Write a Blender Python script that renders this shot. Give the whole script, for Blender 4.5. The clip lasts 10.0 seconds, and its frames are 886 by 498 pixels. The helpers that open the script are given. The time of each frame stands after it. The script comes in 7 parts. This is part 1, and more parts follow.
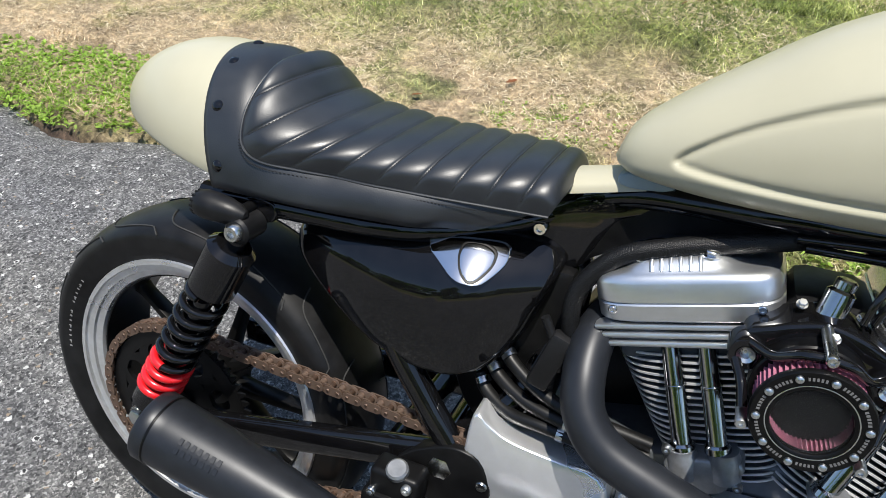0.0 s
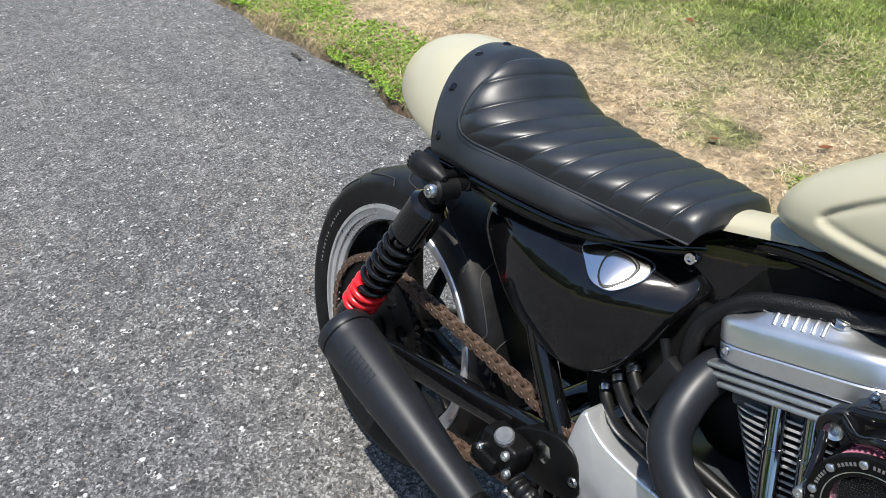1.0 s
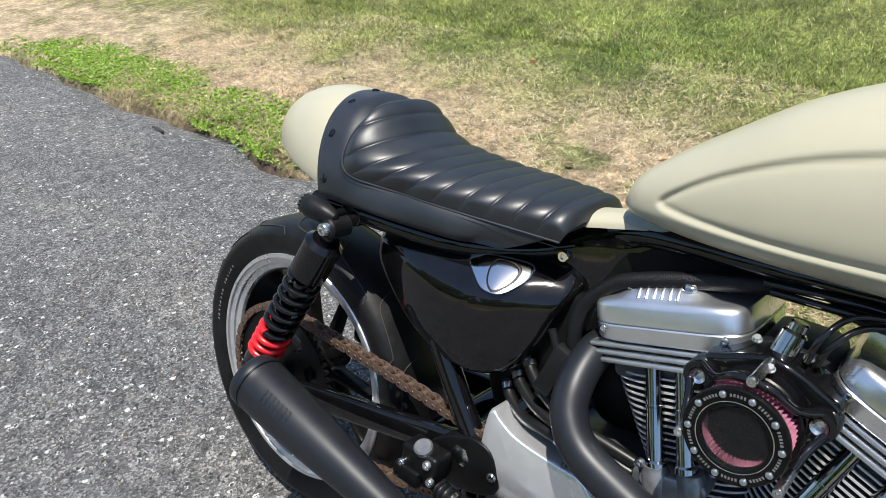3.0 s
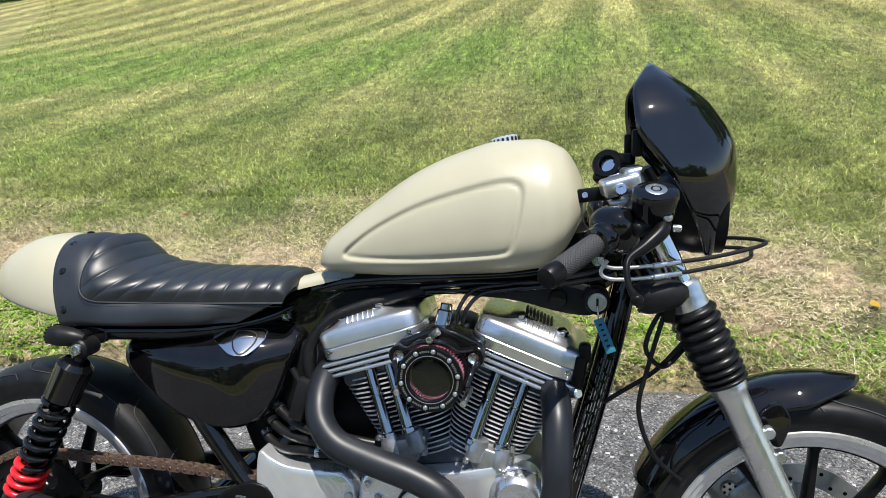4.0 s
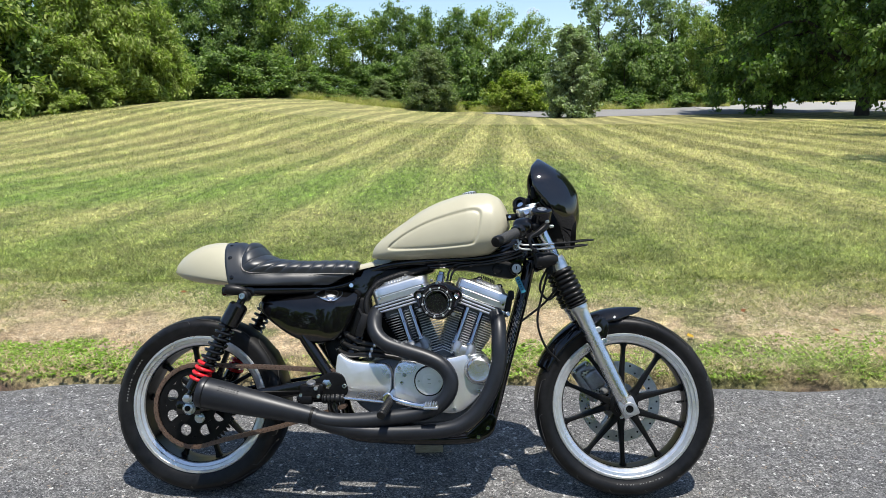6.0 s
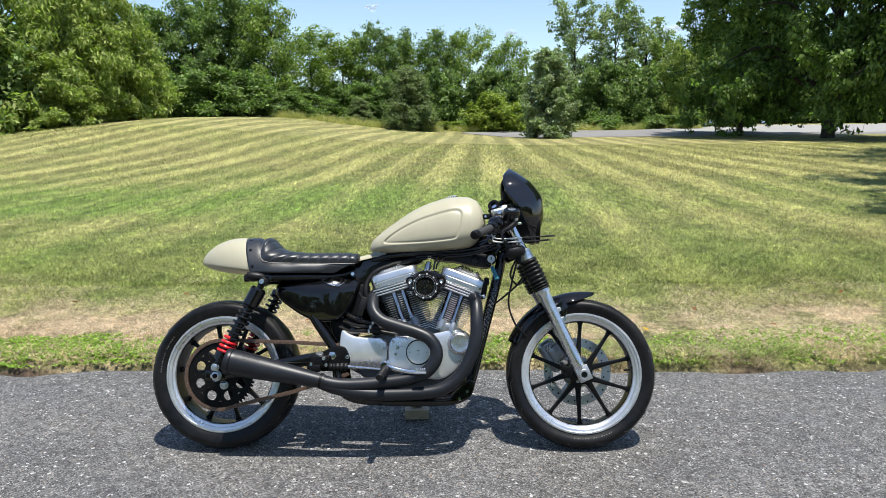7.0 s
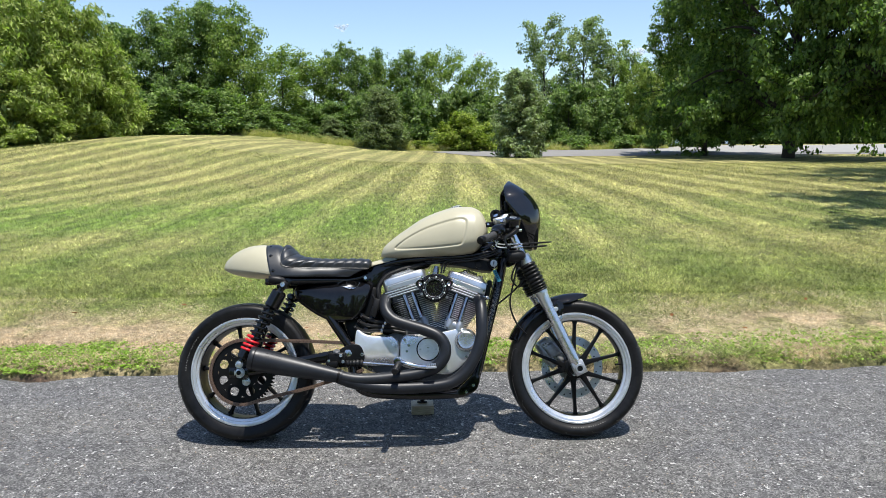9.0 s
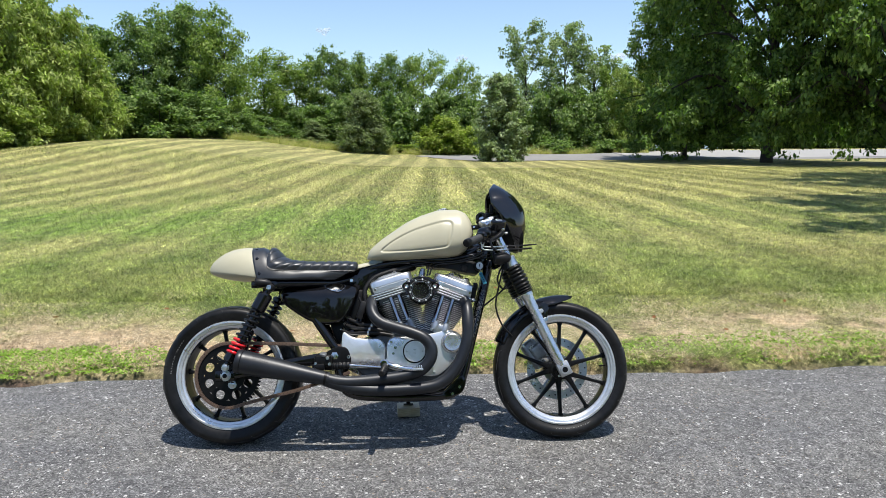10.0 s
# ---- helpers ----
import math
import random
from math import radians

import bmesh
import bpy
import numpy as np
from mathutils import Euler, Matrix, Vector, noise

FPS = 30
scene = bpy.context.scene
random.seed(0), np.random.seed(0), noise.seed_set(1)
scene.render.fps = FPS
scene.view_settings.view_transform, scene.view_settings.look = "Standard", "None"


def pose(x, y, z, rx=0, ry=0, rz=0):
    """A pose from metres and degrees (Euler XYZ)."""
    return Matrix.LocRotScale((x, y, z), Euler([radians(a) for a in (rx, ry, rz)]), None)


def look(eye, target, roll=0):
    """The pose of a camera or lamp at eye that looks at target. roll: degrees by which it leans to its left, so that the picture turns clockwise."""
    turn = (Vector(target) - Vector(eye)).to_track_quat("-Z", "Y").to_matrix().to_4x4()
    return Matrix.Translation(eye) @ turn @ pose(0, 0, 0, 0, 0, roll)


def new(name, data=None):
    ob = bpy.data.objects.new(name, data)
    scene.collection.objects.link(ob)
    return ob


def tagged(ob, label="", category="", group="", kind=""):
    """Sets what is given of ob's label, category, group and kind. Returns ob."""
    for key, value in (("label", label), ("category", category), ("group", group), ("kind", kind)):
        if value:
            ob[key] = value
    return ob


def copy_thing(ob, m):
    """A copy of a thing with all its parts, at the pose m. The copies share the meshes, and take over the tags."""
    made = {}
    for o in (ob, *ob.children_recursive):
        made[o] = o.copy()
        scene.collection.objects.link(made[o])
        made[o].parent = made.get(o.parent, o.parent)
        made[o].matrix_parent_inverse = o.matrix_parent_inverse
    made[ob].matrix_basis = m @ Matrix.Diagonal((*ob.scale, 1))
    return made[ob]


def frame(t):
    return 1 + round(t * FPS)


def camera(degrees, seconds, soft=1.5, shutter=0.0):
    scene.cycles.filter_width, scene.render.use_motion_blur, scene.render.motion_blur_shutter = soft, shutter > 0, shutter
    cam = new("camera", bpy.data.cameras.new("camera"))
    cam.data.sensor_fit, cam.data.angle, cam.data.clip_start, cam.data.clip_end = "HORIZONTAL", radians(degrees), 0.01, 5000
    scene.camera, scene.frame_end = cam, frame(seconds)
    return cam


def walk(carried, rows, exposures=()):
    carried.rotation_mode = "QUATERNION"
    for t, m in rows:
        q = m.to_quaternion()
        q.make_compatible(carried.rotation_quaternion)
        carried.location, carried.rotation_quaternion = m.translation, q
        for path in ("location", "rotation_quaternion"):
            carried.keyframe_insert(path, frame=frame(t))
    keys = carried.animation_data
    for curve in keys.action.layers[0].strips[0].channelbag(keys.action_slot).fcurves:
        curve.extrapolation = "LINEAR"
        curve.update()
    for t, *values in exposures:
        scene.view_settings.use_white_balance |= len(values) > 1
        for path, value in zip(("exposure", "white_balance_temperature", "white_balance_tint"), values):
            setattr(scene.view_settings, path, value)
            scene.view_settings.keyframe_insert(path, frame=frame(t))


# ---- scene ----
cam = camera(64.1, 10.0, soft=0.55)
PATH = [
    (0, (0.722, -0.595, 1.27), (0.093, 0.834, 0.02), -1.0),
    (0.5, (0.827, -0.657, 1.287), (-0.242, 0.555, 0.109), -1.8),
    (1, (0.952, -0.578, 1.284), (-0.366, 0.373, 0.119), -2.5),
    (1.5, (1.039, -0.538, 1.3), (-0.408, 0.2, 0.133), -4.2),
    (2, (1.08, -0.538, 1.305), (-0.421, 0.099, 0.147), -6.1),
    (2.2, (1.087, -0.541, 1.304), (-0.418, 0.097, 0.151), -6.6),
    (3.3, (0.992, -0.739, 1.298), (0.145, 0.79, 0.325), -3.1),
    (3.5, (1.002, -0.804, 1.315), (0.36, 0.854, 0.399), -3.6),
    (4, (1.12, -1.063, 1.351), (0.74, 0.757, 0.613), -4.0),
    (4.5, (1.171, -1.373, 1.385), (0.881, 0.531, 0.844), -2.8),
    (5, (1.09, -1.686, 1.367), (0.863, 0.251, 0.925), -1.5),
    (5.5, (1.047, -2.024, 1.353), (0.884, -0.072, 0.95), -1.1),
    (5.7, (1.042, -2.182, 1.347), (0.899, -0.225, 0.956), -1.1),
    (7, (1.028, -2.919, 1.328), (0.973, -0.945, 1.007), -0.6),
    (7.5, (1.046, -3.036, 1.322), (1.004, -1.059, 1.025), -0.6),
    (8, (0.992, -3.076, 1.324), (0.964, -1.096, 1.04), -0.5),
    (8.5, (0.9, -3.149, 1.32), (0.896, -1.168, 1.046), -0.6),
    (9, (0.865, -3.191, 1.31), (0.895, -1.21, 1.041), -0.4),
    (9.5, (0.849, -3.209, 1.307), (0.91, -1.227, 1.044), -0.4),
    (10, (0.847, -3.211, 1.306), (0.927, -1.23, 1.048), -0.3),
]
walk(cam, [(t, look(eye, target, roll)) for t, eye, target, roll in PATH], exposures=[(0.0, 0.5), (10.0, 0.5)])

# ---- world, sun ----
world = bpy.data.worlds.new("sky")
scene.world = world
world.use_nodes = True
wn = world.node_tree.nodes
sky = wn.new("ShaderNodeTexSky")
sky.sky_type = "NISHITA"
sky.sun_disc = False
sky.sun_elevation = radians(74)
sky.sun_rotation = radians(143)
sky.air_density, sky.dust_density, sky.ozone_density = 1.0, 0.5, 2.0
world.node_tree.links.new(sky.outputs[0], wn["Background"].inputs[0])
wn["Background"].inputs[1].default_value = 0.135

sun = new("sun", bpy.data.lights.new("sun", "SUN"))
sun.data.energy = 5.0
sun.data.angle = radians(0.53)
sun.data.color = (1.0, 0.955, 0.875)
sun.matrix_world = look((1.5, -2.0, 10.0), (0, 0, 0))


# ---- materials ----
def material(name, color, rough=0.5, metal=0.0, **more):
    m = bpy.data.materials.new(name)
    m.use_nodes = True
    b = m.node_tree.nodes["Principled BSDF"]
    b.inputs["Base Color"].default_value = (*color, 1)
    b.inputs["Roughness"].default_value = rough
    b.inputs["Metallic"].default_value = metal
    for key, value in more.items():
        b.inputs[key.replace("_", " ")].default_value = value
    return m


def nd(m, kind, **inputs):
    n = m.node_tree.nodes.new(kind)
    for key, value in inputs.items():
        n.inputs[key.replace("_", " ")].default_value = value
    return n


def ln(m, a, b):
    m.node_tree.links.new(a, b)


def coords(m, scale=(1, 1, 1), kind="Object"):
    c = nd(m, "ShaderNodeTexCoord")
    p = nd(m, "ShaderNodeMapping")
    p.inputs["Scale"].default_value = scale
    ln(m, c.outputs[kind], p.inputs["Vector"])
    return p.outputs["Vector"]


def ramp(m, source, stops):
    r = nd(m, "ShaderNodeValToRGB")
    els = r.color_ramp.elements
    while len(els) < len(stops):
        els.new(0.5)
    for e, (p, col) in zip(els, stops):
        e.position = p
        e.color = (*col, 1) if isinstance(col, tuple) else (col, col, col, 1)
    ln(m, source, r.inputs["Fac"])
    return r.outputs["Color"]


def noise_tex(m, vec, scale, detail=4, rough=0.55):
    n = nd(m, "ShaderNodeTexNoise", Scale=scale, Detail=detail, Roughness=rough)
    ln(m, vec, n.inputs["Vector"])
    return n.outputs["Fac"]


def mixc(m, fac, a, b, mode="MIX"):
    n = nd(m, "ShaderNodeMix")
    n.data_type, n.blend_type = "RGBA", mode
    for value, socket in ((fac, n.inputs["Factor"]), (a, n.inputs["A"]), (b, n.inputs["B"])):
        sock = [s for s in n.inputs if s.name == socket.name and s.type == ("VALUE" if socket.name == "Factor" else "RGBA")][0]
        if isinstance(value, bpy.types.NodeSocket):
            ln(m, value, sock)
        elif isinstance(value, tuple):
            sock.default_value = (*value, 1)
        else:
            sock.default_value = value
    return [s for s in n.outputs if s.type == "RGBA"][0]


def fmath(m, op, a, b=0.0, clamp=False):
    n = nd(m, "ShaderNodeMath")
    n.operation, n.use_clamp = op, clamp
    for value, sock in ((a, n.inputs[0]), (b, n.inputs[1])):
        if isinstance(value, bpy.types.NodeSocket):
            ln(m, value, sock)
        else:
            sock.default_value = value
    return n.outputs[0]


def bsdf(m):
    return m.node_tree.nodes["Principled BSDF"]


def bump(m, height, strength, dist):
    b = nd(m, "ShaderNodeBump", Strength=strength, Distance=dist)
    ln(m, height, b.inputs["Height"])
    ln(m, b.outputs["Normal"], bsdf(m).inputs["Normal"])


def weathered(name, color, rough, metal=0.0, grain=60.0, spread=0.15, rspread=0.12, bumpy=0.0, **more):
    """A paint, metal or rubber with fine grain and broad blotches of dust and wear."""
    m = material(name, color, rough, metal, **more)
    v = coords(m)
    fine, broad = noise_tex(m, v, grain, 6), noise_tex(m, v, grain / 9, 3)
    both = fmath(m, "MULTIPLY", fmath(m, "ADD", fine, broad), 0.5)
    lo = tuple(c * (1 - spread) for c in color)
    hi = tuple(min(1, c * (1 + spread) + 0.01 * spread) for c in color)
    ln(m, ramp(m, both, [(0.3, lo), (0.7, hi)]), bsdf(m).inputs["Base Color"])
    ln(m, ramp(m, broad, [(0.3, max(0, rough - rspread)), (0.7, min(1, rough + rspread))]), bsdf(m).inputs["Roughness"])
    if bumpy:
        bump(m, fine, 0.35, bumpy)
    return m


CREAM = weathered("cream_paint", (0.395, 0.372, 0.272), 0.34, grain=30, spread=0.03, rspread=0.05, Specular_IOR_Level=0.38)
BLACK = weathered("black_gloss_paint", (0.0025, 0.0025, 0.003), 0.04, grain=40, spread=0.3, rspread=0.02, Specular_IOR_Level=0.5)
LACQUER = weathered("black_clear_lacquer", (0.0025, 0.0025, 0.003), 0.03, grain=40, spread=0.3, rspread=0.015, Specular_IOR_Level=0.8)
SATIN = weathered("black_satin_coat", (0.003, 0.003, 0.0032), 0.36, grain=70, spread=0.3, rspread=0.08, Specular_IOR_Level=0.18)
PLASTIC = weathered("black_plastic", (0.006, 0.006, 0.0065), 0.5, grain=120, spread=0.3, bumpy=0.0004, Specular_IOR_Level=0.27)
EXHAUST = weathered("dark_ceramic_exhaust_coat", (0.013, 0.0148, 0.0185), 0.41, 0.22, grain=60, spread=0.2, rspread=0.06, Specular_IOR_Level=0.42)
RUBBER = weathered("tyre_rubber", (0.0045, 0.0045, 0.0048), 0.42, grain=45, spread=0.6, rspread=0.14, bumpy=0.0006, Specular_IOR_Level=0.24)
GROOVE = weathered("dusty_tread_groove", (0.026, 0.026, 0.025), 0.7, grain=90, spread=0.4)
DISC = weathered("worn_disc_steel", (0.60, 0.60, 0.59), 0.36, 0.8, grain=60, spread=0.25)
GREYCAST = weathered("grey_caliper_casting", (0.40, 0.405, 0.41), 0.42, 0.6, grain=90, spread=0.3, bumpy=0.0003)
BOOT = weathered("rubber_gaiter", (0.0045, 0.0045, 0.0045), 0.40, grain=50, spread=0.3, Specular_IOR_Level=0.3)
CHROME = weathered("chrome", (0.72, 0.73, 0.74), 0.09, 1.0, grain=40, spread=0.06, rspread=0.04)
DARKCHROME = weathered("smoky_chrome", (0.36, 0.37, 0.38), 0.12, 1.0, grain=40, spread=0.08, rspread=0.04)
CASTALU_DULL = weathered("dull_grey_casting", (0.24, 0.247, 0.255), 0.42, 0.7, grain=90, spread=0.3, bumpy=0.0003)
POLISHED = weathered("polished_cover_alloy", (0.80, 0.81, 0.82), 0.30, 0.78, grain=18, spread=0.14, rspread=0.09)
ALU = weathered("satin_aluminium", (0.64, 0.655, 0.67), 0.29, 0.92, grain=25, spread=0.16, rspread=0.10)
SLIDER = weathered("brushed_fork_alloy", (0.64, 0.65, 0.655), 0.27, 0.95, grain=40, spread=0.12, rspread=0.06)
CASTALU = weathered("cast_aluminium", (0.48, 0.485, 0.49), 0.38, 0.88, grain=90, spread=0.18, rspread=0.1, bumpy=0.0003)
FINEDGE = weathered("machined_fin_edge", (0.60, 0.61, 0.62), 0.38, 0.5, grain=80, spread=0.2)
FIN = weathered("dark_engine_casting", (0.085, 0.094, 0.104), 0.42, 0.4, grain=80, spread=0.3, bumpy=0.0004)
RIM = weathered("machined_rim", (0.70, 0.71, 0.72), 0.34, 0.82, grain=60, spread=0.16)
STEEL = weathered("zinc_steel", (0.58, 0.59, 0.58), 0.3, 1.0, grain=120, spread=0.12)
SIDEWALL = weathered("sidewall_print", (0.16, 0.16, 0.155), 0.6, grain=90, spread=0.35)
CHAIN = weathered("rusty_chain", (0.085, 0.058, 0.042), 0.42, 0.6, grain=200, spread=0.55, bumpy=0.0003)
_g = nd(CHAIN, "ShaderNodeNewGeometry")
ln(CHAIN, ramp(CHAIN, _g.outputs["Random Per Island"], [(0.0, (0.06, 0.036, 0.026)), (0.5, (0.13, 0.084, 0.060)), (0.85, (0.22, 0.155, 0.120)), (1.0, (0.42, 0.34, 0.28))]), bsdf(CHAIN).inputs["Base Color"])
RED = weathered("red_spring_paint", (0.55, 0.008, 0.012), 0.22, grain=60, spread=0.12, Coat_Weight=0.4)
PINK = weathered("pink_filter_gauze", (0.33, 0.115, 0.175), 0.75, grain=250, spread=0.35, bumpy=0.0005)
WHITE = material("pale_print", (0.36, 0.36, 0.35), 0.6)
FAINT = material("faint_print", (0.12, 0.12, 0.12), 0.6)
TEAL = weathered("teal_tag", (0.02, 0.17, 0.24), 0.5, grain=80, spread=0.25)
BLUEGREY = weathered("bare_primer", (0.22, 0.27, 0.28), 0.5, grain=60, spread=0.15)
GLASS = material("smoked_glass", (0.42, 0.44, 0.45), 0.04, 0.0, Transmission_Weight=0.99, IOR=1.25)
STITCH = material("dark_thread", (0.004, 0.004, 0.004), 0.8)


def leather():
    m = material("black_leather", (0.009, 0.0095, 0.011), 0.40, Specular_IOR_Level=0.62)
    v = coords(m)
    vo = nd(m, "ShaderNodeTexVoronoi", Scale=520)
    ln(m, v, vo.inputs["Vector"])
    n = noise_tex(m, v, 14, 4)
    ln(m, ramp(m, n, [(0.3, (0.0100, 0.0116, 0.0140)), (0.75, (0.0185, 0.0212, 0.0252))]), bsdf(m).inputs["Base Color"])
    ln(m, ramp(m, n, [(0.3, 0.36), (0.7, 0.47)]), bsdf(m).inputs["Roughness"])
    bump(m, vo.outputs["Distance"], 0.12, 0.0005)
    return m


LEATHER = leather()


def grip_rubber():
    m = material("knurled_grip_rubber", (0.03, 0.03, 0.031), 0.6)
    v = coords(m)
    vo = nd(m, "ShaderNodeTexVoronoi", Scale=420)
    vo.inputs["Randomness"].default_value = 0.15
    ln(m, v, vo.inputs["Vector"])
    bump(m, vo.outputs["Distance"], 0.9, 0.0015)
    return m


GRIP = grip_rubber()


def braid():
    m = material("braided_sleeve", (0.012, 0.012, 0.013), 0.45, Specular_IOR_Level=0.3)
    v = coords(m)
    w = nd(m, "ShaderNodeTexVoronoi", Scale=620)
    ln(m, v, w.inputs["Vector"])
    ln(m, ramp(m, w.outputs["Distance"], [(0.05, (0.014, 0.014, 0.015)), (0.5, (0.003, 0.003, 0.003))]), bsdf(m).inputs["Base Color"])
    bump(m, w.outputs["Distance"], 0.6, 0.001)
    return m


BRAID = braid()


def asphalt(name="worn_asphalt"):
    m = material(name, (0.1, 0.1, 0.1), 0.85)
    v = coords(m)
    # stone edges are made jagged by bending the coordinates a little
    bend = nd(m, "ShaderNodeTexNoise", Scale=170, Detail=3)
    ln(m, v, bend.inputs["Vector"])
    shift = nd(m, "ShaderNodeVectorMath")
    shift.operation = "MULTIPLY_ADD"
    ln(m, bend.outputs["Color"], shift.inputs[0])
    shift.inputs[1].default_value = (0.016, 0.016, 0.0)
    ln(m, v, shift.inputs[2])
    v = shift.outputs[0]
    grains = nd(m, "ShaderNodeTexVoronoi", Scale=230)
    ln(m, v, grains.inputs["Vector"])
    small = nd(m, "ShaderNodeTexVoronoi", Scale=150)
    ln(m, v, small.inputs["Vector"])
    seps = nd(m, "ShaderNodeSeparateColor")
    ln(m, small.outputs["Color"], seps.inputs[0])
    chips = nd(m, "ShaderNodeTexVoronoi", Scale=70)
    ln(m, v, chips.inputs["Vector"])
    sep = nd(m, "ShaderNodeSeparateColor")
    ln(m, chips.outputs["Color"], sep.inputs[0])
    sepg = nd(m, "ShaderNodeSeparateColor")
    ln(m, grains.outputs["Color"], sepg.inputs[0])
    base = ramp(m, sepg.outputs[0], [(0.0, (0.030, 0.030, 0.031)), (0.35, (0.083, 0.083, 0.083)), (0.75, (0.150, 0.149, 0.146)), (1.0, (0.33, 0.325, 0.315))])
    broad = noise_tex(m, v, 1.3, 5, 0.6)
    base = mixc(m, 1.0, base, ramp(m, broad, [(0.3, 0.84), (0.7, 1.18)]), "MULTIPLY")
    base = mixc(m, 1.0, base, ramp(m, noise_tex(m, v, 17, 4, 0.65), [(0.34, 0.66), (0.5, 1.0), (0.66, 1.30)]), "MULTIPLY")
    base = mixc(m, 1.0, base, ramp(m, noise_tex(m, coords(m, (0.9, 2.4, 1.0)), 1.0, 5, 0.6), [(0.35, (0.90, 0.90, 0.93)), (0.65, (1.08, 1.06, 1.02))]), "MULTIPLY")
    fleck = fmath(m, "MULTIPLY", fmath(m, "GREATER_THAN", seps.outputs[0], 0.88), fmath(m, "LESS_THAN", small.outputs["Distance"], 0.42))
    base = mixc(m, fleck, base, mixc(m, seps.outputs[1], (0.24, 0.235, 0.225), (0.46, 0.455, 0.44)))
    is_chip = fmath(m, "MULTIPLY", fmath(m, "GREATER_THAN", sep.outputs[1], 0.90), fmath(m, "LESS_THAN", chips.outputs["Distance"], fmath(m, "MULTIPLY", sep.outputs[0], 0.62)))
    base = mixc(m, is_chip, base, mixc(m, sep.outputs[0], (0.30, 0.295, 0.28), (0.60, 0.59, 0.57)))
    pit = fmath(m, "MULTIPLY", fmath(m, "GREATER_THAN", sep.outputs[0], 0.86), fmath(m, "LESS_THAN", chips.outputs["Distance"], 0.36))
    base = mixc(m, pit, base, (0.028, 0.028, 0.028))
    tan = fmath(m, "MULTIPLY", fmath(m, "GREATER_THAN", sep.outputs[2], 0.965), fmath(m, "LESS_THAN", chips.outputs["Distance"], 0.35))
    base = mixc(m, tan, base, (0.27, 0.21, 0.15))
    ln(m, base, bsdf(m).inputs["Base Color"])
    h = fmath(m, "ADD", grains.outputs["Distance"], noise_tex(m, v, 60, 4))
    bump(m, h, 0.8, 0.006)
    return m


ASPHALT = asphalt()


def lawn_colour(m):
    """Mown stripes, dry and green patches, the bare strip beside the drive: one colour for soil and blades."""
    v = coords(m)
    xyz = nd(m, "ShaderNodeSeparateXYZ")
    ln(m, v, xyz.inputs[0])
    x, y = xyz.outputs[0], xyz.outputs[1]
    # both sides of the drive are lawn
    y = fmath(m, "MAXIMUM", y, fmath(m, "SUBTRACT", -4.1, y))
    wob = noise_tex(m, v, 0.22, 3)
    patch = noise_tex(m, v, 0.30, 4, 0.55)
    spots = noise_tex(m, v, 1.7, 5, 0.65)
    fine = noise_tex(m, v, 40, 8, 0.8)
    # stripes run away from the drive, one mower's width each, with ragged edges
    u = fmath(m, "SUBTRACT", x, fmath(m, "MULTIPLY", y, 0.03))
    u = fmath(m, "ADD", u, fmath(m, "ADD", fmath(m, "MULTIPLY", wob, 0.5), fmath(m, "MULTIPLY", spots, 0.22)))
    s = fmath(m, "SINE", fmath(m, "MULTIPLY", u, 2 * math.pi / 1.45))
    s2 = fmath(m, "SINE", fmath(m, "MULTIPLY", u, 2 * math.pi / 4.3))
    stripe = fmath(m, "ADD", fmath(m, "ADD", fmath(m, "MULTIPLY", s, 1.1), fmath(m, "MULTIPLY", s2, 0.35)), 0.42, clamp=True)
    dist = fmath(m, "DIVIDE", y, 60.0, clamp=True)
    uneven = noise_tex(m, coords(m, (0.55, 0.045, 0.0)), 1.0, 3, 0.6)
    stripe = fmath(m, "MULTIPLY", stripe, ramp(m, uneven, [(0.36, 0.30), (0.62, 1.2)]))
    stripe = fmath(m, "MULTIPLY", stripe, ramp(m, dist, [(0.0, 0.1), (0.06, 0.22), (0.12, 0.72), (0.2, 1.0)]))
    green = mixc(m, ramp(m, spots, [(0.35, 0.0), (0.68, 1.0)]), (0.098, 0.128, 0.027), (0.202, 0.226, 0.058))
    dry = mixc(m, ramp(m, spots, [(0.35, 0.0), (0.68, 1.0)]), (0.145, 0.128, 0.042), (0.25, 0.226, 0.082))
    dryness = fmath(m, "ADD", ramp(m, patch, [(0.40, 0.0), (0.62, 0.6)]), ramp(m, dist, [(0.17, 0.0), (0.34, 0.5)]), clamp=True)
    dryness = fmath(m, "ADD", dryness, fmath(m, "MULTIPLY", fmath(m, "MULTIPLY", fmath(m, "SUBTRACT", x, 1.5), 0.14, clamp=True), 0.42), clamp=True)
    # lush band in the middle of the lawn
    yw = fmath(m, "ADD", y, fmath(m, "MULTIPLY", wob, 3.0))
    lush = ramp(m, fmath(m, "DIVIDE", yw, 20.0, clamp=True), [(0.40, 0.0), (0.48, 1.0), (0.62, 1.0), (0.78, 0.0)])
    lush = fmath(m, "MULTIPLY", lush, ramp(m, fmath(m, "MULTIPLY", fmath(m, "ADD", x, 6.0), 0.08, clamp=True), [(0.45, 1.0), (0.85, 0.25)]))
    stripe = fmath(m, "MULTIPLY", stripe, fmath(m, "SUBTRACT", 1.0, fmath(m, "MULTIPLY", lush, 0.62)))
    dryness = fmath(m, "MULTIPLY", dryness, fmath(m, "SUBTRACT", 1.0, fmath(m, "MULTIPLY", lush, 0.8)))
    base = mixc(m, dryness, green, dry)
    base = mixc(m, fmath(m, "MULTIPLY", lush, 0.80), base, (0.128, 0.190, 0.030))
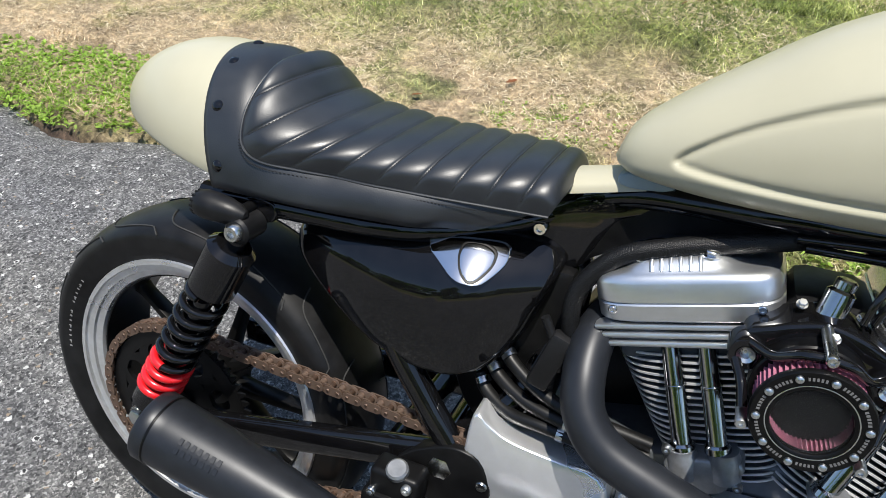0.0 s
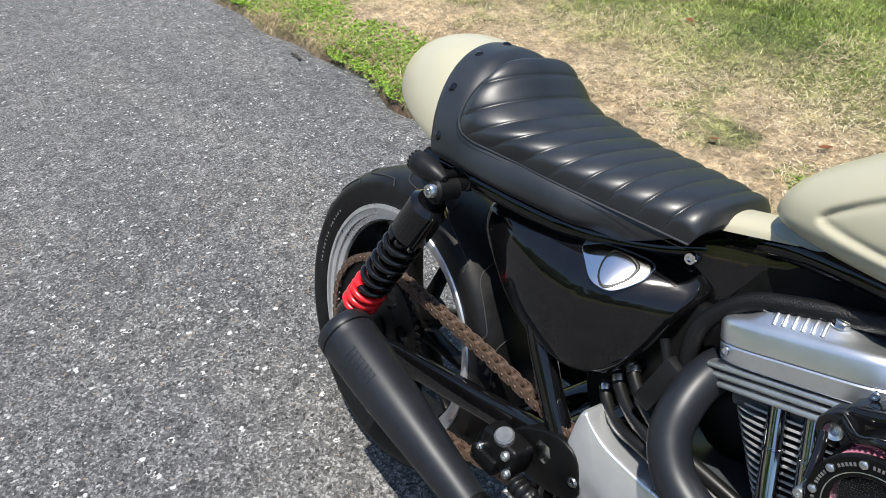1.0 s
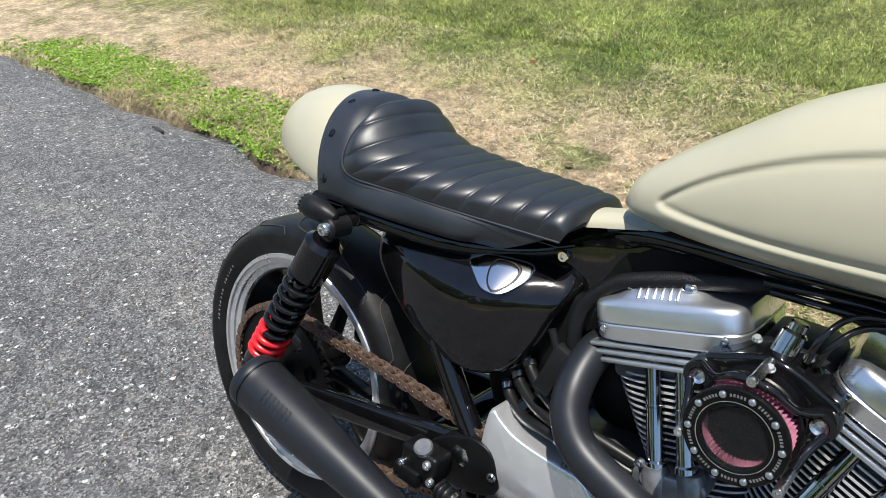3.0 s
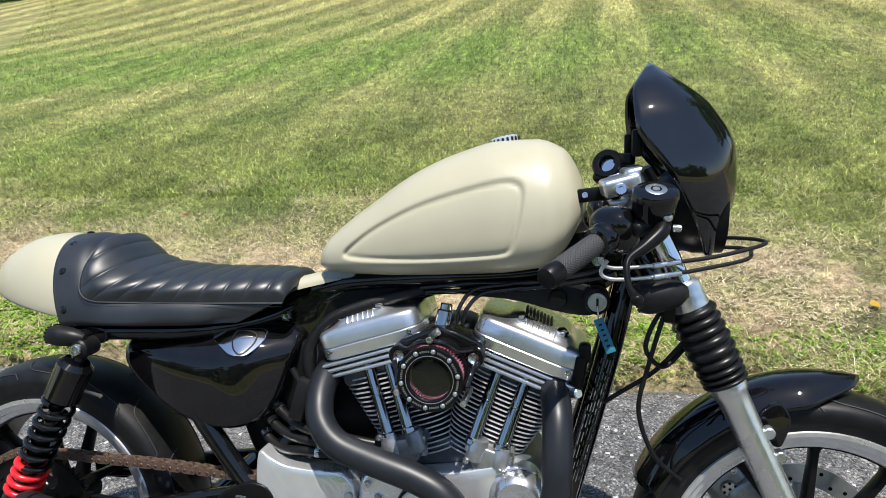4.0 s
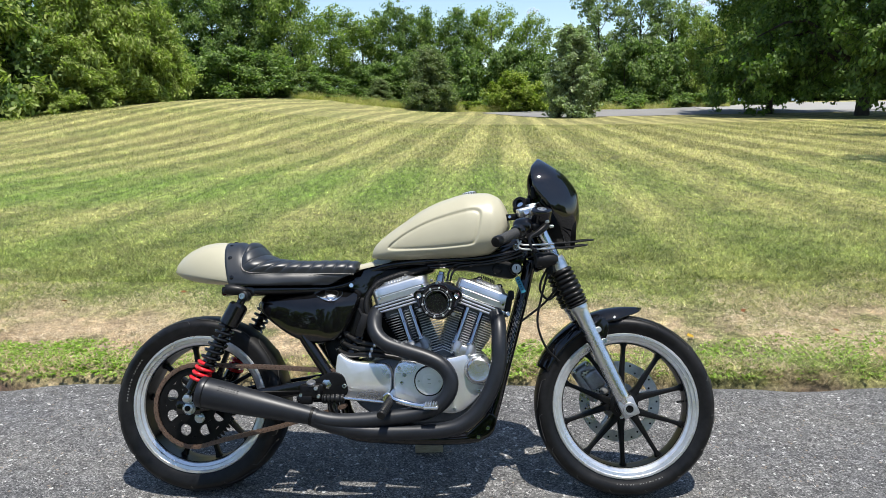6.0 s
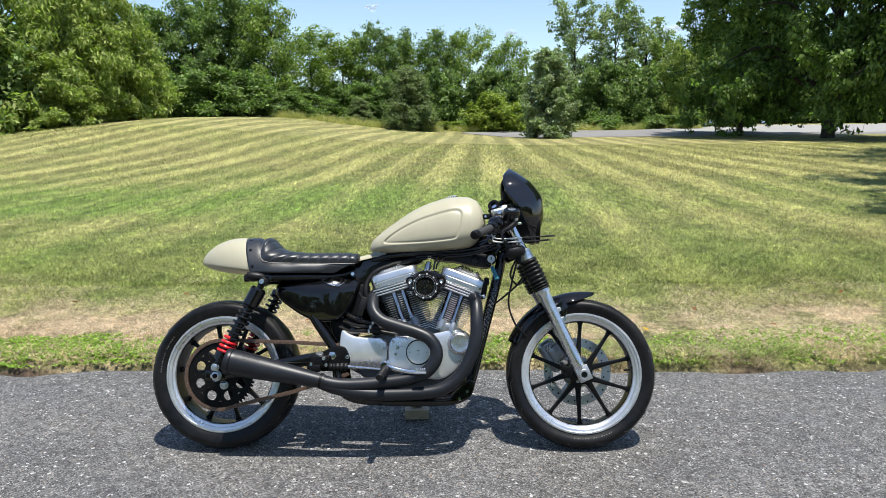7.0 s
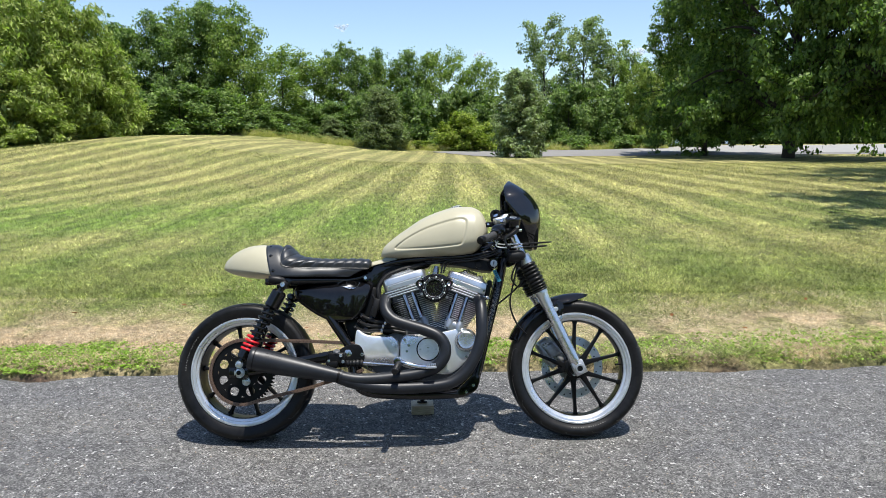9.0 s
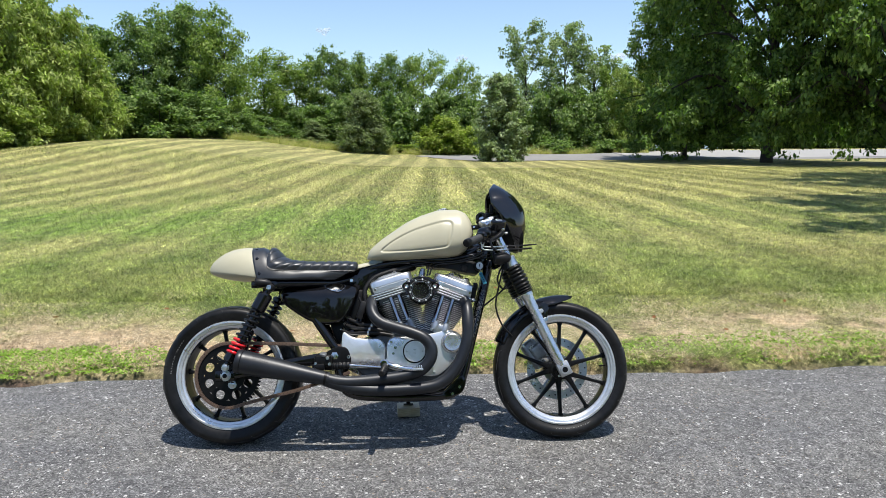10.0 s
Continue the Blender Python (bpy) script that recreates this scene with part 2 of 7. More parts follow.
    base = mixc(m, fmath(m, "MULTIPLY", fmath(m, "SUBTRACT", 1.0, stripe, clamp=True), ramp(m, dist, [(0.10, 0.0), (0.28, 0.20)])), base, (0.130, 0.148, 0.032))
    base = mixc(m, fmath(m, "MULTIPLY", stripe, 0.76), base, (0.355, 0.325, 0.120))
    # mown tufts lie in streaks
    tuft = noise_tex(m, coords(m, (15.0, 2.0, 0.0)), 1.0, 3, 0.7)
    streak = noise_tex(m, coords(m, (5.0, 0.55, 0.0)), 1.0, 3, 0.6)
    base = mixc(m, ramp(m, dist, [(0.05, 0.0), (0.14, 1.0)]), base, mixc(m, 1.0, mixc(m, 1.0, base, ramp(m, tuft, [(0.36, 0.62), (0.5, 1.0), (0.64, 1.42)]), "MULTIPLY"), ramp(m, streak, [(0.36, 0.78), (0.64, 1.22)]), "MULTIPLY"))
    # bare thatch beside the drive
    yb = fmath(m, "ADD", y, fmath(m, "MULTIPLY", fmath(m, "SUBTRACT", spots, 0.5), 1.5))
    bare = ramp(m, fmath(m, "DIVIDE", yb, 5.0, clamp=True), [(0.20, 0.35), (0.27, 0.95), (0.38, 0.92), (0.51, 0.0)])
    thin = fmath(m, "SUBTRACT", noise_tex(m, v, 2.6, 4, 0.6), fmath(m, "MULTIPLY", fmath(m, "MULTIPLY", fmath(m, "SUBTRACT", x, 0.2), 0.5, clamp=True), 0.11))
    bare = fmath(m, "MULTIPLY", bare, ramp(m, thin, [(0.36, 0.25), (0.48, 1.0)]))
    base = mixc(m, bare, base, mixc(m, fine, (0.305, 0.218, 0.132), (0.66, 0.515, 0.335)))
    ye = fmath(m, "ADD", y, fmath(m, "MULTIPLY", fmath(m, "SUBTRACT", spots, 0.5), 0.35))
    edge = ramp(m, fmath(m, "DIVIDE", ye, 5.0, clamp=True), [(0.205, 1.0), (0.226, 0.0)])
    base = mixc(m, edge, base, (0.085, 0.055, 0.036))
    # shade among clumps, painted as noise in the colour
    clump = noise_tex(m, v, 6.5, 5, 0.7)
    base = mixc(m, 1.0, base, ramp(m, clump, [(0.37, 0.70), (0.5, 0.97), (0.63, 1.25)]), "MULTIPLY")
    base = mixc(m, 1.0, base, ramp(m, noise_tex(m, v, 15, 4, 0.7), [(0.38, 0.76), (0.5, 1.0), (0.62, 1.28)]), "MULTIPLY")
    # fine noise paints glinting tips and shaded gaps between blades, weaker on thatch
    tip_gap_tone = mixc(m, fmath(m, "MULTIPLY", bare, 0.6), ramp(m, fine, [(0.39, 0.42), (0.5, 0.90), (0.61, 1.74)]), (0.95, 0.95, 0.95))
    return mixc(m, 1.0, base, tip_gap_tone, "MULTIPLY"), fine, bare


def lawn_soil():
    m = material("mown_lawn", (0.1, 0.15, 0.04), 0.9)
    colour, fine, bare = lawn_colour(m)
    ln(m, colour, bsdf(m).inputs["Base Color"])
    bump(m, fine, 0.9, 0.03)
    return m


def lawn_blade():
    m = material("grass_blade", (0.1, 0.15, 0.04), 0.5)
    colour, fine, bare = lawn_colour(m)
    g = nd(m, "ShaderNodeNewGeometry")
    tint = ramp(m, g.outputs["Random Per Island"], [(0.0, (0.72, 0.95, 0.72)), (0.5, (1.4, 1.65, 1.4)), (0.8, (2.2, 2.35, 2.4)), (1.0, (3.4, 3.4, 4.2))])
    tint = mixc(m, bare, tint, ramp(m, g.outputs["Random Per Island"], [(0.0, (0.85, 0.82, 0.80)), (0.6, (1.08, 1.05, 1.0)), (1.0, (1.35, 1.33, 1.25))]))
    colour = mixc(m, 1.0, colour, tint, "MULTIPLY")
    ln(m, colour, bsdf(m).inputs["Base Color"])
    t = nd(m, "ShaderNodeBsdfTranslucent")
    ln(m, colour, t.inputs["Color"])
    mix = nd(m, "ShaderNodeMixShader")
    mix.inputs[0].default_value = 0.4
    ln(m, bsdf(m).outputs[0], mix.inputs[1])
    ln(m, t.outputs[0], mix.inputs[2])
    ln(m, mix.outputs[0], m.node_tree.nodes["Material Output"].inputs["Surface"])
    return m


def leaf_material(name, dark, light, rough=0.5):
    m = material(name, dark, rough, Specular_IOR_Level=0.22)
    g = nd(m, "ShaderNodeNewGeometry")
    colour = ramp(m, g.outputs["Random Per Island"], [(0.0, dark), (0.7, light), (1.0, tuple(c * 1.5 for c in light))])
    ln(m, colour, bsdf(m).inputs["Base Color"])
    t = nd(m, "ShaderNodeBsdfTranslucent")
    bright = mixc(m, 1.0, colour, (1.1, 1.5, 0.5), "MULTIPLY")
    ln(m, bright, t.inputs["Color"])
    mix = nd(m, "ShaderNodeMixShader")
    mix.inputs[0].default_value = 0.42
    out = m.node_tree.nodes["Material Output"]
    ln(m, bsdf(m).outputs[0], mix.inputs[1])
    ln(m, t.outputs[0], mix.inputs[2])
    ln(m, mix.outputs[0], out.inputs["Surface"])
    return m


SOIL, BLADE = lawn_soil(), lawn_blade()


def thatch():
    m = material("dead_grass_thatch", (0.5, 0.4, 0.24), 0.7)
    g = nd(m, "ShaderNodeNewGeometry")
    ln(m, ramp(m, g.outputs["Random Per Island"], [(0.0, (0.28, 0.20, 0.11)), (0.4, (0.54, 0.43, 0.26)), (0.8, (0.70, 0.59, 0.39)), (1.0, (0.80, 0.71, 0.52))]), bsdf(m).inputs["Base Color"])
    return m


THATCH = thatch()
LEAF_MAPLE = leaf_material("maple_leaves", (0.058, 0.104, 0.030), (0.165, 0.235, 0.066))
LEAF_LOCUST = leaf_material("locust_leaves", (0.150, 0.188, 0.046), (0.300, 0.345, 0.105))
LEAF_WOOD = leaf_material("woodland_leaves", (0.066, 0.112, 0.038), (0.182, 0.245, 0.080))
LEAF_ASH = leaf_material("ash_leaves", (0.095, 0.145, 0.034), (0.235, 0.295, 0.078))
LEAF_CEDAR = leaf_material("cedar_sprays", (0.085, 0.115, 0.052), (0.20, 0.235, 0.115))
# aerial haze mixed into the colour of the far woods
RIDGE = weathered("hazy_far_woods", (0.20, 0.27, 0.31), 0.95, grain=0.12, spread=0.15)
LEAF_PALE = leaf_material("silvery_leaves", (0.105, 0.142, 0.068), (0.26, 0.305, 0.155))
LEAF_PEAR = leaf_material("pear_leaves", (0.12, 0.155, 0.085), (0.30, 0.345, 0.20))
LEAF_BRIGHT = leaf_material("yellow_green_leaves", (0.12, 0.165, 0.025), (0.25, 0.29, 0.055))
WEED = leaf_material("broadleaf_weeds", (0.125, 0.190, 0.026), (0.28, 0.385, 0.080))
TALLGRASS = leaf_material("tall_meadow_grass", (0.19, 0.19, 0.06), (0.40, 0.36, 0.15))
BARK = weathered("tree_bark", (0.045, 0.036, 0.028), 0.9, grain=8, spread=0.4, bumpy=0.03)
TWIG = weathered("dry_twig", (0.05, 0.04, 0.03), 0.9, grain=60, spread=0.3)
YLEAF = leaf_material("fallen_yellow_leaf", (0.50, 0.30, 0.04), (0.60, 0.38, 0.06))
BLEAF = leaf_material("fallen_brown_leaf", (0.18, 0.07, 0.035), (0.28, 0.11, 0.05))


def timber():
    m = material("pale_softwood", (0.42, 0.36, 0.25), 0.75)
    v = coords(m, (4, 40, 40))
    n = noise_tex(m, v, 6, 5, 0.65)
    ln(m, ramp(m, n, [(0.3, (0.30, 0.25, 0.17)), (0.7, (0.50, 0.44, 0.32))]), bsdf(m).inputs["Base Color"])
    bump(m, n, 0.4, 0.002)
    return m


def cloud_white():
    m = material("cloud_white", (0.9, 0.9, 0.9), 1.0, Specular_IOR_Level=0.0)
    clear = nd(m, "ShaderNodeBsdfTransparent")
    mix = nd(m, "ShaderNodeMixShader")
    ln(m, ramp(m, noise_tex(m, coords(m), 0.05, 5, 0.6), [(0.35, 0.0), (0.65, 0.34)]), mix.inputs[0])
    mix.inputs[0].default_value = 0.1
    ln(m, clear.outputs[0], mix.inputs[1])
    thin = nd(m, "ShaderNodeBsdfTranslucent")
    thin.inputs["Color"].default_value = (0.95, 0.95, 0.95, 1)
    both = nd(m, "ShaderNodeMixShader")
    both.inputs[0].default_value = 0.6
    ln(m, bsdf(m).outputs[0], both.inputs[1])
    ln(m, thin.outputs[0], both.inputs[2])
    ln(m, both.outputs[0], mix.inputs[2])
    ln(m, mix.outputs[0], m.node_tree.nodes["Material Output"].inputs["Surface"])
    return m


CLOUD = cloud_white()
TIMBER = timber()
LOT = weathered("pale_concrete", (0.27, 0.265, 0.255), 0.85, grain=3, spread=0.12)
CONCRETE = weathered("pale_paved_road", (0.19, 0.185, 0.18), 0.9, grain=4, spread=0.2)


# ---- mesh helpers ----
class Geo:
    """Vertices and faces that grow shape by shape."""

    def __init__(self):
        self.v, self.f = [], []

    def add(self, verts, faces, m=None):
        k = len(self.v)
        for p in verts:
            p = Vector(p)
            self.v.append(tuple(m @ p if m else p))
        self.f.extend(tuple(i + k for i in f) for f in faces)
        return self

    def bm(self, b, m=None):
        b.verts.index_update()
        self.add([v.co for v in b.verts], [[v.index for v in f.verts] for f in b.faces], m)
        b.free()
        return self

    def mesh(self, name, mat, sharp=38):
        me = bpy.data.meshes.new(name)
        me.from_pydata(self.v, [], self.f)
        me.materials.append(mat)
        me.shade_smooth()
        me.set_sharp_from_angle(angle=radians(sharp))
        me.update()
        return me


def part(name, geo, mat, parent, label="", sharp=38):
    ob = new(name, geo if isinstance(geo, bpy.types.Mesh) else geo.mesh(name, mat, sharp))
    ob.parent = parent
    return tagged(ob, label)


def pieces(name, geo, mat, parent, label="", sharp=38):
    """One part for each separate piece; touching bodies stay together."""
    boss = list(range(len(geo.v)))

    def find(i):
        while boss[i] != i:
            boss[i] = boss[boss[i]]
            i = boss[i]
        return i

    for f in geo.f:
        for i in f[1:]:
            boss[find(i)] = find(f[0])
    groups = {}
    for i in range(len(geo.v)):
        groups.setdefault(find(i), []).append(i)
    bodies = []
    for ids in groups.values():
        p = np.array([geo.v[i] for i in ids])
        bodies.append([set(ids), p.min(0) - 0.0004, p.max(0) + 0.0004])
    merged = True
    while merged:
        merged = False
        for i in range(len(bodies)):
            for j in range(i + 1, len(bodies)):
                if (bodies[i][1] <= bodies[j][2]).all() and (bodies[j][1] <= bodies[i][2]).all():
                    bodies[i] = [bodies[i][0] | bodies[j][0], np.minimum(bodies[i][1], bodies[j][1]), np.maximum(bodies[i][2], bodies[j][2])]
                    del bodies[j]
                    merged = True
                    break
            if merged:
                break
    for ids, _, _ in bodies:
        order = sorted(ids)
        at = {v: k for k, v in enumerate(order)}
        one = Geo()
        one.v = [geo.v[i] for i in order]
        one.f = [tuple(at[i] for i in f) for f in geo.f if f[0] in ids]
        part(name, one, mat, parent, label, sharp)


def box(g, centre, size, bevel=0.003, m=None, seg=2):
    b = bmesh.new()
    bmesh.ops.create_cube(b, size=1.0)
    bmesh.ops.scale(b, vec=size, verts=b.verts)
    if bevel:
        bmesh.ops.bevel(b, geom=list(b.edges), offset=min(bevel, min(size) * 0.45), segments=seg, profile=0.5, affect="EDGES")
    return g.bm(b, (m or Matrix.Identity(4)) @ Matrix.Translation(centre))


def frame_to(a, b):
    """A pose at a whose z axis points to b."""
    d = Vector(b) - Vector(a)
    return Matrix.Translation(a) @ d.to_track_quat("Z", "Y").to_matrix().to_4x4(), d.length


def turned(g, profile, m=None, seg=32, closed=False):
    """A lathe: (radius, height) pairs turned about z."""
    verts, faces, n = [], [], len(profile)
    for i in range(seg):
        a = 2 * math.pi * i / seg
        verts += [(r * math.cos(a), r * math.sin(a), h) for r, h in profile]
    for i in range(seg):
        j = (i + 1) % seg
        for k in range(n if closed else n - 1):
            l = (k + 1) % n
            faces.append((i * n + k, j * n + k, j * n + l, i * n + l))
    return g.add(verts, faces, m)


def rod(g, a, b, r, seg=20, r2=None, bev=None):
    m, L = frame_to(a, b)
    r2 = r if r2 is None else r2
    e = min(r, r2, L) * 0.2 if bev is None else bev
    return turned(g, [(0, 0), (r - e, 0), (r, e), (r2, L - e), (r2 - e, L), (0, L)], m, seg)


def smooth_path(points, n):
    """Catmull-Rom through the points; each point may carry a radius as a fourth number."""
    p = [np.array(q, float) for q in points]
    p = [2 * p[0] - p[1]] + p + [2 * p[-1] - p[-2]]
    out = []
    for i in range(1, len(p) - 2):
        for t in np.linspace(0, 1, n, endpoint=False):
            a, b, c, d = p[i - 1], p[i], p[i + 1], p[i + 2]
            out.append(0.5 * (2 * b + (c - a) * t + (2 * a - 5 * b + 4 * c - d) * t * t + (3 * b - a - 3 * c + d) * t ** 3))
    out.append(p[-2])
    return out


def tube(g, points, r=None, seg=14, n=8, wave=None, cap=True):
    path = smooth_path(points, n)
    verts, faces = [], []
    up = None
    for i, q in enumerate(path):
        c = Vector(q[:3])
        d = Vector((path[min(i + 1, len(path) - 1)] - path[max(i - 1, 0)])[:3]).normalized()
        if up is None:
            up = d.orthogonal().normalized()
        up = (up - d * up.dot(d)).normalized()
        side = d.cross(up)
        rad = q[3] if r is None else r
        if wave:
            rad = wave(i, len(path), rad)
        for k in range(seg):
            a = 2 * math.pi * k / seg
            verts.append(c + up * (rad * math.cos(a)) + side * (rad * math.sin(a)))
    L = len(path)
    for i in range(L - 1):
        for k in range(seg):
            l = (k + 1) % seg
            faces.append((i * seg + k, i * seg + l, (i + 1) * seg + l, (i + 1) * seg + k))
    if cap:
        faces.append(tuple(reversed(range(seg))))
        faces.append(tuple((L - 1) * seg + k for k in range(seg)))
    return g.add(verts, faces)


def grid(g, rows, close=False, m=None):
    """A skin over equal rows of points."""
    n = len(rows[0])
    faces = []
    for i in range(len(rows) - 1):
        for k in range(n if close else n - 1):
            l = (k + 1) % n
            faces.append((i * n + k, i * n + l, (i + 1) * n + l, (i + 1) * n + k))
    return g.add([p for r in rows for p in r], faces, m)


def rounded(outline, passes=2):
    """Corner cutting: a rough outline becomes a smooth one."""
    p = [np.array(q, float) for q in outline]
    for _ in range(passes):
        q = []
        for i in range(len(p)):
            a, b = p[i], p[(i + 1) % len(p)]
            q += [a * 0.78 + b * 0.22, a * 0.22 + b * 0.78]
        p = q
    return p


def pillow(g, outline, y0, y1, edge=0.012, dome=0.006, slope=lambda x, z: 0.0, passes=2, steps=5):
    """A cast or pressed piece: an outline in x, z from y0 to the face y1, rounded over at its rim and slightly domed."""
    o = rounded(outline, passes) if passes else [np.array(q, float) for q in outline]
    c = sum(o) / len(o)
    size = max(np.linalg.norm(q - c) for q in o)
    sgn = 1 if y1 > y0 else -1
    rings = [(1.0, y0)]
    for k in range(steps + 1):
        a = math.pi / 2 * k / steps
        rings.append((1 - edge * (1 - math.cos(a)) / size, y1 - sgn * dome - sgn * edge * (1 - math.sin(a))))
    for k in (0.75, 0.45, 0.15):
        rings.append((k * (1 - edge / size), y1 - sgn * dome * k * k))
    rows = []
    for s, y in rings:
        rows.append([((c + (q - c) * s)[0], y + slope(*(c + (q - c) * s)), (c + (q - c) * s)[1]) for q in o])
    grid(g, rows, close=True)
    k = len(g.v)
    g.v.append((c[0], y1 + slope(*c), c[1]))
    n = len(o)
    g.f += [(k - n + i, k - n + (i + 1) % n, k) for i in range(n)]
    g.v.append((c[0], y0 + slope(*c), c[1]))
    first = k - n * len(rows)
    g.f += [(first + (i + 1) % n, first + i, k + 1) for i in range(n)]
    return g


def bolt(g, at, r=0.008, h=0.006, axis=(0, -1, 0), hexed=False):
    m, _ = frame_to(at, Vector(at) + Vector(axis))
    if hexed:
        turned(g, [(0, 0), (r * 1.25, 0), (r * 1.25, h * 0.3)], m, 20)
        turned(g, [(r, 0), (r, h * 0.9), (r * 0.85, h), (0, h)], m, 6)
    else:
        turned(g, [(0, -0.002), (r, -0.002), (r, h * 0.6), (r * 0.8, h), (r * 0.45, h), (r * 0.4, h * 0.5), (0, h * 0.5)], m, 16)
    return g


# ---- ground ----
def smoothstep(a, b, t):
    t = min(1.0, max(0.0, (t - a) / (b - a)))
    return t * t * (3 - 2 * t)


def interp_line(t, table):
    for (a, va), (b, vb) in zip(table, table[1:]):
        if t <= b:
            return va + (vb - va) * (t - a) / (b - a)
    return table[-1][1]


def drive_edge(x):
    return 1.10 + 0.05 * math.sin(1.7 * x + 0.5) * math.sin(0.61 * x) - 0.13 * math.exp(-((x + 1.5) / 0.33) ** 2) + 0.02 * math.sin(9 * x)


def terrain(x, y):
    """Height of the lawn: under the drive, a low verge, a gentle rise, a mound and a bank at the tree line."""
    e = drive_edge(x)
    if y < e:
        return -0.06 if y > -5.0 else -0.06 + 0.05 * smoothstep(-5.0, -5.4, y)
    z = -0.03 + 0.05 * smoothstep(e - 0.01, e + 0.10, y) + 0.0195 * max(0, min(y, 50) - 1.1) + 0.060 * max(0, min(y, 66) - 50)
    z += 0.012 * noise.noise((x * 1.3, y * 1.3, 0)) * smoothstep(1.1, 1.6, y) + 0.04 * noise.noise((x * 0.2, y * 0.2, 3)) * smoothstep(3, 8, y)
    z += 1.75 * math.exp(-((x + 16.5) / 11.0) ** 2) * smoothstep(14, 44, y)
    z += 0.8 * smoothstep(-18, -40, x) * smoothstep(20, 45, y)
    return z


def spaced(a, b, first, grow):
    out, s = [a], first
    while out[-1] + s < b:
        out.append(out[-1] + s)
        s *= grow
    return out + [b]


xs = [-v for v in reversed(spaced(4.5, 1500, 0.12, 1.12))] + [i * 0.06 for i in range(-74, 75)] + spaced(4.5, 1500, 0.12, 1.12)
ys = [-v for v in reversed(spaced(5.0, 1500, 0.1, 1.3))] + [-4.9, -4.0, -2.0, 0.0, 0.7] + spaced(0.85, 1.5, 0.02, 1.0) + spaced(1.56, 1500, 0.05, 1.05)
g = Geo()
grid(g, [[(x, y, terrain(x, y)) for x in xs] for y in ys])
lawn = new("ground", g.mesh("ground", SOIL, 180))
tagged(lawn, "striped mown lawn with dry tan patches rising to a tree line", "lawn", kind="structure")

g = Geo()
dx = [-v for v in reversed(spaced(8, 60, 0.5, 1.3))] + [i * 0.16 for i in range(-49, 50)] + spaced(8, 60, 0.5, 1.3)
rows = []
for k in range(46):
    row = []
    for x in dx:
        e = drive_edge(x) - 0.015 + 0.018 * noise.noise((x * 7, 0, 0)) + 0.012 * noise.noise((x * 23, 1, 0))
        y = -5.2 + (e + 5.2) * (k / 45) ** 0.9
        z = 0.004 * noise.noise((x * 0.7, y * 0.7, 5)) - 0.004 if k < 45 else -0.05
        row.append((x, y, z - (0.006 if k == 44 else 0)))
    rows.append(row)
grid(g, rows)
drive = new("road", g.mesh("road", ASPHALT, 180))
tagged(drive, "grey worn asphalt driveway with pale stone chips", "driveway", kind="structure")


def far_road_line(x):
    return 53.9 + 0.02 * max(0, x - 4)


g = Geo()
rows = []
for i in range(90):
    x = 1.0 + i
    yc = far_road_line(x)
    w = 4.1 * smoothstep(0.0, 5.5, x)
    far = w + 4.0 * smoothstep(12, 30, x)
    rows.append([(x, yc + s, terrain(x, yc + s) + 0.03) for s in (-w, -w * 0.5, 0, far * 0.5, far)])
grid(g, rows)
tagged(new("road_far", g.mesh("road_far", CONCRETE, 180)), "pale grey paved lane beyond the lawn", "road", kind="structure")

g = Geo()
rows = []
for i in range(71):
    x = 18.5 + i
    yc = far_road_line(x)
    near, far = yc - 2.2 * smoothstep(18.0, 26.0, x), yc + 9.0
    rows.append([(x, near + (far - near) * k / 6, terrain(x, near + (far - near) * k / 6) + 0.05) for k in range(7)])
grid(g, rows)
tagged(new("pavement", g.mesh("pavement", LOT, 180)), "pale sunlit concrete lot beyond the trees", "pavement", kind="structure")


# ---- grass ----
def scatter_blades(count, ylo, yhi, hlo, hhi, width, rnd, dense=1.0, fade=(0, 0, 1)):
    g = Geo()
    made = 0
    while made < count:
        y = ylo + (yhi - ylo) * rnd.random() ** dense
        x = 0.7 + (rnd.random() * 2 - 1) * (3.2 + 0.68 * y)
        if y < drive_edge(x) - 0.02 + 0.05 * rnd.random():
            continue
        if rnd.random() > smoothstep(fade[0], fade[1], y * fade[2]):
            continue
        if x < -0.45 and y < 1.55 + 0.1 * noise.noise((x * 3, 0, 5)) and rnd.random() < 0.6:
            continue
        near = smoothstep(2.6, 1.7, y) * smoothstep(1.15, 1.5, y)
        thin = noise.noise((x * 1.7, y * 1.7, 9))
        if near > 0.3 and thin < 0.35 and rnd.random() < 0.5 * near:
            continue
        made += 1
        z = terrain(x, y) - 0.004
        h = hlo + (hhi - hlo) * rnd.random() ** 1.6
        if near > 0.4:
            h *= 0.65
        a = rnd.random() * 6.283
        lean = (0.7 + 1.3 * rnd.random()) * h
        b = rnd.random() * 6.283
        cx, cy = math.cos(a) * width, math.sin(a) * width
        lx, ly = math.cos(b) * lean, math.sin(b) * lean
        k = len(g.v)
        g.v += [(x - cx, y - cy, z), (x + cx, y + cy, z), (x + cx * 0.7 + lx * 0.4, y + cy * 0.7 + ly * 0.4, z + h * 0.6),
                (x - cx * 0.7 + lx * 0.4, y - cy * 0.7 + ly * 0.4, z + h * 0.6), (x + lx, y + ly, z + h * 0.85)]
        g.f += [(k, k + 1, k + 2, k + 3), (k + 3, k + 2, k + 4)]
    return g


rnd = random.Random(5)
near_grass = new("lawn_grass", scatter_blades(200000, 1.05, 6.5, 0.014, 0.050, 0.0020, rnd, 1.4, (-6.5, -3.0, -1)).mesh("lawn_grass", BLADE, 180))
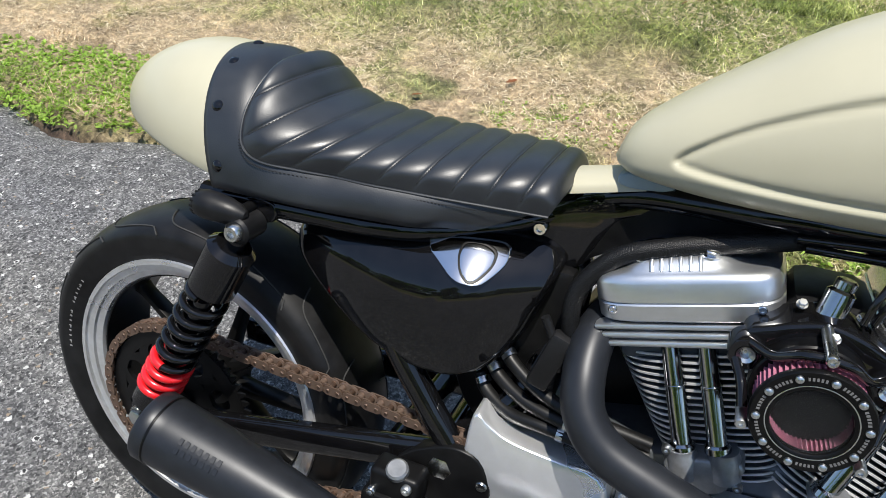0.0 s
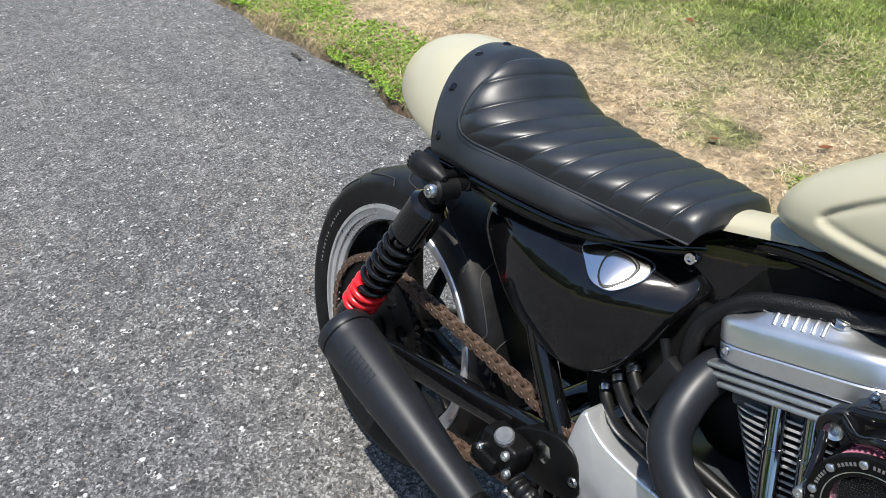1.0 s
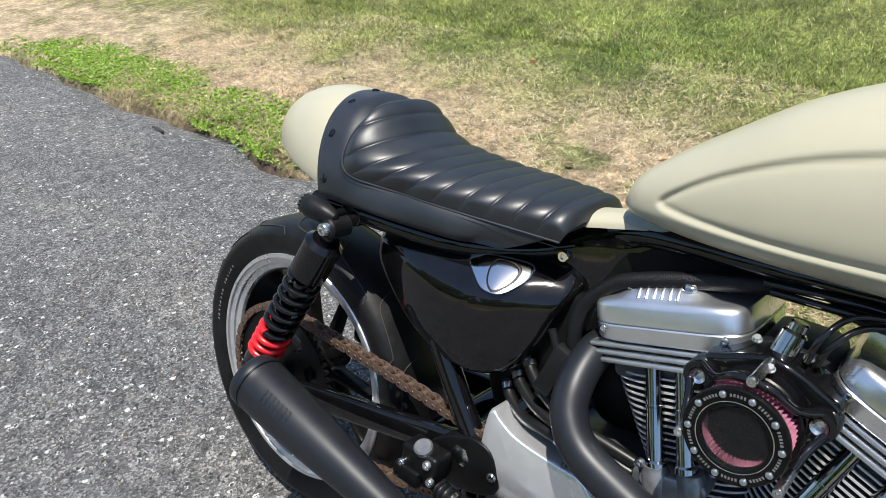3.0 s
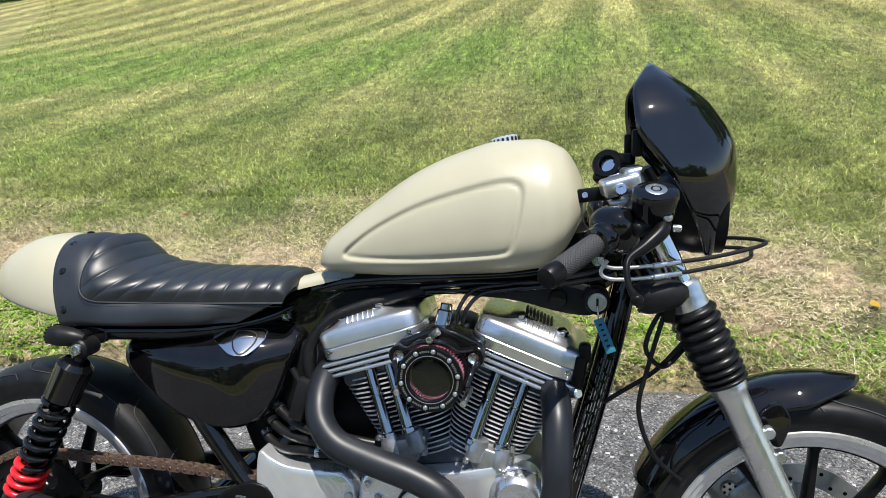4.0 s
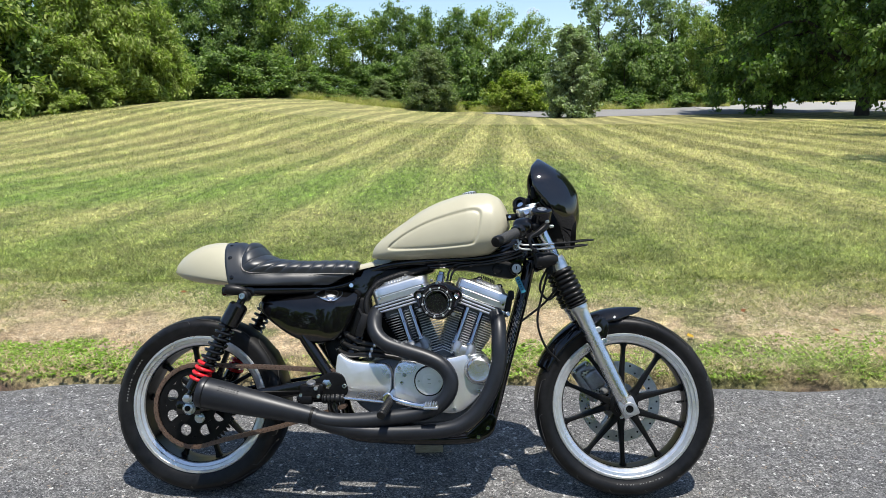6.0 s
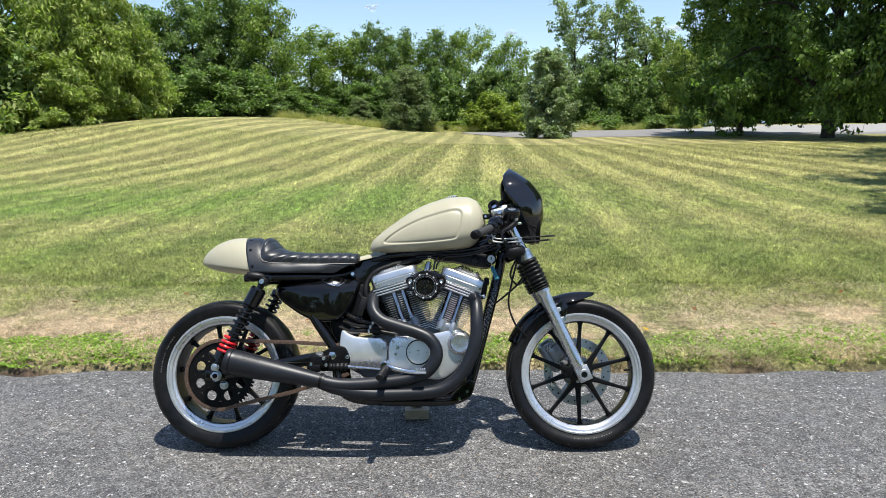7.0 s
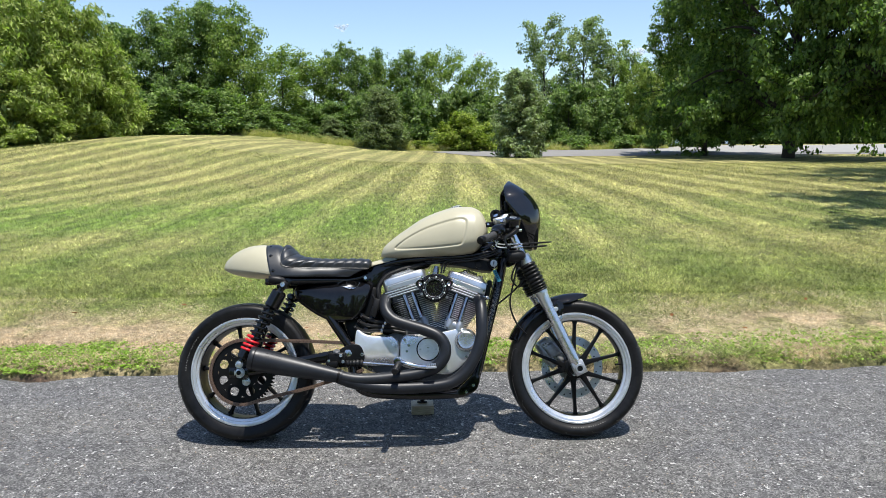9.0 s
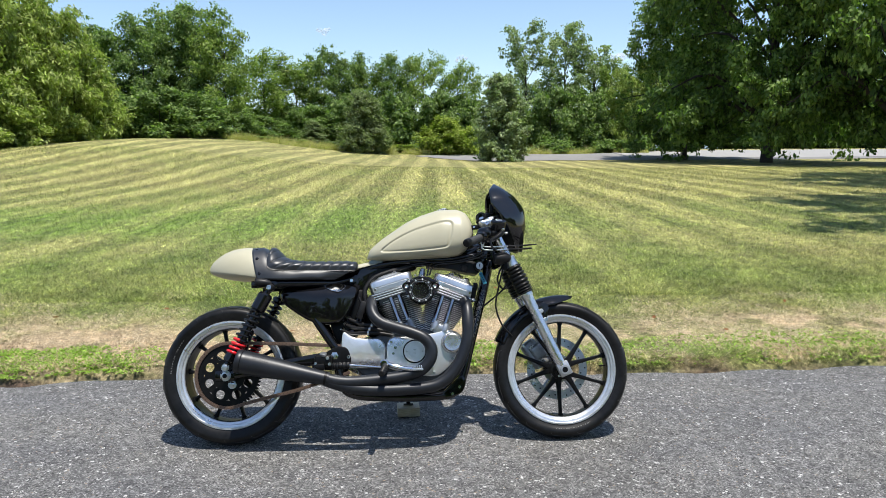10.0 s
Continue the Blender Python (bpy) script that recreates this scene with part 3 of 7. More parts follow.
tagged(near_grass, "short mown grass blades, green with dry straw", "grass", kind="stuff")


def far_blades(count, ylo, yhi, dense, rng):
    """One leaning sliver for each tuft of the lawn farther off."""
    y = ylo + (yhi - ylo) * rng.random(count) ** dense
    x = 0.7 + (rng.random(count) * 2 - 1) * (3.2 + 0.68 * y)
    z = np.array([terrain(a, b) for a, b in zip(x, y)]) - 0.004
    grow = 0.75 + 0.05 * y
    h = (0.016 + 0.036 * rng.random(count) ** 1.5) * grow
    w = 0.0036 * grow
    a, b = rng.random(count) * 6.283, rng.random(count) * 6.283
    lean = (0.3 + 1.1 * rng.random(count)) * h
    base = np.stack([x, y, z], axis=1)
    side = np.stack([np.cos(a) * w, np.sin(a) * w, 0 * w], axis=1)
    tip = base + np.stack([np.cos(b) * lean, np.sin(b) * lean, h], axis=1)
    g = Geo()
    g.v = np.stack([base - side, base + side, tip], axis=1).reshape(-1, 3).tolist()
    g.f = np.arange(3 * count).reshape(-1, 3).tolist()
    return g


mid_grass = new("lawn_grass", far_blades(330000, 3.0, 34.0, 1.9, np.random.default_rng(6)).mesh("lawn_grass", BLADE, 180))
tagged(mid_grass, "short mown grass blades in striped green and straw", "grass", kind="stuff")


def thatch_strip(count, rnd):
    """Dead clippings lying criss-cross on the thin strip beside the drive."""
    g = Geo()
    made = 0
    while made < count:
        x, y = rnd.uniform(-4.2, 5.6), 1.12 + 2.3 * rnd.random() ** 1.5
        lie = noise.noise((x * 1.9, y * 1.9, 31)) + 0.30 - 0.35 * smoothstep(2.0, 3.4, y)
        if y < drive_edge(x) + 0.04 or (x > 0.9 and y < 1.45 and rnd.random() < 0.6) or rnd.random() > smoothstep(-0.05, 0.35, lie) or (x < -0.5 and y < 1.58 + 0.12 * noise.noise((x * 3, 0, 5)) and rnd.random() < 0.93):
            continue
        made += 1
        z = terrain(x, y) + rnd.uniform(0.002, 0.014)
        a, n, w = rnd.random() * 6.283, rnd.uniform(0.012, 0.040), rnd.uniform(0.0007, 0.0014)
        dx, dy, rise = math.cos(a), math.sin(a), rnd.uniform(-0.25, 0.35) * n
        bow = rnd.uniform(-0.2, 0.2) * n
        k = len(g.v)
        g.v += [(x + dy * w, y - dx * w, z), (x - dy * w, y + dx * w, z), (x + dx * n * 0.5 - dy * (w + bow), y + dy * n * 0.5 + dx * (w + bow), z + rise * 0.7 + 0.002),
                (x + dx * n * 0.5 + dy * (w - bow), y + dy * n * 0.5 - dx * (w - bow), z + rise * 0.7 + 0.002), (x + dx * n, y + dy * n, z + rise)]
        g.f += [(k, k + 1, k + 2, k + 3), (k + 3, k + 2, k + 4)]
    return g


tagged(new("thatch", thatch_strip(70000, rnd).mesh("thatch", THATCH, 180)), "pale dead grass clippings lying beside the drive", "dry grass", kind="stuff")


def weed_patch(x0, x1, y0, y1, count, size, rnd):
    g = Geo()
    for _ in range(count):
        x, y = rnd.uniform(x0, x1), rnd.uniform(y0, y1)
        fx, fy = (x - (x0 + x1) / 2) / (x1 - x0) * 2, (y - (y0 + y1) / 2) / (y1 - y0) * 2
        if fx * fx + fy * fy > 0.25 + 0.6 * noise.noise((x * 4, y * 4, 2)) + 0.8 * rnd.random() or y < drive_edge(x) - 0.06:
            continue
        z = max(terrain(x, y), -0.002)
        for _ in range(rnd.randint(4, 7)):
            a, s = rnd.random() * 6.283, size * rnd.uniform(0.6, 1.3)
            up = rnd.uniform(0.2, 1.4)
            d = Vector((math.cos(a), math.sin(a), up)).normalized()
            w = Vector((-math.sin(a), math.cos(a), 0)) * s * (0.28 if rnd.random() < 0.4 else 0.09)
            o = Vector((x, y, z))
            k = len(g.v)
            g.v += [tuple(o), tuple(o + d * s * 0.5 + w), tuple(o + d * s - Vector((0, 0, s * 0.25))), tuple(o + d * s * 0.5 - w)]
            g.f += [(k, k + 1, k + 2, k + 3)]
    return g


for x0, x1, y0, y1, n, s in ((-2.7, -0.55, 0.98, 1.60, 5000, 0.023), (-4.8, -2.3, 1.06, 1.60, 4600, 0.023), (0.95, 1.75, 1.08, 1.6, 900, 0.030), (2.2, 4.8, 1.1, 1.75, 1500, 0.028), (1.6, 3.2, 1.06, 1.50, 900, 0.026),
                             (0.3, 5.6, 1.04, 1.42, 1300, 0.024), (-0.7, 1.3, 1.06, 1.36, 420, 0.022), (-5.5, -2.4, 1.04, 1.4, 800, 0.024), (-0.1, 0.6, 1.45, 1.85, 260, 0.018), (0.7, 1.15, 1.4, 1.75, 200, 0.018)):
    tagged(new("weeds", weed_patch(x0, x1, y0, y1, n, s, rnd).mesh("weeds", WEED, 180)), "bright green broadleaf weeds at the asphalt edge", "weeds", kind="stuff")


# ---- trees ----
def crown_shape(kind, t):
    """Half-width of the crown at height t of 0 to 1."""
    if kind == "cone":
        return (1 - t) ** 0.75 * (0.55 + 0.45 * smoothstep(0, 0.2, t))
    if kind == "shrub":
        return max(0.05, 1 - t ** 2.6) ** 0.6
    if kind == "broad":
        return max(0.04, 1 - max(0, (t - 0.12) / 1.05) ** 2.2) ** 0.55
    if kind == "egg":
        return math.sqrt(max(0.05, 1 - ((t - 0.35) / 0.68) ** 2))
    return math.sqrt(max(0.08, 1 - ((t - 0.52) / 0.60) ** 2))


def tree(name, height, width, clear, limbs, subs, sprays, per, size, mat, kind, seed, label, category, droop=0.0, trunk_r=0.014, rise=0.8, spray=0.42, long=1.0, flat=0.7, reach=0.30, fill=72.0):
    """A trunk with limbs, side branches and sprays of leaves at their ends; base at the origin."""
    rnd = random.Random(seed)
    rng = np.random.default_rng(seed)
    ob = tagged(new(name), label, category)
    r = trunk_r * height
    crown = (1 - clear) * height
    wood, centres, outward = [], [], []
    for i in range(limbs):
        t = (i + 0.2 + 0.6 * rnd.random()) / limbs
        az = i * 2.4 + rnd.uniform(-0.5, 0.5)
        R = width / 2 * crown_shape(kind, t) * rnd.uniform(0.72, 1.12)
        end = np.array((math.cos(az) * R, math.sin(az) * R, clear * height + crown * t - droop * 0.16 * R))
        z0 = min(0.86 * height, max(0.10 * height, clear * height * 0.8, end[2] - rise * R * rnd.uniform(0.7, 1.2)))
        start = np.array((0.0, 0.0, z0))
        mid = (start + end) / 2 + np.array((0, 0, (0.18 + 0.1 * rnd.random()) * R * (1 - 0.3 * rise)))
        wood.append((start, mid, end, r * (0.42 - 0.22 * t), r * 0.06))
        for k in range(subs):
            u = 0.25 + 0.75 * ((k + rnd.random()) / subs) ** 0.8
            base = start * (1 - u) ** 2 + mid * 2 * u * (1 - u) + end * u * u
            d = rng.normal(size=3) * 0.75 + np.array((math.cos(az), math.sin(az), 0.0)) * 0.65 + np.array((0, 0, 0.30 - 0.5 * droop))
            d /= np.linalg.norm(d)
            n = reach * width / 2 * rnd.uniform(0.5, 1.15) * (1.2 - 0.45 * u)
            tip = base + d * n
            wood.append((base, (base + tip) / 2 + np.array((0, 0, 0.06 * n)), tip, r * 0.07, r * 0.025))
            for q in range(sprays):
                f = 0.30 + 0.75 * (q + rnd.random()) / sprays
                centres.append(base + (tip - base) * f + rng.normal(size=3) * spray * 0.45)
                outward.append(d)
    centres, outward = np.array(centres), np.array(outward)
    m = len(centres)
    c = np.repeat(centres, per, axis=0)
    out = np.repeat(outward, per, axis=0)
    rr = np.repeat(spray * rng.uniform(0.55, 1.3, (m, 1)), per, axis=0) * np.array((1.0, 1.0, flat))
    n = len(c)
    d = rng.normal(size=(n, 3))
    d /= np.linalg.norm(d, axis=1, keepdims=True)
    p = c + d * rr * (rng.random((n, 1)) ** 0.5)
    nrm = d * 0.45 + out * 0.30 + np.array((0, 0, 0.55)) + rng.normal(scale=0.55, size=(n, 3))
    nrm /= np.linalg.norm(nrm, axis=1, keepdims=True)
    aim = out * 0.7 + rng.normal(scale=0.7, size=(n, 3)) + np.array((0, 0, -0.9 * droop))
    u = aim - nrm * (aim * nrm).sum(1, keepdims=True)
    u /= np.linalg.norm(u, axis=1, keepdims=True) + 1e-9
    w = np.cross(nrm, u)
    # the crown keeps to the tree's full height and spread
    lo, hi = np.percentile(p[:, 2], 0.6 if trunk_r >= 0.02 else 2.0), np.percentile(p[:, 2], 98.5)
    sz = height * (1 - clear) / (hi - lo)
    sx = width / 2 / np.percentile(np.hypot(p[:, 0], p[:, 1]), fill)
    fit = lambda v: np.stack([v[..., 0] * sx, v[..., 1] * sx, clear * height + (v[..., 2] - lo) * sz], axis=-1)
    p = fit(p)
    s = size * rng.uniform(0.6, 1.35, (n, 1))
    verts = np.stack([p - u * s * 0.8 * long + w * s * 0.15, p - w * s * 0.55, p + u * s * long, p + w * s * 0.55], axis=1).reshape(-1, 3)
    g = Geo()
    top = 0.93
    tube(g, [(0, 0, -0.3, r * 1.9), (0, 0, r * 1.2, r * 1.15), (0.01 * height, 0, height * 0.35, r * 0.8), (0, 0.01 * height, height * 0.7 * top, r * 0.4), (0, 0, height * top, r * 0.08)], seg=9, n=4)
    for k, (a, b, c, r0, r1) in enumerate(wood):
        a = a if a[0] == 0 and a[1] == 0 else fit(a)
        tube(g, [(*a, r0), (*fit(b), (r0 + r1) / 2), (*fit(c), r1)], seg=5 if k % (subs + 1) == 0 else 3, n=3 if k % (subs + 1) == 0 else 1, cap=False)
    part("trunk", g, BARK, ob, "dark rough bark")
    me = bpy.data.meshes.new("crown")
    me.from_pydata(verts.tolist(), [], np.arange(n * 4).reshape(n, 4).tolist())
    me.materials.append(mat)
    part("crown", me, mat, ob)
    ob["size_h"], ob["size_w"] = float(height), float(width)
    return ob


def spot(px, dist):
    """A place at that distance, by its bearing in the last view."""
    return 0.85 + dist * ((px - 784) / 1252 + 0.040), -3.2 + dist


FIRST = {}


def planted(proto, px, dist, top, wide, spin=0.0):
    """Stands the tree (or a copy) so that it reaches up to the line of sight 'top' and is as wide as 'wide'."""
    x, y = spot(px, dist)
    z = terrain(x, y)
    high = 1.306 + (265 - top) / 1252 * dist - z
    across = wide / 1252 * dist
    m = Matrix.Translation((x, y, z)) @ Matrix.Rotation(spin, 4, "Z") @ Matrix.Diagonal((across / proto["size_w"], across / proto["size_w"], high / proto["size_h"], 1))
    if proto in FIRST:
        copy_thing(proto, m)
    else:
        FIRST[proto] = m


oak = tree("tree", 13.0, 7.5, 0.04, 26, 11, 4, 20, 0.175, LEAF_WOOD, "round", 11, "leafy deciduous tree in the far tree line", "tree", spray=0.66, reach=0.36, rise=0.7)
elm = tree("tree", 13.0, 6.0, 0.06, 24, 10, 4, 20, 0.175, LEAF_WOOD, "round", 31, "tall dark green tree with a lobed crown", "tree", spray=0.72, rise=0.8, reach=0.40)
ash = tree("tree", 11.0, 7.0, 0.16, 19, 10, 4, 20, 0.165, LEAF_ASH, "round", 12, "deciduous tree with an open crown of light leaves", "tree", spray=0.68, rise=0.8, reach=0.40)
wild = tree("tree", 6.0, 6.0, 0.0, 18, 9, 4, 18, 0.19, LEAF_WOOD, "shrub", 22, "low dense understorey tree below the tall trees", "tree", spray=0.62, reach=0.4, fill=80.0)
locust = tree("tree", 9.0, 6.5, 0.0, 28, 10, 4, 20, 0.120, LEAF_LOCUST, "broad", 13, "light green feathery tree at the edge of the mound", "tree", droop=0.7, spray=0.58, long=1.9, reach=0.36)
poplar = tree("tree", 14.0, 5.5, 0.12, 24, 9, 4, 16, 0.165, LEAF_PALE, "round", 14, "slender silvery tree with gaps in its crown", "tree", rise=1.2, spray=0.52, reach=0.40)
shrub = tree("bush", 2.2, 4.0, 0.0, 12, 7, 4, 18, 0.14, LEAF_WOOD, "shrub", 15, "dense green undergrowth bush", "bush", spray=0.44, reach=0.4)
cedar = tree("bush", 5.5, 3.8, 0.0, 34, 9, 4, 20, 0.105, LEAF_CEDAR, "cone", 16, "grey-green cone-shaped bush before the tree line", "bush", spray=0.36, rise=0.5, reach=0.4, fill=94.0)
gold = tree("bush", 4.0, 4.8, 0.0, 18, 9, 4, 20, 0.14, LEAF_BRIGHT, "shrub", 17, "yellow-green bush before the tree line", "bush", spray=0.46, reach=0.4, fill=88.0)
pear = tree("tree", 6.5, 3.3, 0.02, 34, 10, 4, 30, 0.105, LEAF_PEAR, "egg", 18, "small dark silvery tree standing alone by the lane", "tree", spray=0.34, rise=1.0, reach=0.4, fill=90.0)
maple = tree("tree", 17.0, 16.5, 0.05, 54, 16, 5, 22, 0.145, LEAF_MAPLE, "broad", 19, "large dark maple with drooping low branches", "tree", droop=0.35, trunk_r=0.020, rise=0.35, spray=0.62, flat=0.38, reach=0.26, fill=97.0)
shade = tree("tree", 11.0, 10.0, 0.46, 26, 9, 4, 20, 0.14, LEAF_MAPLE, "broad", 23, "tall shade tree with a high crown beside the lawn", "tree", trunk_r=0.016, spray=0.5, fill=97.0)

for p, px, dist, top, wide, spin in (
        # the light green clump at the mound
        (locust, 112, 42, 14, 120, 0), (locust, 158, 43.5, 70, 110, 2), (locust, 190, 45.5, 140, 72, 5.2), (locust, 62, 41, 2, 120, 4.4), (locust, 5, 39, -25, 150, 1), (oak, 30, 45, 2, 110, 1), (locust, 20, 38, 120, 120, 2.2), (locust, -150, 36, -30, 200, 3), (wild, -85, 36.5, 60, 150, 0.7), (wild, 90, 41.5, 190, 90, 3.1),
        (gold, 132, 41.5, 198, 64, 1.0),
        # the tall group behind the mound
        (oak, 188, 58, 58, 84, 0.5), (oak, 228, 60, 40, 100, 2.1), (oak, 276, 60, 42, 92, 3.3), (elm, 326, 62, 18, 76, 1.0), (elm, 374, 62, 16, 84, 4.0), (ash, 412, 61, 46, 84, 5.0), (wild, 235, 56, 160, 100, 1), (wild, 300, 56, 150, 110, 2.6), (wild, 365, 57, 160, 100, 4.1),
        (wild, 425, 60, 182, 80, 5.5),
        # the lower line
        (ash, 478, 66, 92, 92, 1.4), (ash, 532, 68, 108, 80, 0.2), (oak, 580, 68, 84, 62, 4.2), (oak, 622, 69, 96, 62, 2.9), (ash, 655, 70, 112, 66, 4.8), (elm, 696, 70, 98, 62, 5.9), (ash, 752, 70, 94, 72, 3.0), (ash, 812, 70, 112, 66, 1.2),
        (wild, 478, 63, 195, 80, 0.6), (wild, 555, 65, 180, 80, 1.9), (wild, 612, 66, 165, 70, 2.7), (wild, 705, 67, 160, 80, 3.5), (wild, 775, 68, 160, 74, 2.2), (wild, 820, 68, 165, 66, 4.9),
        (shrub, 450, 59, 228, 66, 0), (shrub, 520, 61, 234, 74, 2), (shrub, 590, 62, 238, 60, 4), (shrub, 720, 63, 244, 66, 1), (shrub, 850, 66, 240, 50, 1),
        # the silvery group by the lane
        (poplar, 930, 72, 44, 66, 0.0), (poplar, 1000, 70, 44, 72, 2.0), (poplar, 1050, 71, 74, 68, 4.0), (ash, 1082, 70, 108, 62, 3.1), (wild, 915, 68, 165, 66, 0.9), (wild, 975, 67, 152, 80, 2.0), (wild, 1040, 67, 155, 80, 5.2), (shrub, 900, 68, 235, 56, 3), (shrub, 985, 65, 238, 80, 5),
        (locust, 1118, 66, 125, 66, 1.1), (locust, 1160, 67, 92, 84, 5.0), (shrub, 1090, 64, 238, 74, 4.0),
        # beyond the lane, behind the maples
        (oak, 1270, 84, 110, 160, 0.4), (oak, 1460, 84, 100, 180, 1.7), (wild, 1290, 82, 190, 160, 0.2), (wild, 1470, 82, 190, 160, 2.2), (wild, 1385, 80, 180, 130, 0.9), (wild, 1570, 78, 175, 150, 5.1),
        # the wood goes on behind
        (wild, 70, 52, 130, 160, 3.6), (wild, -70, 48, 120, 170, 2.6), (wild, 260, 76, 200, 140, 1.0), (wild, 560, 84, 205, 140, 5.0), (wild, 700, 85, 200, 140, 0.4), (wild, 1000, 84, 195, 150, 2.4),
        (cedar, 648, 58, 156, 80, 0), (gold, 792, 61, 200, 88, 0), (pear, 889, 51, 132, 74, 0), (cedar, 560, 62, 205, 44, 2), (gold, 715, 62, 244, 50, 1),
        (maple, 1365, 46, -340, 440, 0), (maple, 1215, 53, -70, 215, 2.2), (maple, 1600, 39, -540, 460, 4.0), (shade, 1900, 22.5, -500, 760, 1.0), (shade, 2200, 11.5, -980, 1230, 3.0)):
    planted(p, px, dist, top, wide, spin)

# trees on the other side of the drive
for x, y, sx, sz, spin in ((-30, -27, 1.3, 0.95, 0), (-19, -24, 1.2, 1.15, 1.2), (-9, -26, 1.25, 0.9, 2.4), (1.5, -25, 1.1, 1.2, 3.3), (9.5, -27, 1.2, 0.85, 4.4), (20, -25, 1.35, 1.1, 2.0), (32, -27, 1.3, 1.0, 5.0)):
    copy_thing(wild, pose(x, y, 0, 0, 0, spin * 57) @ Matrix.Diagonal((sx * 1.3, sx * 1.3, sz * 1.45, 1)))
for p, m in FIRST.items():
    p.matrix_basis = m

# a wooded ridge far away, its distance haze carried by the blue-grey colour
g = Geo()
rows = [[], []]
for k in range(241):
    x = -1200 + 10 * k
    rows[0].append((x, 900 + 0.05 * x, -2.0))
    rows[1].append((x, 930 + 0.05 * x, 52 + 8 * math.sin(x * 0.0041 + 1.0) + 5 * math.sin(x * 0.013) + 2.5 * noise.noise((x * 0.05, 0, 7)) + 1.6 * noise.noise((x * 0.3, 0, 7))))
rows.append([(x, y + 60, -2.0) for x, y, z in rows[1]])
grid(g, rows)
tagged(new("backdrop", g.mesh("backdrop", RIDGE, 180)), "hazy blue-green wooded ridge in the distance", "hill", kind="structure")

# small fair-weather clouds
def cloud(px, top, wide, high, seed):
    r = random.Random(seed)
    x, y = spot(px, 2600)
    z = 1.3 + (278 - top) / 1252 * 2600
    g = Geo()
    for _ in range(5):
        b = bmesh.new()
        bmesh.ops.create_icosphere(b, subdivisions=2, radius=1.0)
        k = -0.8 + 0.4 * _ + r.uniform(-0.1, 0.1)
        size = (1 - abs(k)) * 0.7 + 0.5
        for v in b.verts:
            v.co *= 1 + 0.35 * noise.noise(v.co * 1.7 + Vector((seed * 7.0, k * 9, 0)))
        g.bm(b, Matrix.Translation((k * wide * 0.5, r.uniform(-20, 20), r.uniform(-0.2, 0.35) * high * size)) @ Matrix.Diagonal((wide * 0.20 * size, wide * 0.20 * size, high * 0.36 * size, 1)))
    ob = new("cloud", g.mesh("cloud", CLOUD, 180))
    ob.location = (x, y, z)
    tagged(ob, "small soft white cloud low in the blue sky", "cloud", kind="stuff")


for px, top, wide, high, seed in ((582, 63, 50, 26, 1), (818, 111, 44, 26, 2), (1098, 105, 100, 34, 3)):
    cloud(px, top, wide, high, seed)

g = Geo()
rnd = random.Random(8)
for _ in range(22000):
    px = rnd.uniform(-200, 1150)
    if 125 < px < 405:
        continue
    base = interp_line(px, ((-200, 36), (60, 38.5), (130, 41.5), (200, 49), (420, 56), (600, 57.5), (740, 59), (800, 62), (1150, 62.5)))
    dist = base + rnd.random() ** 2 * 5.0 + 1.5 * noise.noise((px * 0.02, 0, 4))
    x, y = spot(px, dist)
    z = terrain(x, y)
    h = rnd.uniform(0.15, 0.85) * (0.7 + 0.9 * noise.noise((px * 0.05, 2, 4)))
    a, w = rnd.random() * 6.283, 0.018
    k = len(g.v)
    g.v += [(x - w, y, z), (x + w, y, z), (x + math.cos(a) * h * 0.9, y + math.sin(a) * h * 0.9, z + h)]
    g.f += [(k, k + 1, k + 2)]
tagged(new("meadow_grass", g.mesh("meadow_grass", TALLGRASS, 180)), "tall unmown straw and green grass below the trees", "grass", kind="stuff")


# ---- motorcycle ----
LEAN = Matrix.Rotation(radians(-15), 4, "X")
bike = new("motorcycle")
bike.matrix_world = Matrix.Translation((0, -0.05, 0)) @ LEAN
tagged(bike, "cream and black cafe racer motorcycle leaning on its side stand", "motorcycle")
REAR, FRONT = Vector((0.0, 0, 0.314)), Vector((1.531, 0, 0.314))


def curve1(table):
    """A smooth function through (t, value) pairs."""
    ts = [p[0] for p in table]
    vs = [p[1] for p in table]
    ms = [0.0] * len(ts)
    d = [(vs[i + 1] - vs[i]) / (ts[i + 1] - ts[i]) for i in range(len(ts) - 1)]
    for i in range(len(ts)):
        ms[i] = d[0] if i == 0 else d[-1] if i == len(ts) - 1 else (0.0 if d[i - 1] * d[i] <= 0 else 2 * d[i - 1] * d[i] / (d[i - 1] + d[i]))

    def f(t):
        t = min(max(t, ts[0]), ts[-1])
        i = max(k for k in range(len(ts) - 1) if ts[k] <= t)
        h = ts[i + 1] - ts[i]
        s = (t - ts[i]) / h
        return (vs[i] * (1 + 2 * s) * (1 - s) ** 2 + ms[i] * h * s * (1 - s) ** 2 + vs[i + 1] * s * s * (3 - 2 * s) + ms[i + 1] * h * s * s * (s - 1))
    return f


# -- wheels
Y_AXIS = Matrix.Rotation(radians(90), 4, "X")  # lathe axis z turned to -y


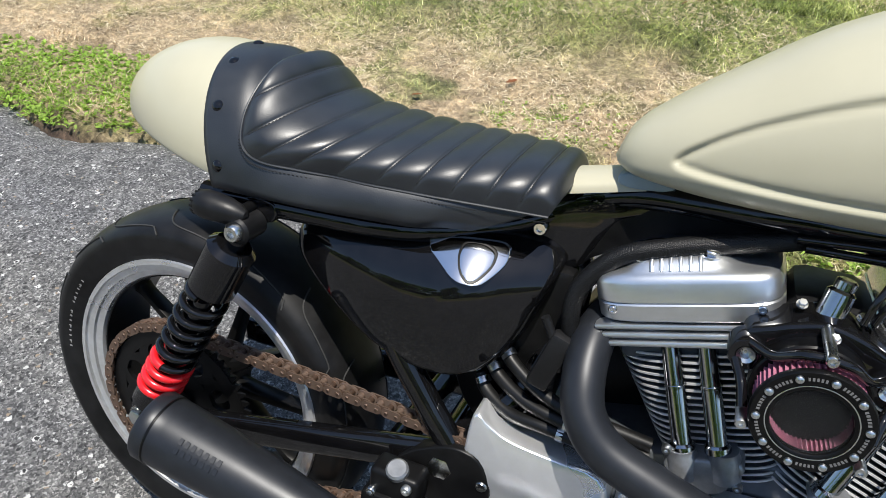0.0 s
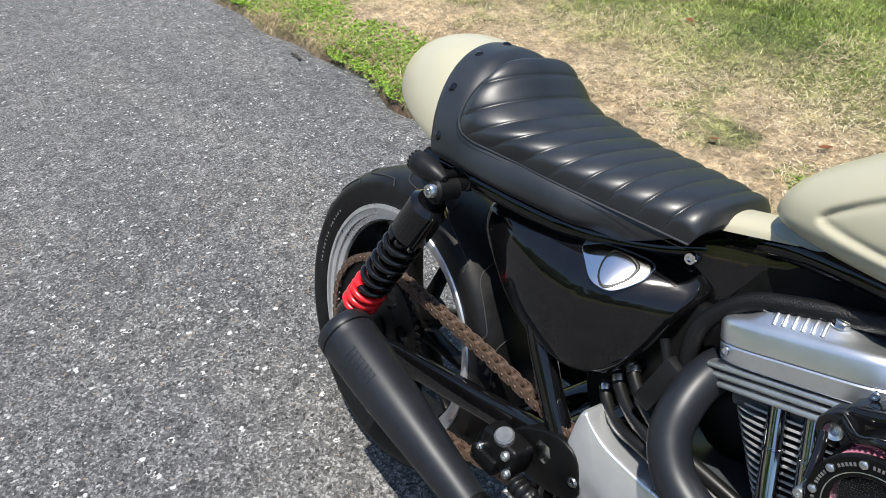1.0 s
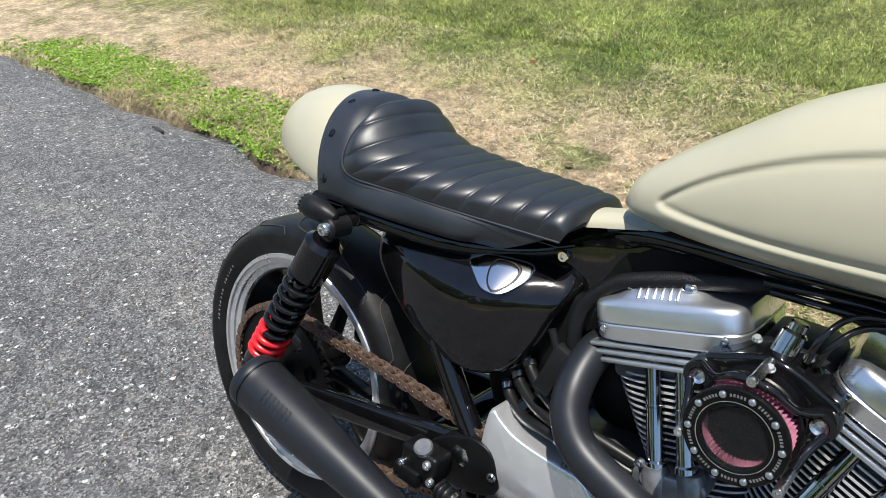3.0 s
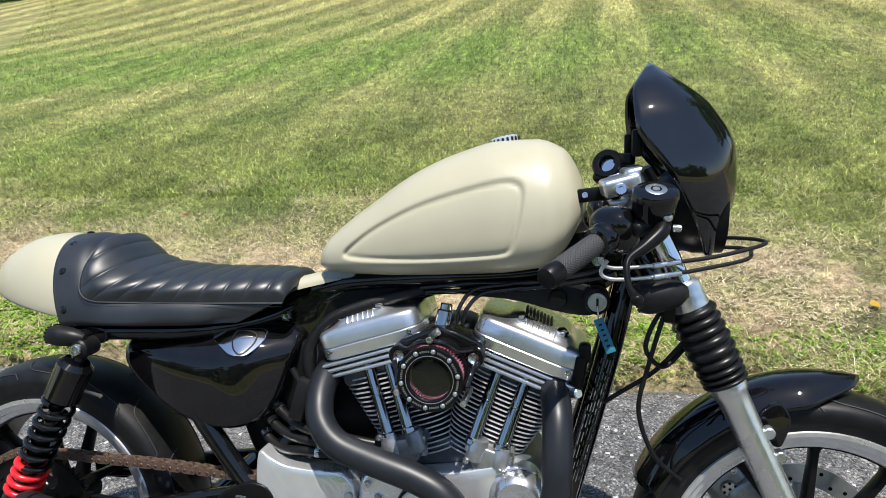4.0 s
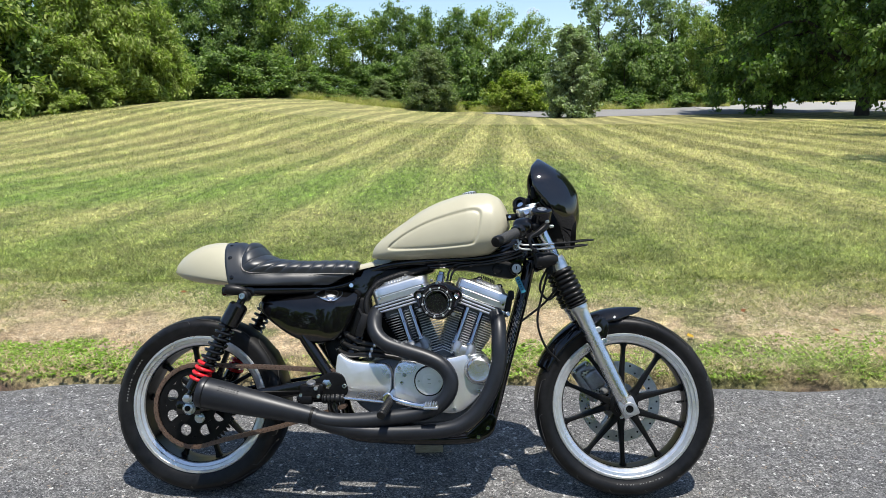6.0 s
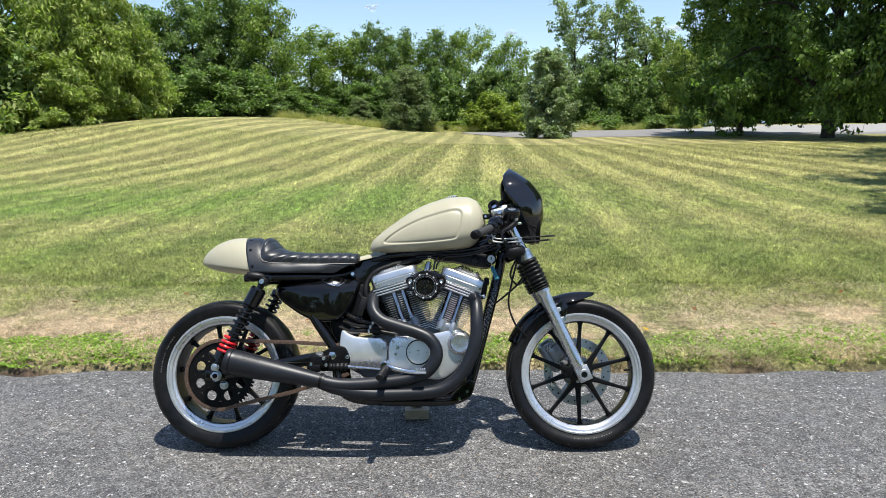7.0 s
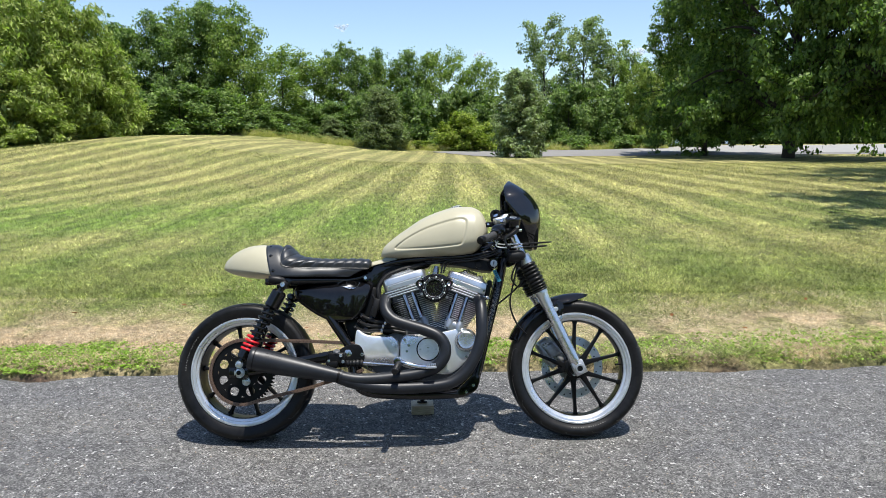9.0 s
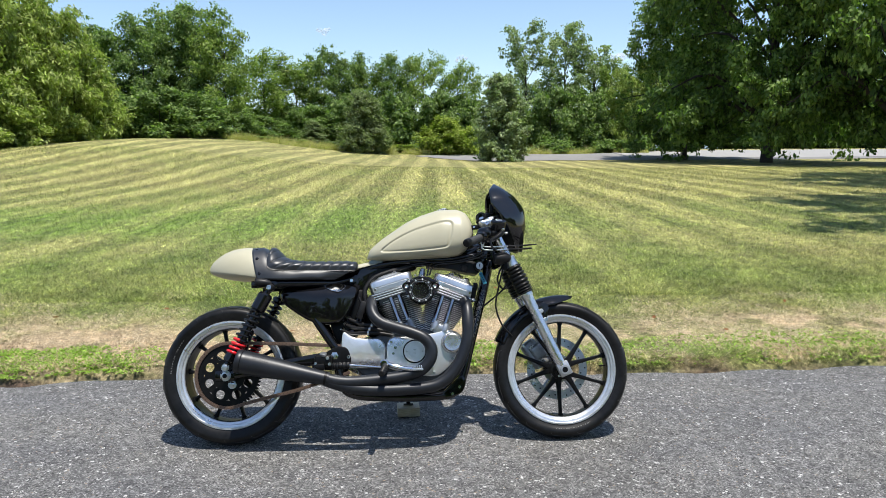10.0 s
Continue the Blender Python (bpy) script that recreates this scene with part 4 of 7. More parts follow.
def tyre_profile(half, rim_half, R, rim_r):
    pts = []
    for s in (-1, 1):
        side = [(rim_r - 0.012, rim_half * 0.93), (rim_r + 0.004, rim_half * 1.02), (rim_r + 0.014, rim_half + 0.006), (rim_r + (R - rim_r) * 0.35, half * 0.97), (rim_r + (R - rim_r) * 0.5, half)]
        crown = []
        for k in range(9):
            a = k / 8 * math.pi / 2
            crown.append((rim_r + (R - rim_r) * 0.55 + (R - rim_r) * 0.45 * math.sin(a), half * math.cos(a) ** 0.85))
        pts.append([(r, s * h) for r, h in side + crown])
    return pts[0] + list(reversed(pts[1]))[1:]


def tread_grooves(g, half, R, rim_r, count, phase):
    """Bent sipes over the shoulders: a long run round the tyre and a short one across it."""
    for i in range(count):
        for s in (-1, 1):
            step = 2 * math.pi / count
            a0 = step * (i + (0.5 if s > 0 else 0) + phase)
            pts = []
            for da, lift in ((0.0, 0.12), (0.05, 0.30), (0.12, 0.40), (0.45, 0.44), (0.75, 0.50), (0.88, 0.62), (0.95, 0.80), (0.99, 0.95)):
                a, b = a0 + da * step, lift * math.pi / 2 * 0.88
                r = rim_r + (R - rim_r) * 0.55 + (R - rim_r) * 0.45 * math.sin(b) + 0.0008
                h = s * (half * math.cos(b) ** 0.85 + 0.0006)
                pts.append((r * math.cos(a), h, r * math.sin(a)))
            tube(g, pts, 0.0013, 5, 3)


def wheel(name, centre, half, rim_half, R, rim_r, spin, label, groove):
    rim = Geo()
    prof = [(rim_r, rim_half), (rim_r - 0.002, rim_half + 0.003), (rim_r - 0.009, rim_half + 0.003), (rim_r - 0.0105, rim_half - 0.002), (rim_r - 0.021, rim_half - 0.004), (rim_r - 0.0225, rim_half - 0.009),
            (rim_r - 0.033, rim_half - 0.013), (rim_r - 0.036, rim_half - 0.020), (rim_r - 0.037, 0.0)]
    prof = prof + [(r, -h) for r, h in reversed(prof[:-1])]
    outer = [(rim_r - 0.006, -rim_half + 0.004), (rim_r - 0.024, 0), (rim_r - 0.006, rim_half - 0.004)]
    turned(rim, prof + outer, Y_AXIS, 96, closed=True)
    top = part(name, rim, RIM, bike, label)
    top.matrix_basis = Matrix.Translation(centre) @ Matrix.Rotation(-spin, 4, "Y")
    t = Geo()
    turned(t, tyre_profile(half, rim_half, R, rim_r), Y_AXIS, 112)
    part("tyre", t, RUBBER, top, "black road tyre with curved sipes")
    gr = Geo()
    tread_grooves(gr, half, R, rim_r, 15, groove)
    pieces("tread_groove", gr, GROOVE, top)
    # inner well of the rim and hub
    w = Geo()
    turned(w, [(rim_r - 0.038, rim_half - 0.019), (rim_r - 0.041, 0), (rim_r - 0.040, -rim_half + 0.019), (rim_r - 0.037, -rim_half + 0.012), (rim_r - 0.026, -rim_half + 0.007), (rim_r - 0.014, -rim_half + 0.001),
               (rim_r - 0.012, -rim_half - 0.005), (rim_r - 0.003, -rim_half - 0.0055), (rim_r - 0.003, -rim_half - 0.0045), (rim_r - 0.034, -rim_half + 0.019), (rim_r - 0.034, rim_half - 0.019)], Y_AXIS, 96, closed=True)
    part("rim_well", w, SATIN, top, "black painted wheel well")
    h = Geo()
    turned(h, [(0.010, 0.062), (0.030, 0.062), (0.036, 0.055), (0.036, 0.030), (0.050, 0.026), (0.050, -0.026), (0.036, -0.030), (0.036, -0.055), (0.030, -0.062), (0.010, -0.062)], Y_AXIS, 40, closed=True)
    part("hub", h, SATIN, top)
    s = Geo()
    mid = rim_r - 0.034
    for sg in (-1, 1):
        a = radians(18.5) * sg
        end = Vector((math.cos(a) * mid, 0, math.sin(a) * mid))
        root = Vector((0.045, 0, 0.006 * sg))
        d = (end - root).normalized()
        n = Vector((-d.z, 0, d.x))
        rows = []
        for k in range(11):
            q = k / 10
            c = root.lerp(end, q)
            wd = 0.0135 - 0.006 * math.sin(min(1, q * 1.15) * math.pi / 2) + (0.010 * max(0, (q - 0.86) / 0.14) ** 2) + 0.006 * max(0, 1 - q / 0.2) ** 2
            th = 0.020 - 0.006 * q
            ring = []
            for e in range(12):
                b = 2 * math.pi * e / 12
                ca, sa = math.cos(b), math.sin(b)
                ring.append(tuple(c + n * (wd * math.copysign(abs(ca) ** 0.6, ca)) + Vector((0, th * math.copysign(abs(sa) ** 0.6, sa), 0))))
            rows.append(ring)
        grid(s, rows, close=True)
    spoke = s.mesh("spoke", SATIN)
    for i in range(5):
        o = part("spoke", spoke, SATIN, top)
        o.matrix_basis = Matrix.Rotation(-2 * math.pi * i / 5, 4, "Y")
    return top


rear_wheel = wheel("rear_wheel", REAR, 0.079, 0.069, 0.318, 0.247, radians(50), "black five-spoke alloy wheel with machined rim", 0.0)
front_wheel = wheel("front_wheel", FRONT, 0.060, 0.048, 0.318, 0.256, radians(34.5), "black five-spoke alloy front wheel with machined rim", 0.3)


def sidewall_bars(parent, y, radius, start, count, mat):
    """A maker's name on the sidewall, drawn as plain bars."""
    g = Geo()
    for i in range(count):
        a = start + i * 0.042
        if i == 6:
            continue
        m = Matrix.Rotation(-a, 4, "Y") @ Matrix.Translation((radius, y, 0))
        box(g, (0, 0, 0), (0.0125, 0.0016, 0.0035), 0.0005, m, 1)
        box(g, ((0.0045, -0.0045, 0.0)[i % 3], 0, 0.0030), (0.0030, 0.0016, 0.0048), 0.0005, m, 1)
    part("sidewall_mark", g, mat, parent, "raised pale sidewall marking")


sidewall_bars(rear_wheel, -0.0757, 0.272, radians(94), 15, SIDEWALL)
sidewall_bars(front_wheel, -0.0555, 0.277, radians(-132), 15, SIDEWALL)

# valve
g = Geo()
rod(g, (0.214, -0.012, 0), (0.186, -0.028, 0), 0.004, 10)
v = part("valve_stem", g, RUBBER, front_wheel)
v.matrix_basis = Matrix.Rotation(radians(31), 4, "Y")

# -- brake disc and caliper on the far side of the front wheel
g = Geo()
m = Matrix.Translation(FRONT + Vector((0, 0.068, 0))) @ Y_AXIS
turned(g, [(0.147, -0.0025), (0.147, 0.0025), (0.108, 0.0025), (0.108, -0.0025)], m, 72, closed=True)
disc = part("brake_disc", g, DISC, bike, "drilled steel brake disc")
g = Geo()
for i in range(30):
    a = 2 * math.pi * i / 30
    r = (0.136, 0.127, 0.118)[i % 3]
    rod(g, FRONT + Vector((r * math.cos(a), 0.0650, r * math.sin(a))), FRONT + Vector((r * math.cos(a), 0.0645, r * math.sin(a))), 0.0038, 10)
pieces("vent_hole", g, SATIN, disc)
g = Geo()
turned(g, [(0.045, -0.004), (0.07, -0.004), (0.07, 0.004), (0.045, 0.004)], m, 48, closed=True)
for i in range(5):
    a = 2 * math.pi * i / 5 + 0.3
    rod(g, FRONT + Vector((0.066 * math.cos(a), 0.068, 0.066 * math.sin(a))), FRONT + Vector((0.112 * math.cos(a), 0.068, 0.112 * math.sin(a))), 0.009, 10)
part("disc_carrier", g, DISC, disc)
g = Geo()
m = Matrix.Translation((1.425, 0.075, 0.385)) @ Matrix.Rotation(radians(-35), 4, "Y") @ Matrix.Diagonal((1.3, 1.0, 1.25, 1))
box(g, (0, 0, 0), (0.062, 0.062, 0.115), 0.014, m, 3)
box(g, (0.012, 0.0, 0.0), (0.05, 0.078, 0.06), 0.012, m, 3)
caliper = part("brake_caliper", g, GREYCAST, bike, "grey cast brake caliper")
g = Geo()
for dz in (-0.028, 0.028):
    rod(g, m @ Vector((0, -0.02, dz)), m @ Vector((0, -0.036, dz)), 0.017, 20)
pieces("piston_cap", g, DISC, caliper)
g = Geo()
for dz in (-0.028, 0.028):
    for k in range(7):
        r, a = (0.0, 0.0) if k == 0 else (0.009, k * math.pi / 3)
        c = m @ Vector((r * math.cos(a), -0.0362, dz + r * math.sin(a)))
        rod(g, c, c + Vector((0, -0.0008, 0)), 0.0030, 8)
pieces("cap_hole", g, SATIN, caliper)
g = Geo()
for p in ((-0.02, -0.05), (0.02, 0.05), (-0.02, 0.05)):
    bolt(g, m @ Vector((p[0], -0.034, p[1])), 0.006, 0.006)
pieces("bolt", g, STEEL, caliper)

# -- fork
F_TOP, F_BOT = Vector((1.226, 0, 0.965)), Vector((1.531, 0, 0.305))


def on_fork(z, y, ahead=0.0):
    k = (F_TOP.z - z) / (F_TOP.z - F_BOT.z)
    p = F_TOP.lerp(F_BOT, k)
    return Vector((p.x + ahead, y, p.z))


for y in (-0.105, 0.105):
    g = Geo()
    path = [(*on_fork(0.685, y), 0.0275), (*on_fork(0.672, y), 0.0305), (*on_fork(0.655, y), 0.0305), (*on_fork(0.635, y), 0.026), (*on_fork(0.5, y), 0.0255), (*on_fork(0.36, y), 0.0255), (*on_fork(0.345, y), 0.022), (*on_fork(0.325, y), 0.019)]
    tube(g, path, seg=24, n=4)
    leg = part("fork_slider", g, SLIDER, bike, "satin aluminium fork slider")
    g = Geo()
    mm = Matrix.Translation(FRONT + Vector((0, y, 0)))
    box(g, (0.0, 0, 0.004), (0.056, 0.036, 0.064), 0.004, mm @ Matrix.Rotation(radians(-24), 4, "Y"), 2)
    turned(g, [(0.0135, 0.018), (0.0135, 0.023), (0.021, 0.023), (0.0225, 0.020), (0.0225, 0.0)], mm @ (Y_AXIS if y < 0 else Matrix.Rotation(radians(-90), 4, "X")), 32)
    part("axle_clamp", g, CASTALU, leg)
    if y < 0:
        g = Geo()
        turned(g, [(0.0, 0.0135), (0.007, 0.0135), (0.008, 0.0150), (0.0125, 0.0150), (0.0130, 0.0)], Matrix.Translation(FRONT + Vector((0, y - 0.006, 0))) @ Y_AXIS, 24)
        part("axle_nut", g, SATIN, leg)
        g = Geo()
        for p in ((-0.026, -0.028),):
            bolt(g, FRONT + Vector((p[0], y - 0.014, p[1])), 0.006, 0.010, (-0.4, -0.8, 0))
        pieces("bolt", g, STEEL, leg)
        g = Geo()
        for zz, ah in ((0.545, 0.032), (0.585, 0.031)):
            q = on_fork(zz, y + 0.01, ah)
            rod(g, q, q + Vector((0, -0.02, 0)), 0.010, 14)
        pieces("fender_mount", g, STEEL, leg)
    g = Geo()
    tube(g, [(*on_fork(z, y), 0.0) for z in (0.795, 0.75, 0.70, 0.668)], r=0.034, seg=24, n=36,
         wave=lambda i, n, r: 0.030 + 0.0085 * abs(math.sin(math.pi * 9.0 * i / n)) ** 0.7 + 0.003 * (1 - abs(2 * i / n - 1)))
    part("fork_gaiter", g, BOOT, bike, "ribbed black rubber fork gaiter")
    g = Geo()
    rod(g, on_fork(0.795, y), on_fork(0.972, y), 0.0195, 24)
    part("fork_tube", g, CHROME, bike, "polished upper fork tube")

g = Geo()
for z, h, w in ((0.815, 0.045, 0.030), (0.955, 0.030, 0.028)):
    for y in (-0.105, 0.105):
        a, b = on_fork(z + h / 2, y), on_fork(z - h / 2, y)
        rod(g, a, b, w, 24, bev=0.004)
    a, b = on_fork(z, -0.105, -0.01), on_fork(z, 0.105, -0.01)
    m, L = frame_to(a, b)
    box(g, (0, 0, L / 2), (0.055, h * 0.8, L), 0.008, m)
triple = part("triple_clamp", g, ALU, bike, "silver fork clamps")
g = Geo()
for dx in (-0.02, 0.02):
    bolt(g, on_fork(0.822, -0.134, dx * 0.5 - 0.012), 0.008, 0.008)
pieces("bolt", g, STEEL, triple)

# steering head
g = Geo()
rod(g, on_fork(0.80, 0, -0.052), on_fork(0.95, 0, -0.052), 0.032, 28)
part("steering_head", g, BLACK, bike)

# front fender
g = Geo()
rows = []
a0, a1 = radians(78), radians(156)
NF = 40
for k in range(NF + 1):
    t = k / NF
    a = a0 + (a1 - a0) * t
    tip = min(1, t / 0.22) ** 0.6
    wide = 0.072 * (0.10 + 0.90 * tip) * (1 - 0.12 * max(0, t - 0.7) / 0.3)
    drop = 0.045 * (0.15 + 0.85 * tip)
    row = []
    for e in range(25):
        u = e / 24 * 2 - 1
        r = 0.353 - drop * abs(u) ** 2.6 - 0.014 * t ** 0.8
        row.append((FRONT.x + r * math.cos(a), wide * math.copysign(abs(u) ** 0.85, u), FRONT.z + r * math.sin(a)))
    rows.append(row)
grid(g, rows)
fender = part("front_fender", g, BLACK, bike, "gloss black short front fender", 60)
sol = fender.modifiers.new("thick", "SOLIDIFY")
sol.thickness = 0.003
g = Geo()
for y in (-0.078, 0.078):
    pts = [(1.478, 0.60), (1.455, 0.635), (1.415, 0.60), (1.44, 0.555), (1.460, 0.545), (1.470, 0.57)]
    pillow(g, pts, y * 0.92, y * 1.03, 0.004, 0.001)
pieces("fender_bracket", g, BLACK, fender)

# -- frame
g = Geo()
FRAME_TUBES = []
for s in (-1, 1):
    FRAME_TUBES += [
        ([(0.10, 0.125 * s, 0.722), (0.22, 0.120 * s, 0.726), (0.38, 0.100 * s, 0.728), (0.48, 0.045 * s, 0.735), (0.56, 0.013 * s, 0.762), (0.64, 0.016 * s, 0.805), (0.80, 0.05 * s, 0.828), (1.00, 0.045 * s, 0.838), (1.16, 0.03 * s, 0.86)], 0.0165),
        ([(0.575, 0.004 * s, 0.760), (0.600, 0.006 * s, 0.66), (0.575, 0.045 * s, 0.54), (0.51, 0.09 * s, 0.42), (0.50, 0.10 * s, 0.30), (0.55, 0.10 * s, 0.225), (0.70, 0.10 * s, 0.205), (0.95, 0.095 * s, 0.205), (1.035, 0.085 * s, 0.23), (1.065, 0.08 * s, 0.30),
          (1.105, 0.07 * s, 0.45), (1.168, 0.047 * s, 0.68), (1.203, 0.03 * s, 0.83)], 0.0215),
        ([(0.36, 0.09 * s, 0.66), (0.38, 0.10 * s, 0.58), (0.44, 0.102 * s, 0.485), (0.50, 0.10 * s, 0.40)], 0.020)]
for pts, r in FRAME_TUBES:
    tube(g, pts, r, 14, 8)
frame_ob = part("frame", g, BLACK, bike, "gloss black tubular frame")
g = Geo()
tube(g, [(0.52, 0, 0.748), (0.64, 0, 0.790), (0.85, 0, 0.845), (1.17, 0, 0.89)], 0.028, 16)
part("backbone", g, BLACK, frame_ob)
g = Geo()
for s in (-1, 1):
    pillow(g, [(0.495, 0.734), (0.530, 0.690), (0.600, 0.690), (0.632, 0.742), (0.66, 0.782), (0.72, 0.806), (0.72, 0.829), (0.686, 0.8265), (0.622, 0.818), (0.576, 0.799), (0.540, 0.775)], 0.0, 0.030 * s, 0.012, 0.002)
    pillow(g, [(0.170, 0.704), (0.214, 0.704), (0.224, 0.722), (0.216, 0.738), (0.168, 0.738)], 0.125 * s, 0.138 * s, 0.004, 0.001)
    pillow(g, [(1.08, 0.78), (1.19, 0.82), (1.20, 0.90), (1.12, 0.885), (1.05, 0.84)], 0.035 * s, 0.045 * s, 0.004, 0.001)
    pillow(g, [(0.985, 0.19), (1.06, 0.215), (1.08, 0.28), (1.05, 0.30), (1.0, 0.25), (0.96, 0.215)], 0.10 * s, 0.115 * s, 0.004, 0.001)
pieces("gusset", g, BLACK, frame_ob)
g = Geo()
bolt(g, (0.547, -0.031, 0.744), 0.0095, 0.006)
for p in ((1.045, 0.245), (1.012, 0.215)):
    bolt(g, (p[0], -0.117, p[1]), 0.008, 0.006)
pieces("bolt", g, CHROME, frame_ob)
# sticker on the down tube
g = Geo()
A, B = Vector((1.178, -0.0445, 0.72)), Vector((1.105, -0.0705, 0.45))
dash = random.Random(4)
for row in range(5):
    k = 0.10 + 0.02 * dash.random()
    while k < 0.90:
        n = dash.uniform(0.03, 0.10)
        q = A.lerp(B, k + n / 2)
        m, _ = frame_to(q, B)
        box(g, (0, 0, 0), (0.0006, 0.0016, n * 0.26), 0, Matrix.Translation((0.0052 * (row - 2), -0.0208 + 0.0006 * (row - 2) ** 2, 0.0)) @ m)
        k += n + dash.uniform(0.012, 0.03)
part("sticker_line", g, FAINT, frame_ob, "small unreadable pale sticker text")

# -- fuel tank
TOPZ = curve1([(0.618, 0.850), (0.632, 0.888), (0.67, 0.925), (0.74, 0.976), (0.82, 1.028), (0.90, 1.062), (0.98, 1.082), (1.04, 1.083), (1.088, 1.066), (1.122, 1.012), (1.131, 0.970)])
BOTZ = curve1([(0.618, 0.848), (0.65, 0.838), (0.75, 0.834), (0.95, 0.840), (1.05, 0.852), (1.09, 0.880), (1.131, 0.955)])
HALF = curve1([(0.618, 0.004), (0.628, 0.042), (0.66, 0.074), (0.72, 0.100), (0.82, 0.125), (0.92, 0.138), (1.00, 0.145), (1.06, 0.143), (1.098, 0.126), (1.123, 0.086), (1.131, 0.02)])
PANEL = rounded([(0.70, 0.868), (0.685, 0.880), (0.75, 0.928), (0.84, 0.972), (0.95, 1.004), (1.005, 1.014), (1.028, 1.000), (1.022, 0.950), (1.008, 0.892), (0.99, 0.882), (0.85, 0.870)], 2)
PANEL = [(float(p[0]), float(p[1])) for p in PANEL]


def panel_distance(x, z):
    """Signed distance to the pressed panel's outline, positive inside."""
    inside, best = False, 9.0
    for (ax, az), (bx, bz) in zip(PANEL, PANEL[1:] + PANEL[:1]):
        if (az > z) != (bz > z) and x < (bx - ax) * (z - az) / (bz - az) + ax:
            inside = not inside
        dx, dz = bx - ax, bz - az
        t = min(1, max(0, ((x - ax) * dx + (z - az) * dz) / (dx * dx + dz * dz + 1e-12)))
        best = min(best, math.hypot(ax + t * dx - x, az + t * dz - z))
    return best if inside else -best


def tank_point(x, a):
    """a runs from the bottom (-90) over the right side to the top (90) in degrees, both sides by sign of y later."""
    zt, zb, w = TOPZ(x), BOTZ(x), HALF(x)
    zm = zb + (zt - zb) * 0.36
    ca, sa = math.cos(a), math.sin(a)
    e = 0.86 if sa > 0 else 0.55
    y = -w * abs(ca) ** e
    z = zm + ((zt - zm) * abs(sa) ** 0.95 if sa > 0 else -(zm - zb) * abs(sa) ** 0.75)
    return y, z


g = Geo()
rows = []
NX, NA = 190, 84
for i in range(NX + 1):
    t = i / NX
    x = 0.618 + (1.131 - 0.618) * (t - math.sin(2 * math.pi * t) / (2 * math.pi) * 0.55)
    half_ring = []
    for k in range(NA + 1):
        a = -math.pi / 2 + math.pi * k / NA
        y, z = tank_point(x, a)
        d = panel_distance(x, z)
        if y < -0.03 and d > -0.02:
            y += 0.0048 * smoothstep(-0.004, 0.006, d) + 0.0026 * math.exp(-((d - 0.003) / 0.0045) ** 2)
        half_ring.append((x, y, z))
    rows.append(half_ring + [(x, -y, z) for x, y, z in reversed(half_ring[1:-1])])
grid(g, rows, close=True)
tank = part("fuel_tank", g, CREAM, bike, "satin cream fuel tank with pressed side panel", 180)
g = Geo()
m = pose(0.982, 0, 1.077, 0, -11, 0)
turned(g, [(0, 0.0130), (0.018, 0.0130), (0.024, 0.0115), (0.028, 0.008), (0.028, -0.010)], m, 48)
cap = part("fuel_cap", g, POLISHED, tank, "bright and black ribbed fuel cap")
g = Geo()
for i in range(20):
    mm = m @ Matrix.Rotation(2 * math.pi * i / 20, 4, "Z")
    box(g, (0.0270, 0, 0.003), (0.004, 0.0045, 0.012), 0.001, mm, 1)
part("rib", g, PLASTIC, cap)

# cream tongue between seat and tank
g = Geo()
rows = []
for k in range(9):
    x = 0.545 + 0.015 * k
    z, w = 0.803 + 0.0035 * k, 0.044 - 0.0012 * k
    rows.append([(x, w * math.sin(a), z - 0.010 + 0.022 * math.cos(a) ** 0.8 if math.cos(a) > 0 else z - 0.010) for a in [math.pi / 2 * (q / 8 - 1) * 1.0 for q in range(17)]])
grid(g, rows)
part("seat_base_nose", g, CREAM, bike, "cream nose of the seat base", 60)
g = Geo()
pillow(g, [(0.628, 0.838), (0.69, 0.846), (0.70, 0.826), (0.632, 0.820)], 0.038, -0.040, 0.004, 0.001)
part("tank_mount", g, BLUEGREY, bike, "bare grey-blue metal tank mount")

# -- tail cowl and seat
g = Geo()
rows = []
for k in range(37):
    t = k / 36
    s = max(0.0, 1 - t ** 1.75) ** 0.62 if k < 36 else 0.004
    zc = 0.752 + 0.046 * t ** 0.9
    row = []
    for q in range(64):
        a = 2 * math.pi * q / 64
        ca, sa = math.cos(a), math.sin(a)
        z = zc + (0.150 * s * sa if sa > 0 else (0.006 + 0.050 * t) * s * sa * 1.0)
        y = 0.140 * s * math.copysign(abs(ca) ** 0.92, ca)
        x = 0.140 - 0.268 * t - (0.044 * max(0, (z - zc) / 0.15)) * (1 - t)
        row.append((x, y, z))
    rows.append(row)
grid(g, rows, close=True)
cowl = part("tail_cowl", g, CREAM, bike, "satin cream bullet-shaped tail cowl", 180)

SEATW = curve1([(0.09, 0.141), (0.16, 0.143), (0.25, 0.140), (0.40, 0.122), (0.50, 0.105), (0.60, 0.088)])
g = Geo()
rows = []
COVER_TOP = curve1([(0.0, 0.904), (0.10, 0.906), (0.17, 0.880), (0.26, 0.835), (0.40, 0.808), (1.0, 0.806)])
